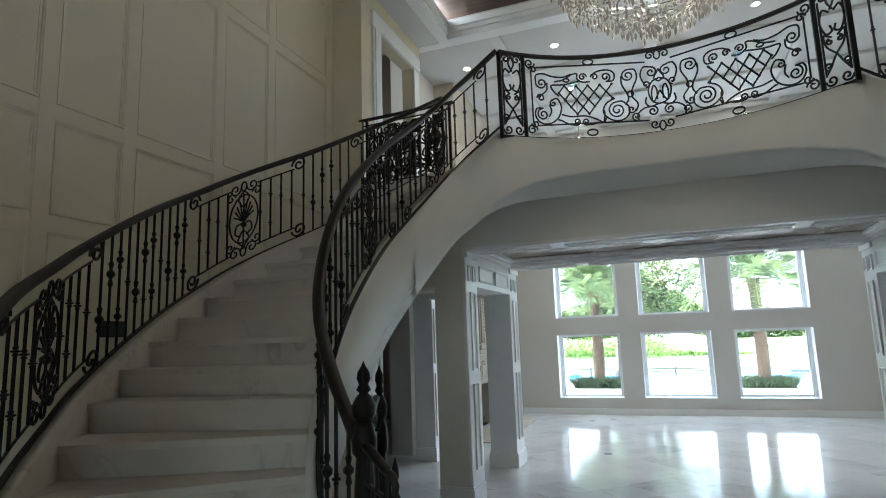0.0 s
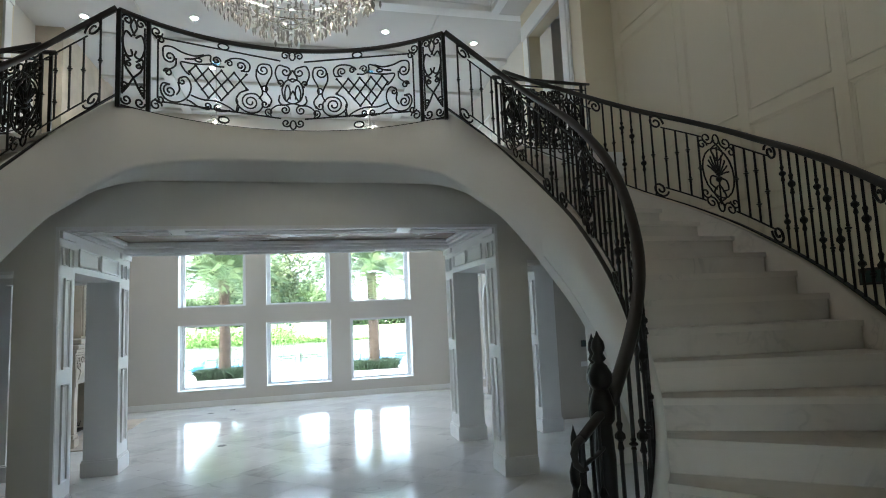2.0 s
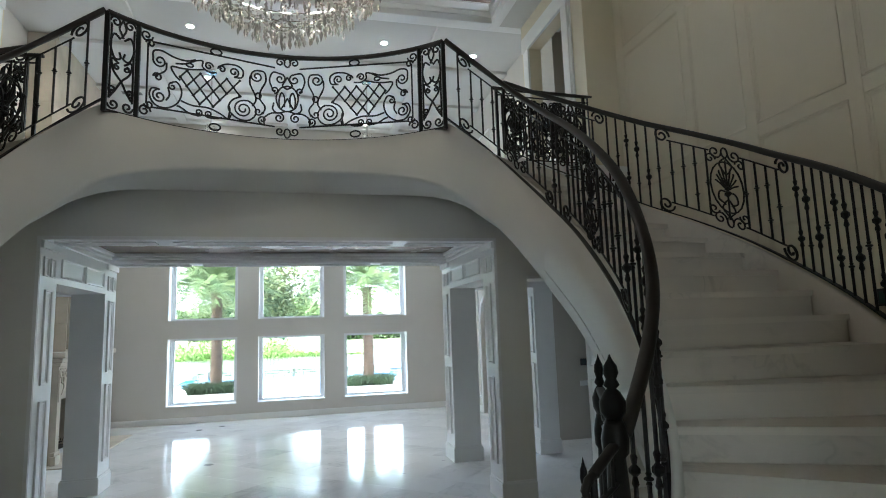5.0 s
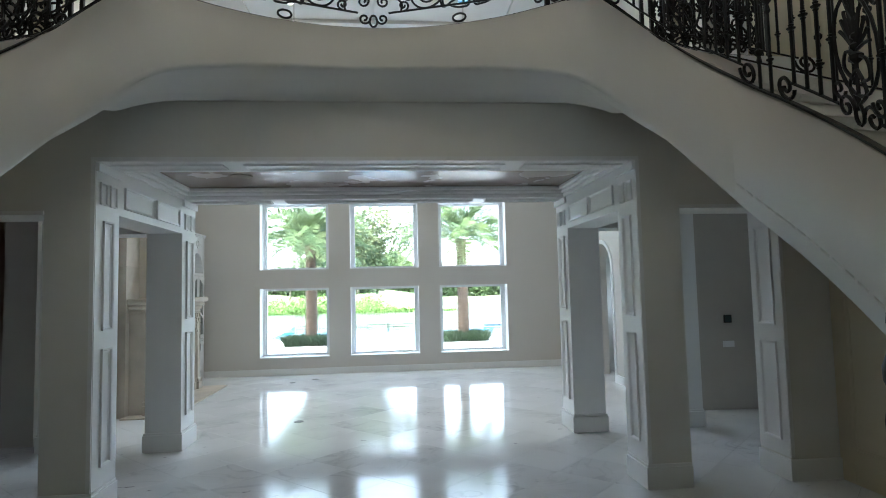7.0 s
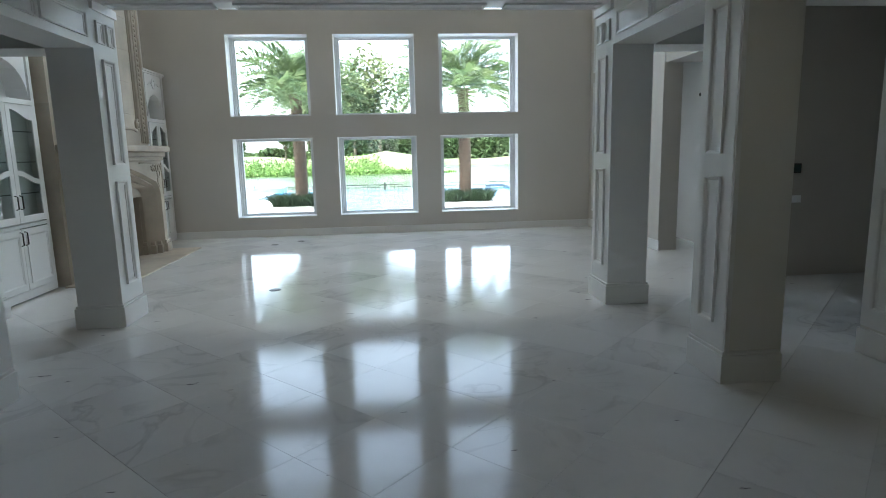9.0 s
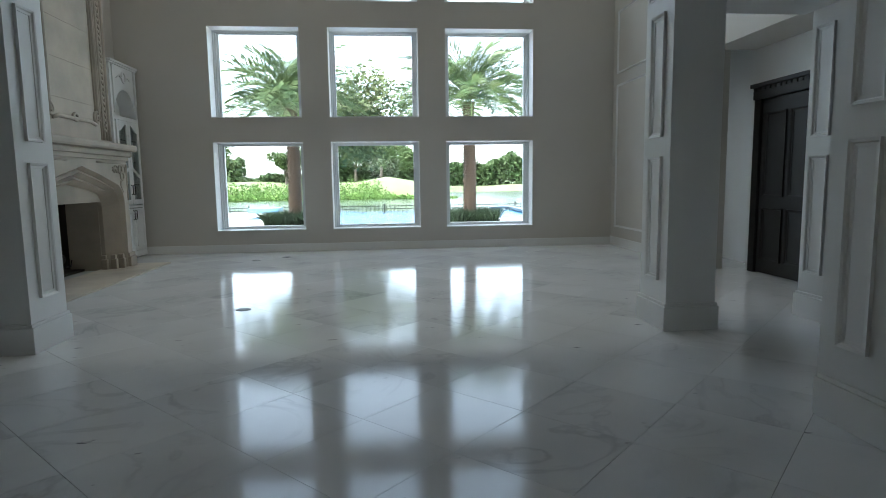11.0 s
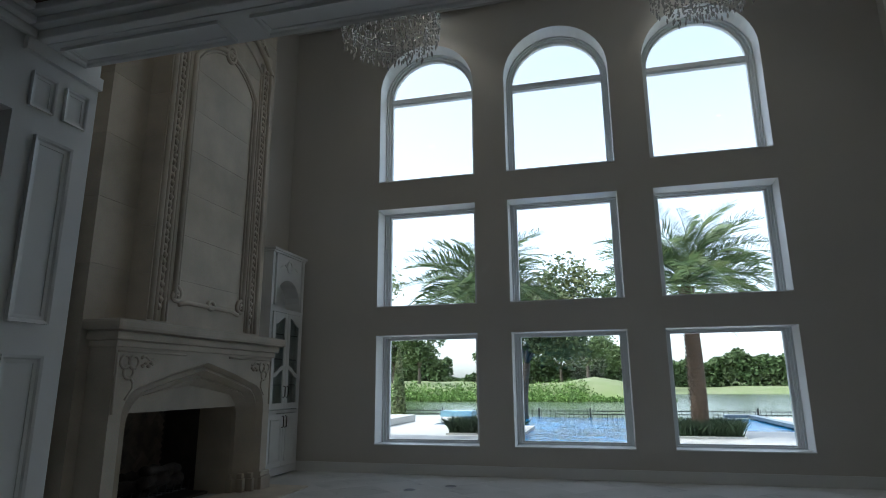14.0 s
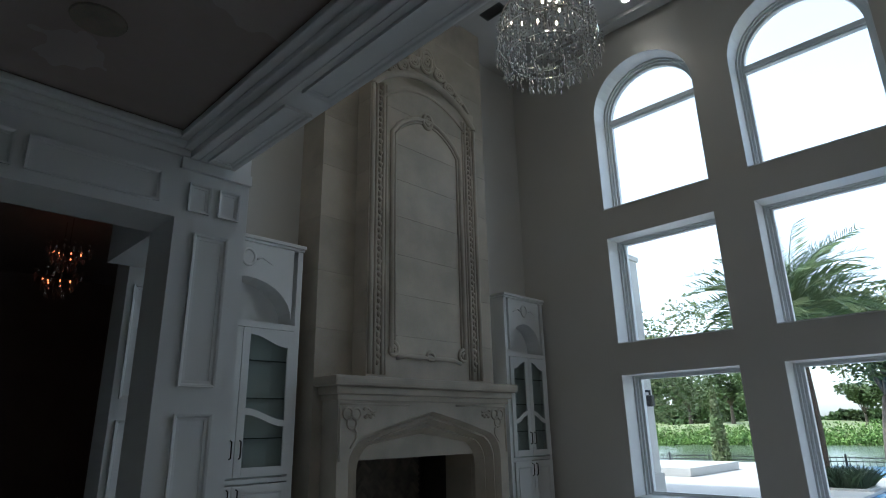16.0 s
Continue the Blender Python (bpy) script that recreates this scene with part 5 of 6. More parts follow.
# moulded feet of the jambs
for sg in (1, -1):
    for (h, _, _, x), w in zip(steps, (0.20, 0.055, 0.055, 0.055, 0.05, 0.05)):
        bm = bmesh.new()
        y0, y1 = sorted((FC + sg * (h - (0.05 if w < 0.1 else 0.0)), FC + sg * (h + (0.0 if w < 0.1 else 0.20))))
        box(bm, x - 0.05, x + 0.035, y0 - 0.006, y1 + 0.006, 0.02, 0.17, 0.012)
        box(bm, x - 0.05, x + 0.02, y0 - 0.003, y1 + 0.003, 0.17, 0.23, 0.012)
        part("foot", bm, M_STONE, fp)
    # carved spandrel: trefoil rings and a leaf
    bm = bmesh.new()
    yc, zc = FC + sg * 1.13, 1.44
    for a in range(3):
        t = a * 2.094 + 0.5
        tube(bm, [(XM + 0.004, yc + 0.06 * math.cos(t) + 0.058 * math.cos(6.283 * i / 12), zc + 0.06 * math.sin(t) + 0.058 * math.sin(6.283 * i / 12)) for i in range(12)], 0.014, 6, closed=True)
    tube(bm, [(XM + 0.004, yc - sg * (0.14 + 0.16 * i / 6), zc + 0.07 + 0.02 * math.sin(i)) for i in range(7)], 0.016, 6, taper=lambda t: 1 - 0.6 * t)
    tube(bm, [(XM + 0.004, yc - sg * (0.02 + 0.05 * math.sin(i)), zc - 0.10 - 0.05 * i) for i in range(5)], 0.014, 6, taper=lambda t: 1 - 0.5 * t)
    for i in range(4):
        lathe(bm, [(0.002, -0.02), (0.026, -0.01), (0.026, 0.01), (0.002, 0.02)], (XM + 0.002, yc - sg * (0.17 + 0.035 * i), zc + 0.02 * (i % 2)), 8)
    for q in ((-0.16, 0.12),):
        tube(bm, [(XM + 0.003, FC + sg * 1.275, 1.02 + 0.53 * i / 3) for i in range(4)], 0.012, 6)
        tube(bm, [(XM + 0.003, FC + sg * (1.275 - 0.9 * i / 4), 1.565) for i in range(5)], 0.012, 6)
    part("carving", bm, M_STONE, fp, "carved trefoil and leaf", True)
# shelf in three courses
for out, half, z0, z1, bv in ((0.03, 1.33, 1.60, 1.66, 0.012), (0.07, 1.37, 1.66, 1.74, 0.025), (0.13, 1.43, 1.74, 1.84, 0.03)):
    part("shelf_course", boxes((XB + 0.002, XM + out, FC - half, FC + half, z0, z1), bevel=bv), M_STONE, fp, "rounded limestone shelf course")
part("hearth", boxes((XM - 0.3, -3.25, FC - 1.55, FC + 1.55, 0.0, 0.022), bevel=0.006), M_STONE, fp, "flush limestone hearth slab")
# firebox
bm = boxes((-5.05, -4.95, FC - OY - 0.1, FC + OY + 0.1, 0.0, OTOP + 0.25), (-4.95, XB - 0.02, FC - OY - 0.1, FC - OY - 0.02, 0, OTOP + 0.25), (-4.95, XB - 0.02, FC + OY + 0.02, FC + OY + 0.1, 0, OTOP + 0.25), (-4.95, XB - 0.02, FC - OY - 0.02, FC + OY + 0.02, OTOP + 0.15, OTOP + 0.25), (-4.95, XB - 0.25, FC - OY - 0.02, FC + OY + 0.02, 0.0, 0.03))
part("firebox", bm, M_SOOT, fp, "sooty firebox lining")
bm = boxes((0, 0.018, -0.10, 0.10, -0.032, 0.032), bevel=0.004)
brick_me = mesh_of("brick", bm, M_STONE_DARK)
for i in range(-8, 9):
    for j in range(0, 14):
        y, z = i * 0.102, 0.06 + j * 0.074 + (0.037 if i % 2 else 0)
        if abs(y) < OY - 0.05 and z < OTOP + 0.1:
            ob = new("brick", brick_me)
            ob.parent = fp
            ob.matrix_parent_inverse = Matrix.Translation(-fp.location)
            ob.matrix_basis = pose(-4.95, FC + y, z, 45 if i % 2 else -45, 0, 0)
fire = thing("fire_logs", "charred ceramic logs on a black grate in the firebox", "logs", "", (-4.5, FC, 0.05))
random.seed(5)
for i in range(7):
    bm = bmesh.new()
    a = random.uniform(-0.35, 0.35)
    c = Vector((-4.45 + random.uniform(-0.16, 0.16), FC + random.uniform(-0.3, 0.3), 0.20 + 0.055 * (i % 4)))
    d = Vector((math.sin(a), math.cos(a), random.uniform(-0.12, 0.12))) * random.uniform(0.22, 0.36)
    tube(bm, [c + d * (t / 4 - 1) + Vector((0, 0, 0.012 * math.sin(t * 2 + i))) for t in range(9)], random.uniform(0.05, 0.075), 8, taper=lambda t: 1 + 0.12 * math.sin(9 * t))
    part("log", bm, M_LOG, fire, "", True)
bm = bmesh.new()
for i in range(9):
    y = FC - 0.5 + i * 0.125
    tube(bm, [(-4.62, y, 0.04), (-4.62, y, 0.13), (-4.22, y, 0.13), (-4.20, y, 0.22)], 0.009, 5)
for x in (-4.6, -4.25):
    tube(bm, [(x, FC - 0.55, 0.125), (x, FC + 0.55, 0.125)], 0.010, 5)
part("grate", bm, M_BLACK, fire, "black iron grate")

# overmantel: raised field, outer frame with a bead run, arched inner frame, crest
F0, F1, FZ0, FZ1 = FC - 0.92, FC + 0.92, 1.86, 5.55
XO = XB + 0.19
pm = lambda u, v, o: (XB + o, u, v)
FC_H = (FZ1 + 0.12 - 1.845) / 8
for k in range(8):
    bm = bmesh.new()
    strip(bm, F0 - 0.02, F1 + 0.02, 1.845 + FC_H * k, 1.845 + FC_H * (k + 1) - 0.0015, pm, 0.24)
    bmesh.ops.bevel(bm, geom=list(bm.edges), offset=0.0012, segments=1, affect="EDGES")
    part("field_course", bm, M_STONE, fp)
for sg in (1, -1):
    for off, r, dd in ((0.02, 0.028, 0.06), (0.085, 0.018, 0.058), (0.19, 0.022, 0.058), (0.235, 0.014, 0.055)):
        bm = bmesh.new()
        y = FC + sg * (0.92 - off)
        tube(bm, [(XO + dd, y, FZ0 + 0.02 + (FZ1 - FZ0 - 0.1) * i / 4) for i in range(5)], r, 8)
        part("frame_moulding", bm, M_STONE, fp, "", True)
    bm = bmesh.new()
    y = FC + sg * (0.92 - 0.135)
    for i in range(46):
        z = FZ0 + 0.15 + i * (FZ1 - FZ0 - 0.3) / 45
        lathe(bm, [(0.004, -0.034), (0.026, -0.012), (0.030, 0.010), (0.004, 0.036)], (XO + 0.056, y + 0.006 * (1 if i % 2 else -1), z), 6)
    part("bead_run", bm, M_STONE, fp, "run of carved leaves", True)["kind"] = "stuff"


def arched_frame(hw, z0, z1, rise, r, dd):
    pts = [(FC - hw, z0), (FC - hw, z1)]
    for i in range(1, 12):
        t = i / 12
        pts.append((FC - hw + 2 * hw * t, z1 + rise * math.sin(math.pi * t) ** 0.75))
    pts += [(FC + hw, z1), (FC + hw, z0)]
    bm = bmesh.new()
    tube(bm, [(XO + dd, u, v) for u, v in pts], r, 8)
    return bm


part("frame_moulding", arched_frame(0.60, 2.12, 4.85, 0.36, 0.030, 0.06), M_STONE, fp, "", True)
part("frame_moulding", arched_frame(0.55, 2.16, 4.83, 0.33, 0.016, 0.056), M_STONE, fp, "", True)
part("frame_moulding", arched_frame(0.90, 5.40, 5.42, 0.42, 0.045, 0.06), M_STONE, fp, "", True)
part("frame_moulding", arched_frame(0.78, 5.20, 5.24, 0.36, 0.02, 0.056), M_STONE, fp, "", True)
bm = bmesh.new()
tube(bm, [(XO + 0.06, FC - 0.52 + 1.04 * i / 8, 2.10 - 0.03 * (1 if i in (0, 8) else 0)) for i in range(9)], 0.026, 8)
for sg in (1, -1):
    tube(bm, [(XO + 0.06, FC + sg * 0.57 + v, 2.16 + w) for v, w in spiral(0, 0, 0.085, 1.4, math.pi / 2, sg)], 0.024, 6)
tube(bm, [(XO + 0.065, FC + v, 2.12 + w) for v, w in oval(0, 0, 0.06, 0.045, 12)], 0.02, 6, closed=True)
part("carving", bm, M_STONE, fp, "carved scrolls at the foot of the panel", True)
bm = bmesh.new()
for j, (y, z, a, b) in enumerate(((0, 6.14, 0.13, 0.19), (0.0, 6.14, 0.09, 0.14), (0.24, 6.02, 0.09, 0.08), (-0.24, 6.02, 0.09, 0.08), (0.42, 5.88, 0.085, 0.07), (-0.42, 5.88, 0.085, 0.07), (0.60, 5.75, 0.07, 0.06), (-0.60, 5.75, 0.07, 0.06))):
    tube(bm, [(XO + 0.065, FC + y + u, z + v) for u, v in oval(0, 0, a, b, 14)], 0.026, 7, closed=True)
    tube(bm, [(XO + 0.07, FC + y + u, z + v) for u, v in spiral(0, 0, a * 0.7, 1.4, j, 1 if y >= 0 else -1)], 0.018, 6)
for sg in (1, -1):
    tube(bm, [(XO + 0.05, FC + sg * (0.12 + 0.145 * i), 6.12 - 0.085 * i + 0.03 * math.sin(2.2 * i)) for i in range(6)], 0.042, 7, taper=lambda t: 1 - 0.55 * t)
    tube(bm, [(XO + 0.05, FC + sg * (0.05 + 0.05 * i), 6.25 - 0.05 * i * i * 0.4) for i in range(5)], 0.03, 7, taper=lambda t: 1 - 0.6 * t)
part("crest", bm, M_STONE, fp, "carved cartouche with leaves", True)
bm = bmesh.new()
tube(bm, [(XO + 0.065, FC + u, 5.20 + v) for u, v in oval(0, 0, 0.08, 0.10, 14)], 0.026, 7, closed=True)
tube(bm, [(XO + 0.07, FC + u, 5.20 + v) for u, v in spiral(0, 0, 0.055, 1.4, 1, 1)], 0.018, 6)
part("keystone", bm, M_STONE, fp, "small carved keystone", True)


# ---- display cabinets beside the fireplace ----
def display_cabinet(y0, y1, label):
    x0, x1 = -GX + 0.003, -4.10
    root = thing("display_cabinet", label, "cabinet", "display cabinets", ((x0 + x1) / 2, (y0 + y1) / 2, 0))
    ym = (y0 + y1) / 2
    bm = boxes((x0, x0 + 0.012, y0, y1, 0.02, 3.16), (x0 + 0.012, x1, y0, y0 + 0.06, 0.02, 3.16), (x0 + 0.012, x1, y1 - 0.06, y1, 0.02, 3.16), (x0 + 0.012, x1, y0 + 0.06, y1 - 0.06, 0.02, 0.12), (x0 + 0.012, x1, y0 + 0.06, y1 - 0.06, 0.86, 0.90), (x0 + 0.012, x1, y0 + 0.06, y1 - 0.06, 2.30, 2.36))
    # head with an arched recess
    r = (y1 - y0) / 2 - 0.11
    for i in range(14):
        a, b = math.pi * (1 - i / 14), math.pi * (1 - (i + 1) / 14)
        p = [(ym + r * math.cos(t), 2.40 + 0.40 * math.sin(t)) for t in (a, b)]
        prism(bm, [p[0], p[1], (p[1][0], 3.16), (p[0][0], 3.16)], x0 + 0.10, x1, lambda u, v, w: (w, u, v))
    box(bm, x0 + 0.012, x0 + 0.10, y0 + 0.06, y1 - 0.06, 2.36, 3.16)
    part("carcass", bm, M_TRIM, root)
    part("back_panel", boxes((x1 - 0.10, x1 - 0.09, y0 + 0.061, y1 - 0.061, 0.90, 2.30)), M_CABIN, root, "grey-green inside of the cabinet")
    bm = boxes((x0, x1 + 0.02, y0 - 0.01, y1 + 0.01, 3.16, 3.19), (x0, x1 + 0.04, y0 - 0.02, y1 + 0.02, 3.19, 3.23), bevel=0.012)
    part("cornice", bm, M_TRIM, root)
    bm = bmesh.new()
    tube(bm, [(x1 + 0.005, ym + u, 3.0 + v) for u, v in oval(0, 0, 0.07, 0.085, 14)], 0.016, 6, closed=True)
    for sg in (1, -1):
        tube(bm, [(x1 + 0.005, ym + sg * (0.09 + 0.06 * i), 2.99 + 0.03 * math.sin(1.6 * i)) for i in range(4)], 0.014, 6, taper=lambda t: 1 - 0.6 * t)
    part("carving", bm, M_TRIM, root, "white carved oval", True)
    for z in (1.25, 1.62, 1.98):
        part("shelf", boxes((x1 - 0.089, x1 - 0.03, y0 + 0.062, y1 - 0.062, z, z + 0.009)), M_SHELF, root, "dark glass shelf edge")
    for sg in (-1, 1):
        a, b = sorted((ym + sg * 0.003, ym + sg * ((y1 - y0) / 2 - 0.062)))
        door = bmesh.new()
        box(door, x1 + 0.002, x1 + 0.024, a, a + 0.075, 0.92, 2.29, 0.003)
        box(door, x1 + 0.002, x1 + 0.024, b - 0.075, b, 0.92, 2.29, 0.003)
        box(door, x1 + 0.002, x1 + 0.024, a + 0.075, b - 0.075, 0.92, 1.0, 0.003)
        n = 10
        for lo_z, hi_z in ((None, 2.29), (1.40, None)):
            for i in range(n):
                t0, t1 = i / n, (i + 1) / n
                if sg < 0:
                    c0, c1 = t0, t1
                else:
                    c0, c1 = 1 - t0, 1 - t1
                wave = lambda c: 0.055 * (1 - math.cos(math.pi * c))
                ya, yb = a + 0.075 + (b - a - 0.15) * t0, a + 0.075 + (b - a - 0.15) * t1
                if hi_z:
                    q = [(ya, 2.12 + wave(c0)), (yb, 2.12 + wave(c1)), (yb, hi_z), (ya, hi_z)]
                else:
                    q = [(ya, 1.36 + wave(c0)), (yb, 1.36 + wave(c1)), (yb, 1.42 + wave(c1)), (ya, 1.42 + wave(c0))]
                prism(door, q, x1 + 0.002, x1 + 0.024, lambda u, v, w: (w, u, v))
        d = part("door", door, M_TRIM, root)
        g = part("pane", boxes((x1 + 0.010, x1 + 0.014, a + 0.07, b - 0.07, 0.99, 2.26)), M_CABGLASS, d, "dim clear glass")
        g.visible_shadow = False
        low = bmesh.new()
        box(low, x1 + 0.002, x1 + 0.022, a, b, 0.13, 0.85, 0.003)
        moulding(low, a + 0.06, b - 0.06, 0.20, 0.78, lambda u, v, o: (x1 + 0.022 + o, u, v), 0.03, 0.012)
        d2 = part("door", low, M_TRIM, root)
        for dd, z in ((d, 1.08), (d2, 0.66)):
            bm = bmesh.new()
            yh = ym + sg * 0.045
            tube(bm, [(x1 + 0.024, yh, z), (x1 + 0.055, yh, z + 0.01), (x1 + 0.055, yh, z + 0.15), (x1 + 0.024, yh, z + 0.16)], 0.007, 6)
            part("handle", bm, M_NICKEL, dd, "dark bronze bar pull", True)
    return root


display_cabinet(9.80, 11.05, "white built-in cabinet with curved glass doors beside the fireplace")
display_cabinet(14.44, 15.40, "white built-in cabinet with curved glass doors in the window corner")


# ---- chandeliers and downlights ----
def drop_mesh():
    bm = bmesh.new()
    lathe(bm, [(0.001, -0.045), (0.010, -0.018), (0.006, 0.004), (0.001, 0.010)], (0, 0, 0), 5)
    return bm


def crystal_tier(radius, z, count, length, jitter, place):
    """A ring of hanging crystal strands: beads on a line, a long drop below."""
    bm = bmesh.new()
    for i in range(count):
        a = 6.28319 * (i + random.uniform(-0.3, 0.3)) / count
        r = radius * random.uniform(0.90, 1.08)
        x, y, zz = place[0] + r * math.cos(a), place[1] + r * math.sin(a), place[2] + z + random.uniform(-jitter, jitter)
        nb = max(1, int(length / 0.045))
        for b in range(nb):
            s = random.uniform(0.008, 0.014)
            lathe(bm, [(0.001, -s), (s, 0), (0.001, s)], (x, y, zz - b * 0.042), 5)
        lathe(bm, [(0.001, -0.055), (0.012, -0.022), (0.007, 0.004), (0.001, 0.012)], (x, y, zz - nb * 0.042 - 0.01), 5)
    return bm


def chandelier(place, radius, tiers, label, top):
    random.seed(11)
    root = thing("chandelier", label, "chandelier", "crystal chandeliers", place)
    for k, (fr, z, ln) in enumerate(tiers):
        n = max(8, int(6.28 * fr * radius / 0.055))
        part("crystal_tier", crystal_tier(fr * radius, z, n, ln, 0.03, place), M_CRYSTAL, root, "ring of hanging crystal drops")["kind"] = "stuff"
        if k % 2 == 0:
            bm = bmesh.new()
            tube(bm, [(place[0] + fr * radius * math.cos(6.283 * i / 24), place[1] + fr * radius * math.sin(6.283 * i / 24), place[2] + z + 0.02) for i in range(24)], 0.008, 5, closed=True)
            part("ring", bm, M_CHROME, root, "chrome ring")
    bm = bmesh.new()
    tube(bm, [(place[0], place[1], place[2] + 0.25), (place[0], place[1], top)], 0.014, 8)
    lathe(bm, [(0.10, 0.0), (0.10, 0.03), (0.02, 0.06)], (place[0], place[1], top - 0.06), 16)
    part("stem", bm, M_CHROME, root, "chrome stem and canopy")
    for i in range(14):
        a, r, z = 2.4 * i, radius * (0.25 + 0.6 * ((i * 7) % 10) / 10), tiers[-1][1] * (0.35 + 0.6 * ((i * 3) % 7) / 7)
        bm = bmesh.new()
        lathe(bm, [(0.002, -0.02), (0.014, -0.005), (0.012, 0.012), (0.002, 0.03)], (place[0] + r * math.cos(a), place[1] + r * math.sin(a), place[2] + z), 6)
        part("bulb", bm, M_BULB, root, "small lit bulb")
    return root


T_BIG = ((0.10, 0.06, 0.05), (0.24, 0.14, 0.08), (0.38, 0.20, 0.09), (0.52, 0.28, 0.12), (0.66, 0.36, 0.12), (0.80, 0.44, 0.14), (0.92, 0.54, 0.14), (1.0, 0.66, 0.18), (0.95, 0.80, 0.16), (0.85, 0.92, 0.14))
T_DOME = ((0.30, 0.10, 0.10), (0.55, 0.12, 0.10), (0.80, 0.16, 0.12), (0.97, 0.22, 0.14), (1.02, 0.36, 0.16), (1.0, 0.50, 0.16), (0.92, 0.66, 0.16), (0.80, 0.82, 0.16), (0.66, 0.98, 0.16), (0.5, 1.14, 0.16), (0.35, 1.3, 0.14), (0.2, 1.44, 0.12))
chandelier((0, 4.2, 4.11), 0.74, T_BIG, "large tiered crystal chandelier hanging in the foyer", CEILF + 0.40)
for sx in (-1.57, 1.57):
    chandelier((sx, 12.25, 4.75), 0.50, T_DOME, "lit crystal basket chandelier in the great room", CEILG)
for i, (y, z) in enumerate(((9.32, 3.20), (9.30, 2.92))):
    r = thing("chandelier", "small amber-lit crystal chandelier in the dark dining room", "chandelier", "dining chandeliers", (-6.3 - 0.2 * i, y, z))
    random.seed(3 + i)
    for k in range(3):
        part("crystal_tier", crystal_tier(0.10 + 0.06 * k, 0.10 * k, 14, 0.05, 0.02, (-6.3 - 0.2 * i, y, z)), M_CRYSTAL, r)["kind"] = "stuff"
    for j in range(7):
        bm = bmesh.new()
        lathe(bm, [(0.002, -0.012), (0.010, 0), (0.002, 0.014)], (-6.3 - 0.2 * i + 0.14 * math.cos(j * 0.9), y + 0.14 * math.sin(j * 0.9), z + 0.08 + 0.02 * (j % 3)), 6)
        part("bulb", bm, M_AMBER, r, "small amber bulb")
    bm = bmesh.new()
    tube(bm, [(-6.3 - 0.2 * i, y, z + 0.2), (-6.3 - 0.2 * i, y, 3.74)], 0.006, 5)
    part("stem", bm, M_CHROME, r)

for x, y, z in ((-1.70, 10.48, CEILG), (1.70, 10.48, CEILG), (-3.52, 10.70, CEILG), (3.52, 10.70, CEILG), (-3.62, 13.42, CEILG), (-1.88, 14.95, CEILG), (1.88, 14.95, CEILG), (3.62, 13.42, CEILG), (-1.7, 12.6, CEILG)):
    r = thing("downlight", "small round lit ceiling downlight with a white trim", "downlight", "ceiling downlights", (x, y, z))
    bm = bmesh.new()
    lathe(bm, [(0.055, -0.001), (0.085, -0.001), (0.088, -0.012), (0.055, -0.014)], (x, y, z), 18)
    part("trim_ring", bm, M_TRIM, r)
    bm = bmesh.new()
    lathe(bm, [(0.054, -0.016), (0.054, -0.012)], (x, y, z), 18)
    part("lens", bm, M_CAN, r, "glowing lens")
    lamp("downlight_beam", "SPOT", (x, y, z - 0.05), DOWN_W, (1, 0.9, 0.76), 0.06, None, 100)

# ---- small fittings ----
t = thing("ceiling_vent", "small dark slatted air vent in the great room ceiling", "vent", "", (-3.42, 13.72, CEILG))
part("frame", boxes((-3.62, -3.58, 13.62, 13.82, CEILG - 0.012, CEILG - 0.001), (-3.26, -3.22, 13.62, 13.82, CEILG - 0.012, CEILG - 0.001), (-3.58, -3.26, 13.62, 13.65, CEILG - 0.012, CEILG - 0.001), (-3.58, -3.26, 13.79, 13.82, CEILG - 0.012, CEILG - 0.001)), M_VENT, t)
part("backing", boxes((-3.58, -3.26, 13.65, 13.79, CEILG - 0.004, CEILG - 0.001)), M_BLACK, t)
for k in range(4):
    part("slat", boxes((-3.58, -3.26, 13.665 + 0.03 * k, 13.675 + 0.03 * k, CEILG - 0.011, CEILG - 0.005)), M_VENT, t)
t = thing("thermostat", "black square thermostat on the corridor wall", "thermostat", "", (5.15, 10.02, 1.34))
part("case", boxes((5.09, 5.21, 10.0, 10.02, 1.28, 1.40), bevel=0.006), M_BLACK, t)
part("screen", boxes((5.105, 5.195, 9.997, 10.0, 1.295, 1.385)), M_SHELF, t)
t = thing("switch_plate", "white light switch plate on the corridor wall", "switch", "", (5.15, 10.02, 0.95))
part("plate", boxes((5.06, 5.24, 10.012, 10.02, 0.92, 1.01), bevel=0.003), M_TRIM, t)
for i in range(3):
    part("rocker", boxes((5.08 + 0.05 * i, 5.115 + 0.05 * i, 10.008, 10.012, 0.935, 0.995)), M_TRIM, t)
t = thing("ceiling_speaker", "dark round speaker grille in the gallery ceiling", "speaker", "", (-1.55, 8.32, TZ))
bm = bmesh.new()
lathe(bm, [(0.02, -0.010), (0.12, -0.010), (0.125, -0.001), (0.02, 0.0)], (-1.55, 8.32, TZ), 24)
part("grille", bm, M_STONE_DARK, t)
for x, y in ((-1.25, 10.45), (-1.52, 14.6), (-1.95, 14.25)):
    t = thing("floor_outlet", "round metal outlet cover set in the marble floor", "floor outlet", "floor outlets", (x, y, 0))
    bm = bmesh.new()
    lathe(bm, [(0.075, 0.0), (0.075, 0.004), (0.062, 0.006)], (x, y, 0.0), 20)
    part("ring", bm, M_VENT, t)
    bm = bmesh.new()
    lathe(bm, [(0.055, 0.0), (0.055, 0.0075), (0.04, 0.008)], (x, y, 0.0), 20)
    part("lid", bm, M_BLACK, t)

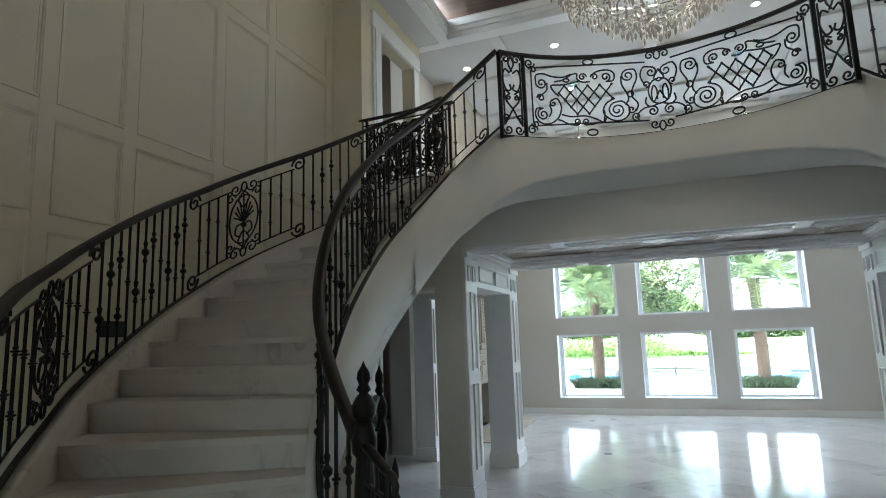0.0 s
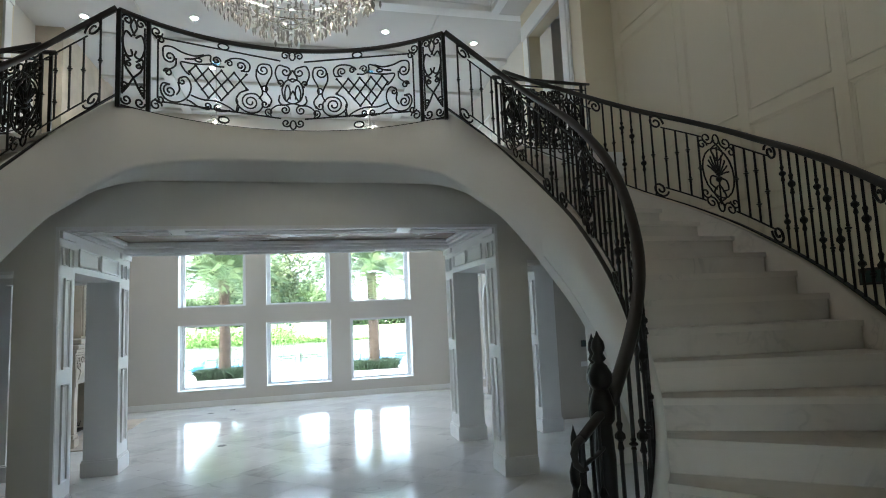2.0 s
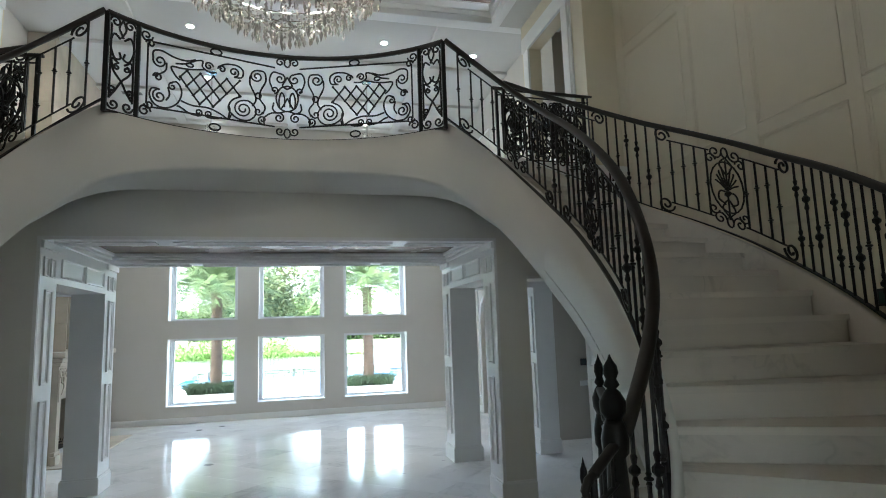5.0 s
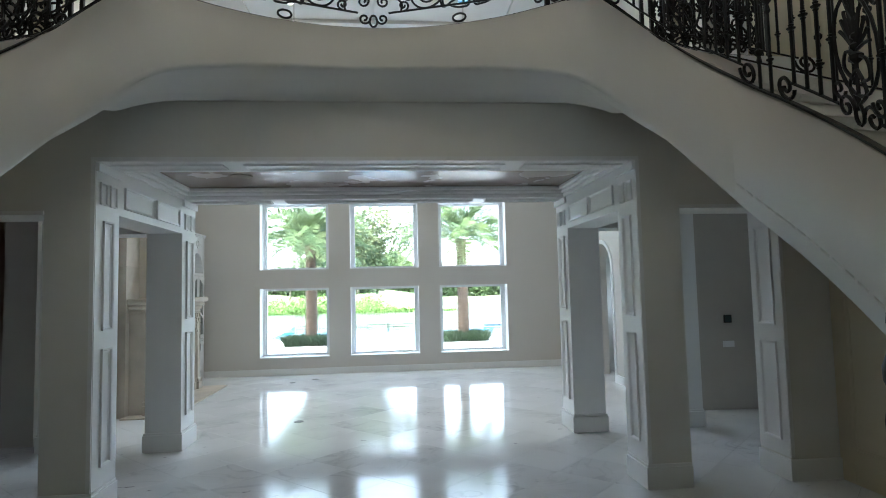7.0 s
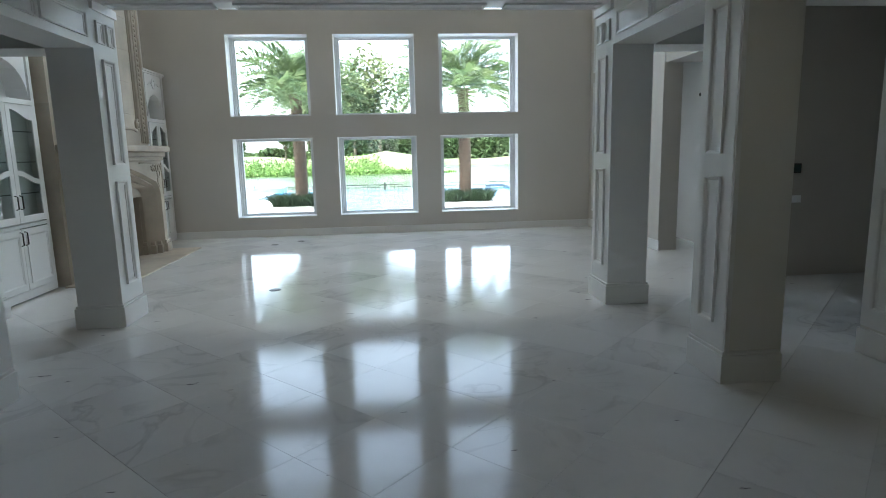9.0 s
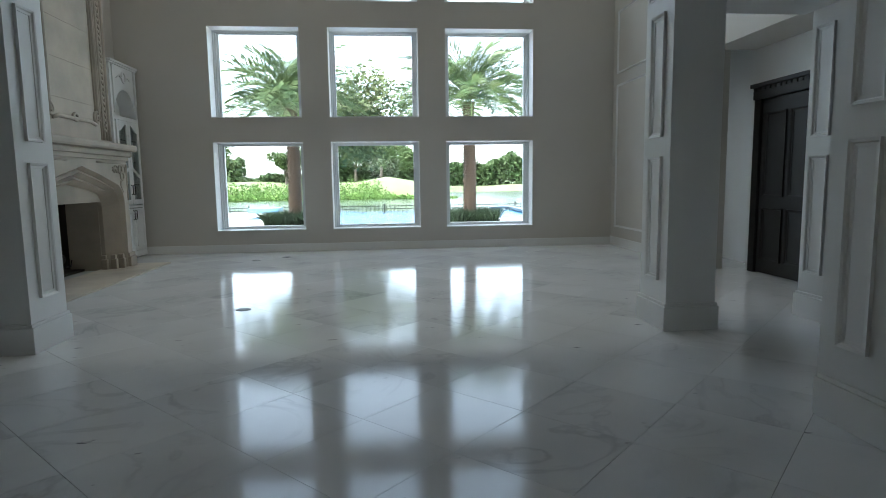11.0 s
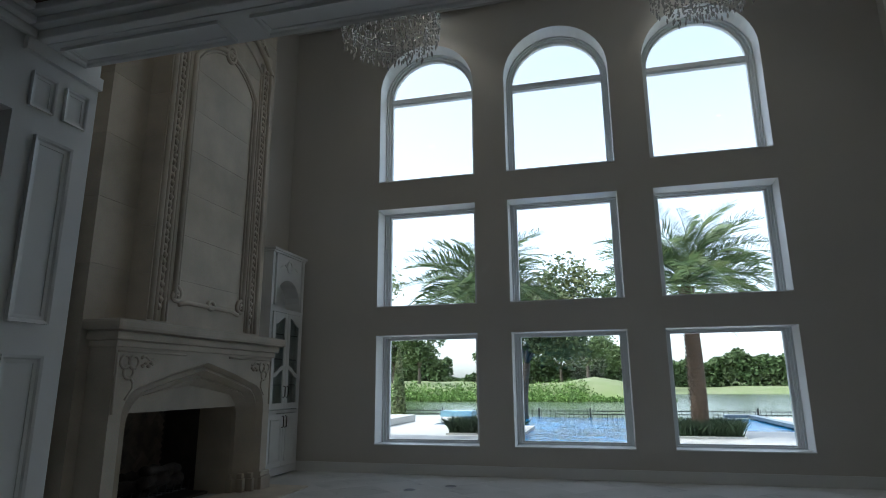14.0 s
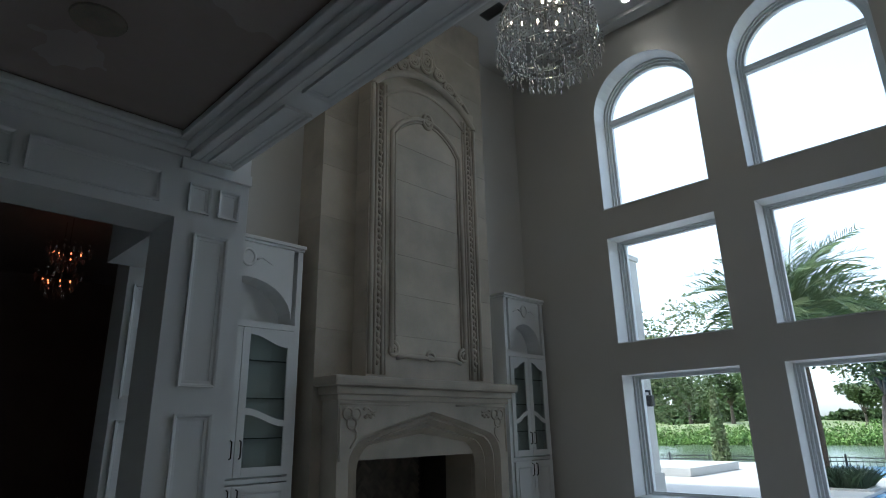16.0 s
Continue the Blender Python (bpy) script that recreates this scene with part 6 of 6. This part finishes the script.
# ---- dark wooden door in the side passage ----
dr = tagged(new("door_1"), "tall black-stained wooden door with carved casing, closed", "door", "", "structure")
dr.location = (5.05, 11.28, 0)
DY0, DY1, DT = 10.62, 11.93, 2.38
part("leaf", boxes((5.0, 5.058, DY0 + 0.14, DY1 - 0.14, 0.01, DT - 0.16), bevel=0.004), M_BLACKWOOD, dr)
bm = bmesh.new()
pd = lambda u, v, o: (5.0 - o, u, v)
for z0, z1 in ((0.18, 0.85), (1.0, 2.05)):
    for a, b in ((DY0 + 0.22, (DY0 + DY1) / 2 - 0.04), ((DY0 + DY1) / 2 + 0.04, DY1 - 0.22)):
        moulding(bm, a, b, z0, z1, pd, 0.04, 0.022)
part("panel_moulding", bm, M_BLACKWOOD, dr)
bm = boxes((4.97, 5.058, DY0, DY0 + 0.13, 0.0, DT - 0.15), (4.97, 5.058, DY1 - 0.13, DY1, 0.0, DT - 0.15), (4.96, 5.058, DY0 - 0.02, DY1 + 0.02, DT - 0.15, DT), (4.93, 5.058, DY0 - 0.05, DY1 + 0.05, DT, DT + 0.05), bevel=0.008)
for i in range(14):
    y = DY0 + 0.03 + i * (DY1 - DY0 - 0.06) / 13
    box(bm, 4.945, 4.96, y - 0.02, y + 0.02, DT - 0.045, DT - 0.005)
part("casing", bm, M_BLACKWOOD, dr, "carved black door casing")
bm = bmesh.new()
lathe(bm, [(0.012, 0), (0.026, 0.02), (0.026, 0.035), (0.004, 0.05)], (4.98, DY0 + 0.22, 0.98), 10)
part("handle", bm, M_NICKEL, dr)

for s in (1, -1):
    t = thing("wall_fitting", "small dark recessed step light on the stair wall", "step light", "step lights", (s * 4.34, 3.5, 2.14))
    part("plate", boxes((*sorted((s * 4.30, s * 4.328)), 3.39, 3.61, 2.08, 2.21), bevel=0.004), M_BLACK, t)
    part("lens", boxes((*sorted((s * 4.297, s * 4.30)), 3.41, 3.59, 2.10, 2.19)), M_SHELF, t, "dark glass lens")


# ---- outdoors ----
def out_mats():
    grass = surface("mown_grass", (0.20, 0.25, 0.085), 0.9, vary=0.4, scale=0.25, grain=9, bump=0.6, second=(0.26, 0.28, 0.14))
    water = surface("lake_water", (0.085, 0.115, 0.065), 0.16, vary=0.2, scale=0.3, grain=2.5, bump=0.5, depth=0.05, spec=0.2)
    pool = surface("pool_water", (0.015, 0.26, 0.62), 0.15, vary=0.6, scale=1.6, grain=3.5, bump=0.8, depth=0.06, spec=0.12)
    deck = surface("pale_stone_paving", (0.55, 0.53, 0.50), 0.6, vary=0.12, scale=1.2, grain=40, bump=0.2)
    bark = surface("palm_bark", (0.17, 0.115, 0.075), 0.95, vary=0.5, scale=9, grain=45, bump=0.9, depth=0.03)
    frond = surface("palm_frond", (0.085, 0.15, 0.05), 0.6, vary=0.35, scale=2.0, grain=20, bump=0.1, second=(0.15, 0.20, 0.065))
    leaf = surface("oak_leaf", (0.065, 0.115, 0.03), 0.7, vary=0.5, scale=0.9, grain=12, bump=0.1, second=(0.12, 0.17, 0.05))
    reed = surface("bank_reeds", (0.17, 0.29, 0.05), 0.8, vary=0.5, scale=0.8, grain=8, bump=0.3, second=(0.10, 0.19, 0.035))
    return grass, water, pool, deck, bark, frond, leaf, reed


GRASS, WATER, POOL, DECK, BARK, FROND, LEAF, REED = out_mats()
STONE_WALL = surface("pale_render", (0.62, 0.60, 0.56), 0.8, vary=0.1, scale=1.0, grain=60)
TRUNK = surface("oak_bark", (0.16, 0.13, 0.10), 0.95, vary=0.4, scale=5, grain=30, bump=0.8, depth=0.02)
LEAF_PALE = surface("pale_leaf", (0.13, 0.20, 0.06), 0.7, vary=0.4, scale=1.2, grain=12, bump=0.1, second=(0.20, 0.22, 0.10))
LEAF_OLIVE = surface("olive_oak_leaf", (0.10, 0.145, 0.045), 0.7, vary=0.5, scale=1.1, grain=12, bump=0.1, second=(0.16, 0.18, 0.06))
LEAF_FAR = surface("far_foliage", (0.08, 0.14, 0.04), 0.8, vary=0.5, scale=0.25, grain=3, bump=0.2, second=(0.085, 0.12, 0.04))
HEDGE = surface("planter_shrub", (0.05, 0.09, 0.035), 0.7, vary=0.5, scale=4, grain=20, bump=0.1)
GZ, LZ = -0.15, -1.10


def quad_cloud(bm, centres, size, rng, flat=0.5):
    """Many small leaf blades, each turned its own way."""
    for c in centres:
        s = size * rng.uniform(0.6, 1.3)
        a, b = Vector((rng.gauss(0, 1), rng.gauss(0, 1), rng.gauss(0, flat))), Vector((rng.gauss(0, 1), rng.gauss(0, 1), rng.gauss(0, 1)))
        a.normalize()
        b = (b - a * b.dot(a)).normalized()
        c = Vector(c)
        bm.faces.new([bm.verts.new(c + v) for v in (a * s, b * s * 0.5, -a * s, -b * s * 0.5)])


def leaf_part(name, centres, size, material, parent, rng, flat=0.5, label=""):
    bm = bmesh.new()
    quad_cloud(bm, centres, size, rng, flat)
    me = bpy.data.meshes.new(name)
    bm.to_mesh(me)
    bm.free()
    me.materials.append(material)
    ob = new(name, me)
    ob.parent = parent
    if parent is not None and parent.type == "EMPTY":
        ob.matrix_parent_inverse = Matrix.Translation(-parent.location)
    if label:
        tagged(ob, label)
    return ob


def oak(place, height, spread, label, material, seed, leaves=2600, size=0.16, lean=0.0, category="tree", low=0.35):
    rng = random.Random(seed)
    root = thing("tree", label, category, "", place)
    p0 = Vector(place)
    th = height * low
    bm = bmesh.new()
    top = p0 + Vector((lean, 0, th))
    tube(bm, [p0 + Vector((lean * t * t, 0.1 * math.sin(3 * t), th * t)) for t in (0, 0.25, 0.5, 0.75, 1)], height * 0.03, 8, taper=lambda t: 1.25 - 0.45 * t)
    part("trunk", bm, TRUNK, root, "", True)
    clumps = []
    limbs = bmesh.new()
    for i in range(11):
        a = i * 2.4 + rng.uniform(-0.4, 0.4)
        r = spread * rng.uniform(0.45, 1.0)
        e = top + Vector((r * math.cos(a), r * math.sin(a) * 0.8, (height - th) * rng.uniform(0.15, 0.9)))
        m = top.lerp(e, 0.5) + Vector((0, 0, 0.12 * height))
        tube(limbs, [top, top.lerp(m, 0.6), m, e], height * 0.012, 5, taper=lambda t: 1 - 0.7 * t)
        clumps += [(e, spread * 0.34), (m, spread * 0.26)]
    part("limbs", limbs, TRUNK, root, "", True)
    pts = []
    for i in range(leaves):
        c, r = clumps[rng.randrange(len(clumps))]
        v = Vector((rng.gauss(0, 1), rng.gauss(0, 1), rng.gauss(0, 0.75)))
        v.normalize()
        pts.append(c + v * r * rng.uniform(0.45, 1.05))
    leaf_part("crown", pts, size, material, root, rng)
    return root


def frond_mesh(seed, length):
    """An arching date-palm leaf: a rib and two rows of narrow leaflets."""
    rng = random.Random(seed)
    bm = bmesh.new()
    droop = rng.uniform(0.75, 1.15)
    rib = []
    for i in range(15):
        t = i / 14
        rib.append(Vector((length * (t - 0.12 * t * t), rng.uniform(-0.01, 0.01), length * (0.42 * t - 0.62 * droop * t * t))))
    tube(bm, rib, 0.020, 4, taper=lambda t: 1 - 0.8 * t)
    for k in range(46):
        t = 0.13 + 0.86 * k / 45
        f = t * 14
        i = min(int(f), 13)
        p = rib[i].lerp(rib[i + 1], f - i)
        d = (rib[i + 1] - rib[i]).normalized()
        ln = length * 0.235 * (1 - 0.55 * abs(t - 0.42) / 0.58) * rng.uniform(0.85, 1.15)
        for sg in (1, -1):
            out = (d * 0.75 + Vector((0, sg, 0)) * 0.85 + Vector((0, 0, rng.uniform(0.05, 0.75)))).normalized()
            w = d.cross(out).normalized() * 0.003 + d * 0.0075
            tip = p + out * ln + Vector((0, 0, -0.18 * ln))
            mid = p + out * ln * 0.5
            bm.faces.new([bm.verts.new(v) for v in (p - w * 0.6, p + w * 0.6, mid + w, tip, mid - w)])
    me = bpy.data.meshes.new("frond")
    bm.to_mesh(me)
    bm.free()
    me.materials.append(FROND)
    return me


FRONDS = [frond_mesh(i, 2.45 + 0.12 * (i % 3)) for i in range(6)]


def palm(place, head, label, seed, scale=1.0):
    rng = random.Random(seed)
    root = thing("palm_tree", label, "palm tree", "terrace palms", place)
    bm = bmesh.new()
    h = head - place[2]
    tube(bm, [(place[0] + 0.03 * math.sin(4 * t), place[1], place[2] + h * t) for t in [i / 10 for i in range(11)]], 0.19, 12, taper=lambda t: 1.15 - 0.2 * t + (0.25 if t > 0.93 else 0))
    part("trunk", bm, BARK, root, "", True)
    bm = bmesh.new()
    rows = int(h / 0.11)
    for i in range(rows):
        for j in range(11):
            a = 6.28319 * (j + 0.5 * (i % 2)) / 11
            r = 0.19 * (1.15 - 0.2 * i / rows)
            z = place[2] + 0.05 + i * 0.11
            c, s_ = math.cos(a), math.sin(a)
            p = Vector((place[0] + r * c, place[1] + r * s_, z))
            t_ = Vector((-s_, c, 0)) * 0.05
            o = Vector((c, s_, 0)) * 0.035
            vs = [bm.verts.new(v) for v in (p - t_, p + t_, p + o + Vector((0, 0, 0.085)), p + Vector((0, 0, -0.03)))]
            bm.faces.new((vs[0], vs[1], vs[2])), bm.faces.new((vs[0], vs[3], vs[1]))
    part("boots", bm, BARK, root, "cut leaf bases up the trunk")
    for i in range(72):
        a = i * 2.39996 + rng.uniform(-0.12, 0.12)
        lift = 84 - 86 * (i / 71) ** 0.9 + rng.uniform(-7, 7)
        ob = new("frond", FRONDS[i % 6])
        ob.parent = root
        ob.matrix_parent_inverse = Matrix.Translation(-root.location)
        ob.matrix_basis = Matrix.Translation((place[0], place[1], head + 0.12)) @ Matrix.Rotation(a, 4, "Z") @ Matrix.Rotation(-radians(lift - 22), 4, "Y") @ Matrix.Rotation(rng.uniform(-0.5, 0.5), 4, "X") @ Matrix.Scale(scale * rng.uniform(0.86, 1.08), 4)
    return root


# ground sheet with the lake bed, terrace, pool
setting("ground", boxes((-900, 900, WYO + 0.02, 2200, LZ - 0.35, LZ - 0.15)), GRASS, "grassy ground that reaches the horizon", "ground")
bm = boxes((-30, -8.6, WYO, 33.6, LZ - 0.1, GZ), (-8.6, -5.3, WYO, 33.6, LZ - 0.1, GZ), (-5.3, -1.75, WYO, 27.6, LZ - 0.1, GZ), (-1.75, 6.4, WYO, 22.0, LZ - 0.1, GZ), (1.75, 6.4, 22.0, 26.2, LZ - 0.1, GZ), (6.4, 14, WYO, 33.6, LZ - 0.1, GZ))
setting("terrace", bm, DECK, "pale stone pool terrace", "pavement")
setting("pool_water", boxes((-5.3, 6.4, 22.0, 33.5, LZ - 0.1, GZ - 0.06)), POOL, "blue rippled swimming pool", "water")
bm = boxes((6.1, 6.4, 26.2, 33.6, GZ - 0.02, GZ + 0.10), (5.2, 6.1, 33.2, 33.6, GZ - 0.02, GZ + 0.10), bevel=0.015)
setting("pool_coping", bm, surface("dark_pool_tile", (0.10, 0.14, 0.18), 0.3, vary=0.3, scale=8, grain=60), "raised dark tiled pool edge", "pool")
setting("spa_wall", boxes((-6.3, -4.9, 32.4, 33.5, GZ - 0.05, GZ + 0.24), bevel=0.02), surface("spa_tile", (0.25, 0.45, 0.55), 0.2, vary=0.3, scale=8, grain=60), "raised blue tiled spa beside the pool", "pool")
setting("garden_wall", boxes((-10.2, -6.5, 25.6, 29.4, GZ, GZ + 0.24), bevel=0.02), DECK, "low pale stone platform on the terrace", "wall")
setting("lake", boxes((-400, 400, 34.6, 83.5, LZ - 0.14, LZ)), WATER, "greenish still lake", "water")
setting("lake_inlet", boxes((5.0, 400, 83.5, 132, LZ - 0.14, LZ - 0.002)), WATER, "far arm of the lake", "water")


def bank_z(x, y):
    """Far shore: a reedy edge, mown mounds behind."""
    edge = min(max((y - 83.2) / 8.0, 0), 1)
    side = 1.0 if x < 3 else max(0.0, 1 - (x - 3) / 7.0)
    far = 1.0 if y > 133 else 0.0
    k = max(side, 0.4 * far)
    edge = edge * edge * (3 - 2 * edge)
    roll = min(max((y - 91) / 8, 0), 1)
    hill = 1.9 * edge + 0.9 * math.exp(-((x - 1.0) / 9) ** 2 - ((y - 98) / 9) ** 2) + 0.5 * math.sin(x * 0.16 + 1.0) * roll + 0.25 * math.sin(x * 0.41) * roll + 0.012 * max(y - 94, 0)
    return LZ - 0.12 + hill * k


bm = bmesh.new()
gx, gy = [-200 + 5 * i for i in range(81)], [83.0 + 1.0 * i for i in range(6)] + [90 + 5 * i for i in range(24)]
grid = [[bm.verts.new((x, y, bank_z(x, y))) for x in gx] for y in gy]
for a, b in zip(grid[:-1], grid[1:]):
    for i in range(len(gx) - 1):
        bm.faces.new((a[i], a[i + 1], b[i + 1], b[i]))
setting("far_lawn", bm, GRASS, "mown golf-course mounds across the lake", "ground", True)
rng = random.Random(4)
pts = []
for i in range(25000):
    x = rng.uniform(-66, 9.5)
    open_bank = min(max((x + 1.5) / 3.0, 0), 1)
    y = 83.0 + abs(rng.gauss(0, 3.2 - 2.5 * open_bank))
    if x > 5.5 and rng.random() < 0.4 or x > -1 and rng.random() < 0.55:
        continue
    hgt = (1.15 - 0.65 * open_bank) * (0.65 + 0.35 * math.sin(x * 0.7) * math.sin(x * 0.23 + 1))
    pts.append((x, y, bank_z(x, y) + rng.uniform(0, hgt)))
ob = leaf_part("bank_reeds", pts, 0.19, REED, None, rng, 1.6)
tagged(ob, "lush green reeds along the far lake bank", "reeds", "", "stuff")
pts = []
for i in range(2500):
    x = rng.uniform(-30, -5)
    pts.append((x, rng.uniform(33.7, 35.0), LZ + rng.uniform(0.0, 0.55)))
ob = leaf_part("near_reeds", pts, 0.12, REED, None, rng, 1.6)
tagged(ob, "yellow-green shrubs below the fence", "shrubs", "", "stuff")

# fence along the water
M_FENCE = surface("black_fence_paint", (0.02, 0.02, 0.02), 0.5, vary=0.2, grain=60)
fence = thing("fence", "low black metal fence along the lake shore", "fence", "", (0, 34, LZ))
FZ = GZ - 0.80
post_me = mesh_of("post", boxes((-0.035, 0.035, -0.035, 0.035, -0.6, 1.12), bevel=0.006), M_FENCE)
picket_me = mesh_of("picket", boxes((-0.011, 0.011, -0.011, 0.011, 0.0, 1.0)), M_FENCE)
for i in range(-11, 8):
    child("post", post_me, fence, (i * 2.2, 34.0, FZ))
for i in range(-112, 84):
    child("picket", picket_me, fence, (i * 0.2 + 0.1, 34.0, FZ + 0.05))
for z in (0.16, 0.84, 0.97):
    part("rail", boxes((-24.5, 16.5, 33.985, 34.015, FZ + z, FZ + z + 0.03)), M_FENCE, fence)

# planting beds and palms on the terrace
for px, py, lab, sd in ((-2.85, 24.2, "yellow-green date palm in a grassy planting bed", 2), (2.92, 24.2, "dark green date palm in a grassy planting bed", 7)):
    bed = thing("planting_bed", "dark green grassy planting bed round a palm", "shrubs", "planting beds", (px, py, GZ))
    part("kerb", boxes((px - 1.0, px + 1.0, py - 0.55, py + 0.55, GZ, GZ + 0.05), bevel=0.01), DECK, bed)
    r2 = random.Random(sd)
    bm = bmesh.new()
    for _ in range(2600):
        a, f = r2.uniform(0, 6.283), math.sqrt(r2.random())
        p = Vector((px + r2.uniform(-0.92, 0.92), py + r2.uniform(-0.5, 0.5), GZ + 0.04))
        out = Vector((r2.gauss(0, 0.16) + 0.10 * math.cos(a), r2.gauss(0, 0.16) + 0.10 * math.sin(a), r2.uniform(0.30, 0.50)))
        w = Vector((-math.sin(a * 3), math.cos(a * 3), 0)) * 0.014
        bm.faces.new([bm.verts.new(v) for v in (p - w, p + w, p + out * 0.6 + w * 0.8, p + out + Vector((out.x, out.y, -0.05)) * 0.4, p + out * 0.6 - w * 0.8)])
    part("shrubs", bm, HEDGE, bed)
    palm((px, py, GZ + 0.02), 3.82 if px > 0 else 3.68, lab, sd, 1.14 if px > 0 else 1.08)

oak((-2.72, 32.3, GZ - 0.1), 6.4, 3.6, "spreading live oak by the pool with a pale leaning trunk", LEAF_OLIVE, 21, 22000, 0.11, 0.25, low=0.36)
oak((-14.0, 37.5, LZ - 0.1), 9.6, 3.6, "airy pale-leaved tree beyond the fence", LEAF_PALE, 5, 9000, 0.11, low=0.28)
oak((-9.6, 33.0, LZ), 1.0, 0.3, "low shrub at the fence foot", LEAF_PALE, 8, 300, 0.06)
# slim cypress beside the fence
cy = thing("cypress", "slim upright green cypress by the fence", "tree", "", (-8.4, 33.0, LZ + 0.2))
r3 = random.Random(9)
bm = bmesh.new()
tube(bm, [(-8.4, 33.0, LZ + 0.2), (-8.4, 33.0, 2.2)], 0.05, 6)
part("trunk", bm, TRUNK, cy)
pts = []
for i in range(2600):
    t = r3.random() ** 1.2
    r = 0.40 * (1 - t) ** 0.7 * r3.uniform(0.5, 1.0) + 0.02
    a = r3.uniform(0, 6.283)
    pts.append((-8.4 + r * math.cos(a), 33.0 + r * math.sin(a), LZ + 0.3 + 3.6 * t))
leaf_part("crown", pts, 0.085, LEAF_PALE, cy, r3, 1.5)
for i, (tx, ty, th, sp, sd) in enumerate(((-27, 84, 7.5, 4.0, 31), (-21.5, 78, 6.6, 3.2, 32), (-15.5, 96, 5.0, 2.6, 33), (-11.0, 92, 6.4, 3.0, 34), (-34, 88, 8.0, 4.2, 35), (-40, 80, 7.0, 3.8, 38), (4.5, 98, 7.5, 4.2, 36), (-1.0, 104, 8.5, 4.2, 37), (-50, 92, 8.5, 4.5, 39), (-5.5, 108, 8.0, 4.0, 40))):
    tx, ty, th, sp = tx * 1.35, ty * 1.35, th * 1.35, sp * 1.4
    oak((tx, ty, bank_z(tx, ty) - 0.1), th, sp, "broad dark green oak on the far lawn", LEAF, sd, 3600, 0.32, low=0.30)
# woodland edge in the distance
r4 = random.Random(12)
pts = []
for i in range(70000):
    x = r4.uniform(-150, 110)
    base = 152 + 12 * math.sin(x * 0.05) + (0 if x < 10 else 6)
    top = 8.2 + 1.0 * math.sin(x * 0.21) + 0.8 * math.sin(x * 0.53 + 2) + 0.6 * math.sin(x * 1.1)
    if -33 < x < -18:
        top *= 0.45
    pts.append((x, base + r4.uniform(0, 7), LZ + top * r4.random() ** 0.7))
ob = leaf_part("woodland", pts, 0.62, LEAF_FAR, None, r4, 0.8)
tagged(ob, "dark green woodland edge across the lake", "woodland", "", "stuff")
# the wing of the house that closes the terrace
wing = thing("house_wing", "white rendered wing of the house beside the terrace", "house", "", (-8, 18.5, 0))
part("wall", boxes((-10.5, -5.45, WYO + 0.02, 21.6, LZ, 5.3)), STONE_WALL, wing)
part("plinth", boxes((-10.5, -5.40, WYO + 0.02, 21.65, LZ, 0.25), bevel=0.01), DECK, wing)
part("cornice", boxes((-10.6, -5.4, WYO + 0.02, 21.66, 5.3, 5.44), bevel=0.03), STONE_WALL, wing)
lt = thing("wall_lantern", "small black wall lantern on the house wing", "lantern", "", (-5.3, 21.3, 1.9))
part("bracket", boxes((-5.45, -5.36, 21.27, 21.33, 2.05, 2.10), (-5.38, -5.34, 21.28, 21.32, 1.98, 2.10)), M_BLACK, lt)
part("lamp_body", boxes((-5.43, -5.29, 21.23, 21.37, 1.72, 1.98), bevel=0.02), M_BLACK, lt)


# ---- floor tiles ----
TS, JOINT = 0.61, 0.0018


def clip(poly, axis, limit, keep_less):
    out = []
    for i, p in enumerate(poly):
        q = poly[(i + 1) % len(poly)]
        a, b = (p[axis] <= limit) == keep_less, (q[axis] <= limit) == keep_less
        if a:
            out.append(p)
        if a != b:
            f = (limit - p[axis]) / (q[axis] - p[axis])
            out.append((p[0] + (q[0] - p[0]) * f, p[1] + (q[1] - p[1]) * f))
    return out


def tile_into(bm, poly, z=0.0):
    prism(bm, poly, z - 0.006, z, lambda u, v, w: (u, v, w))


hd = (TS - JOINT) / math.sqrt(2)
bm = bmesh.new()
tile_into(bm, [(hd, 0), (0, hd), (-hd, 0), (0, -hd)])
bmesh.ops.bevel(bm, geom=[e for e in bm.edges if all(v.co.z > -0.003 for v in e.verts)], offset=0.0006, segments=1, affect="EDGES")
tile_me = mesh_of("tile", bm, M_FLOOR)
floor_ob = bpy.data.objects["floor"]
rest, made = bmesh.new(), 0
D = TS * math.sqrt(2)
for i in range(-40, 60):
    for j in range(-40, 60):
        p, q = 5.90 + D * (i + 0.5), 5.79 + D * (j + 0.5)
        x, y = (p - q) / 2, (p + q) / 2
        if not (-9.6 < x < 6.7 and -4.3 < y < WY + 0.6):
            continue
        whole = y + hd < WY and -9.4 < x - hd
        if whole and -3.0 < x < 3.0 and 4.2 < y < 16 and made < 300:
            ob = new("tile", tile_me)
            ob.parent = floor_ob
            ob.location = (x, y, 0)
            made += 1
        else:
            poly = [(x + hd, y), (x, y + hd), (x - hd, y), (x, y - hd)]
            for ax, lim, less in ((1, WY, True), (0, 6.5, True), (0, -9.5, False), (1, -4.2, False)):
                poly = clip(poly, ax, lim, less) if len(poly) > 2 else poly
            if len(poly) > 2:
                tile_into(rest, poly)
ob = part("far_tiles", rest, M_FLOOR, floor_ob)
tagged(ob, kind="stuff")
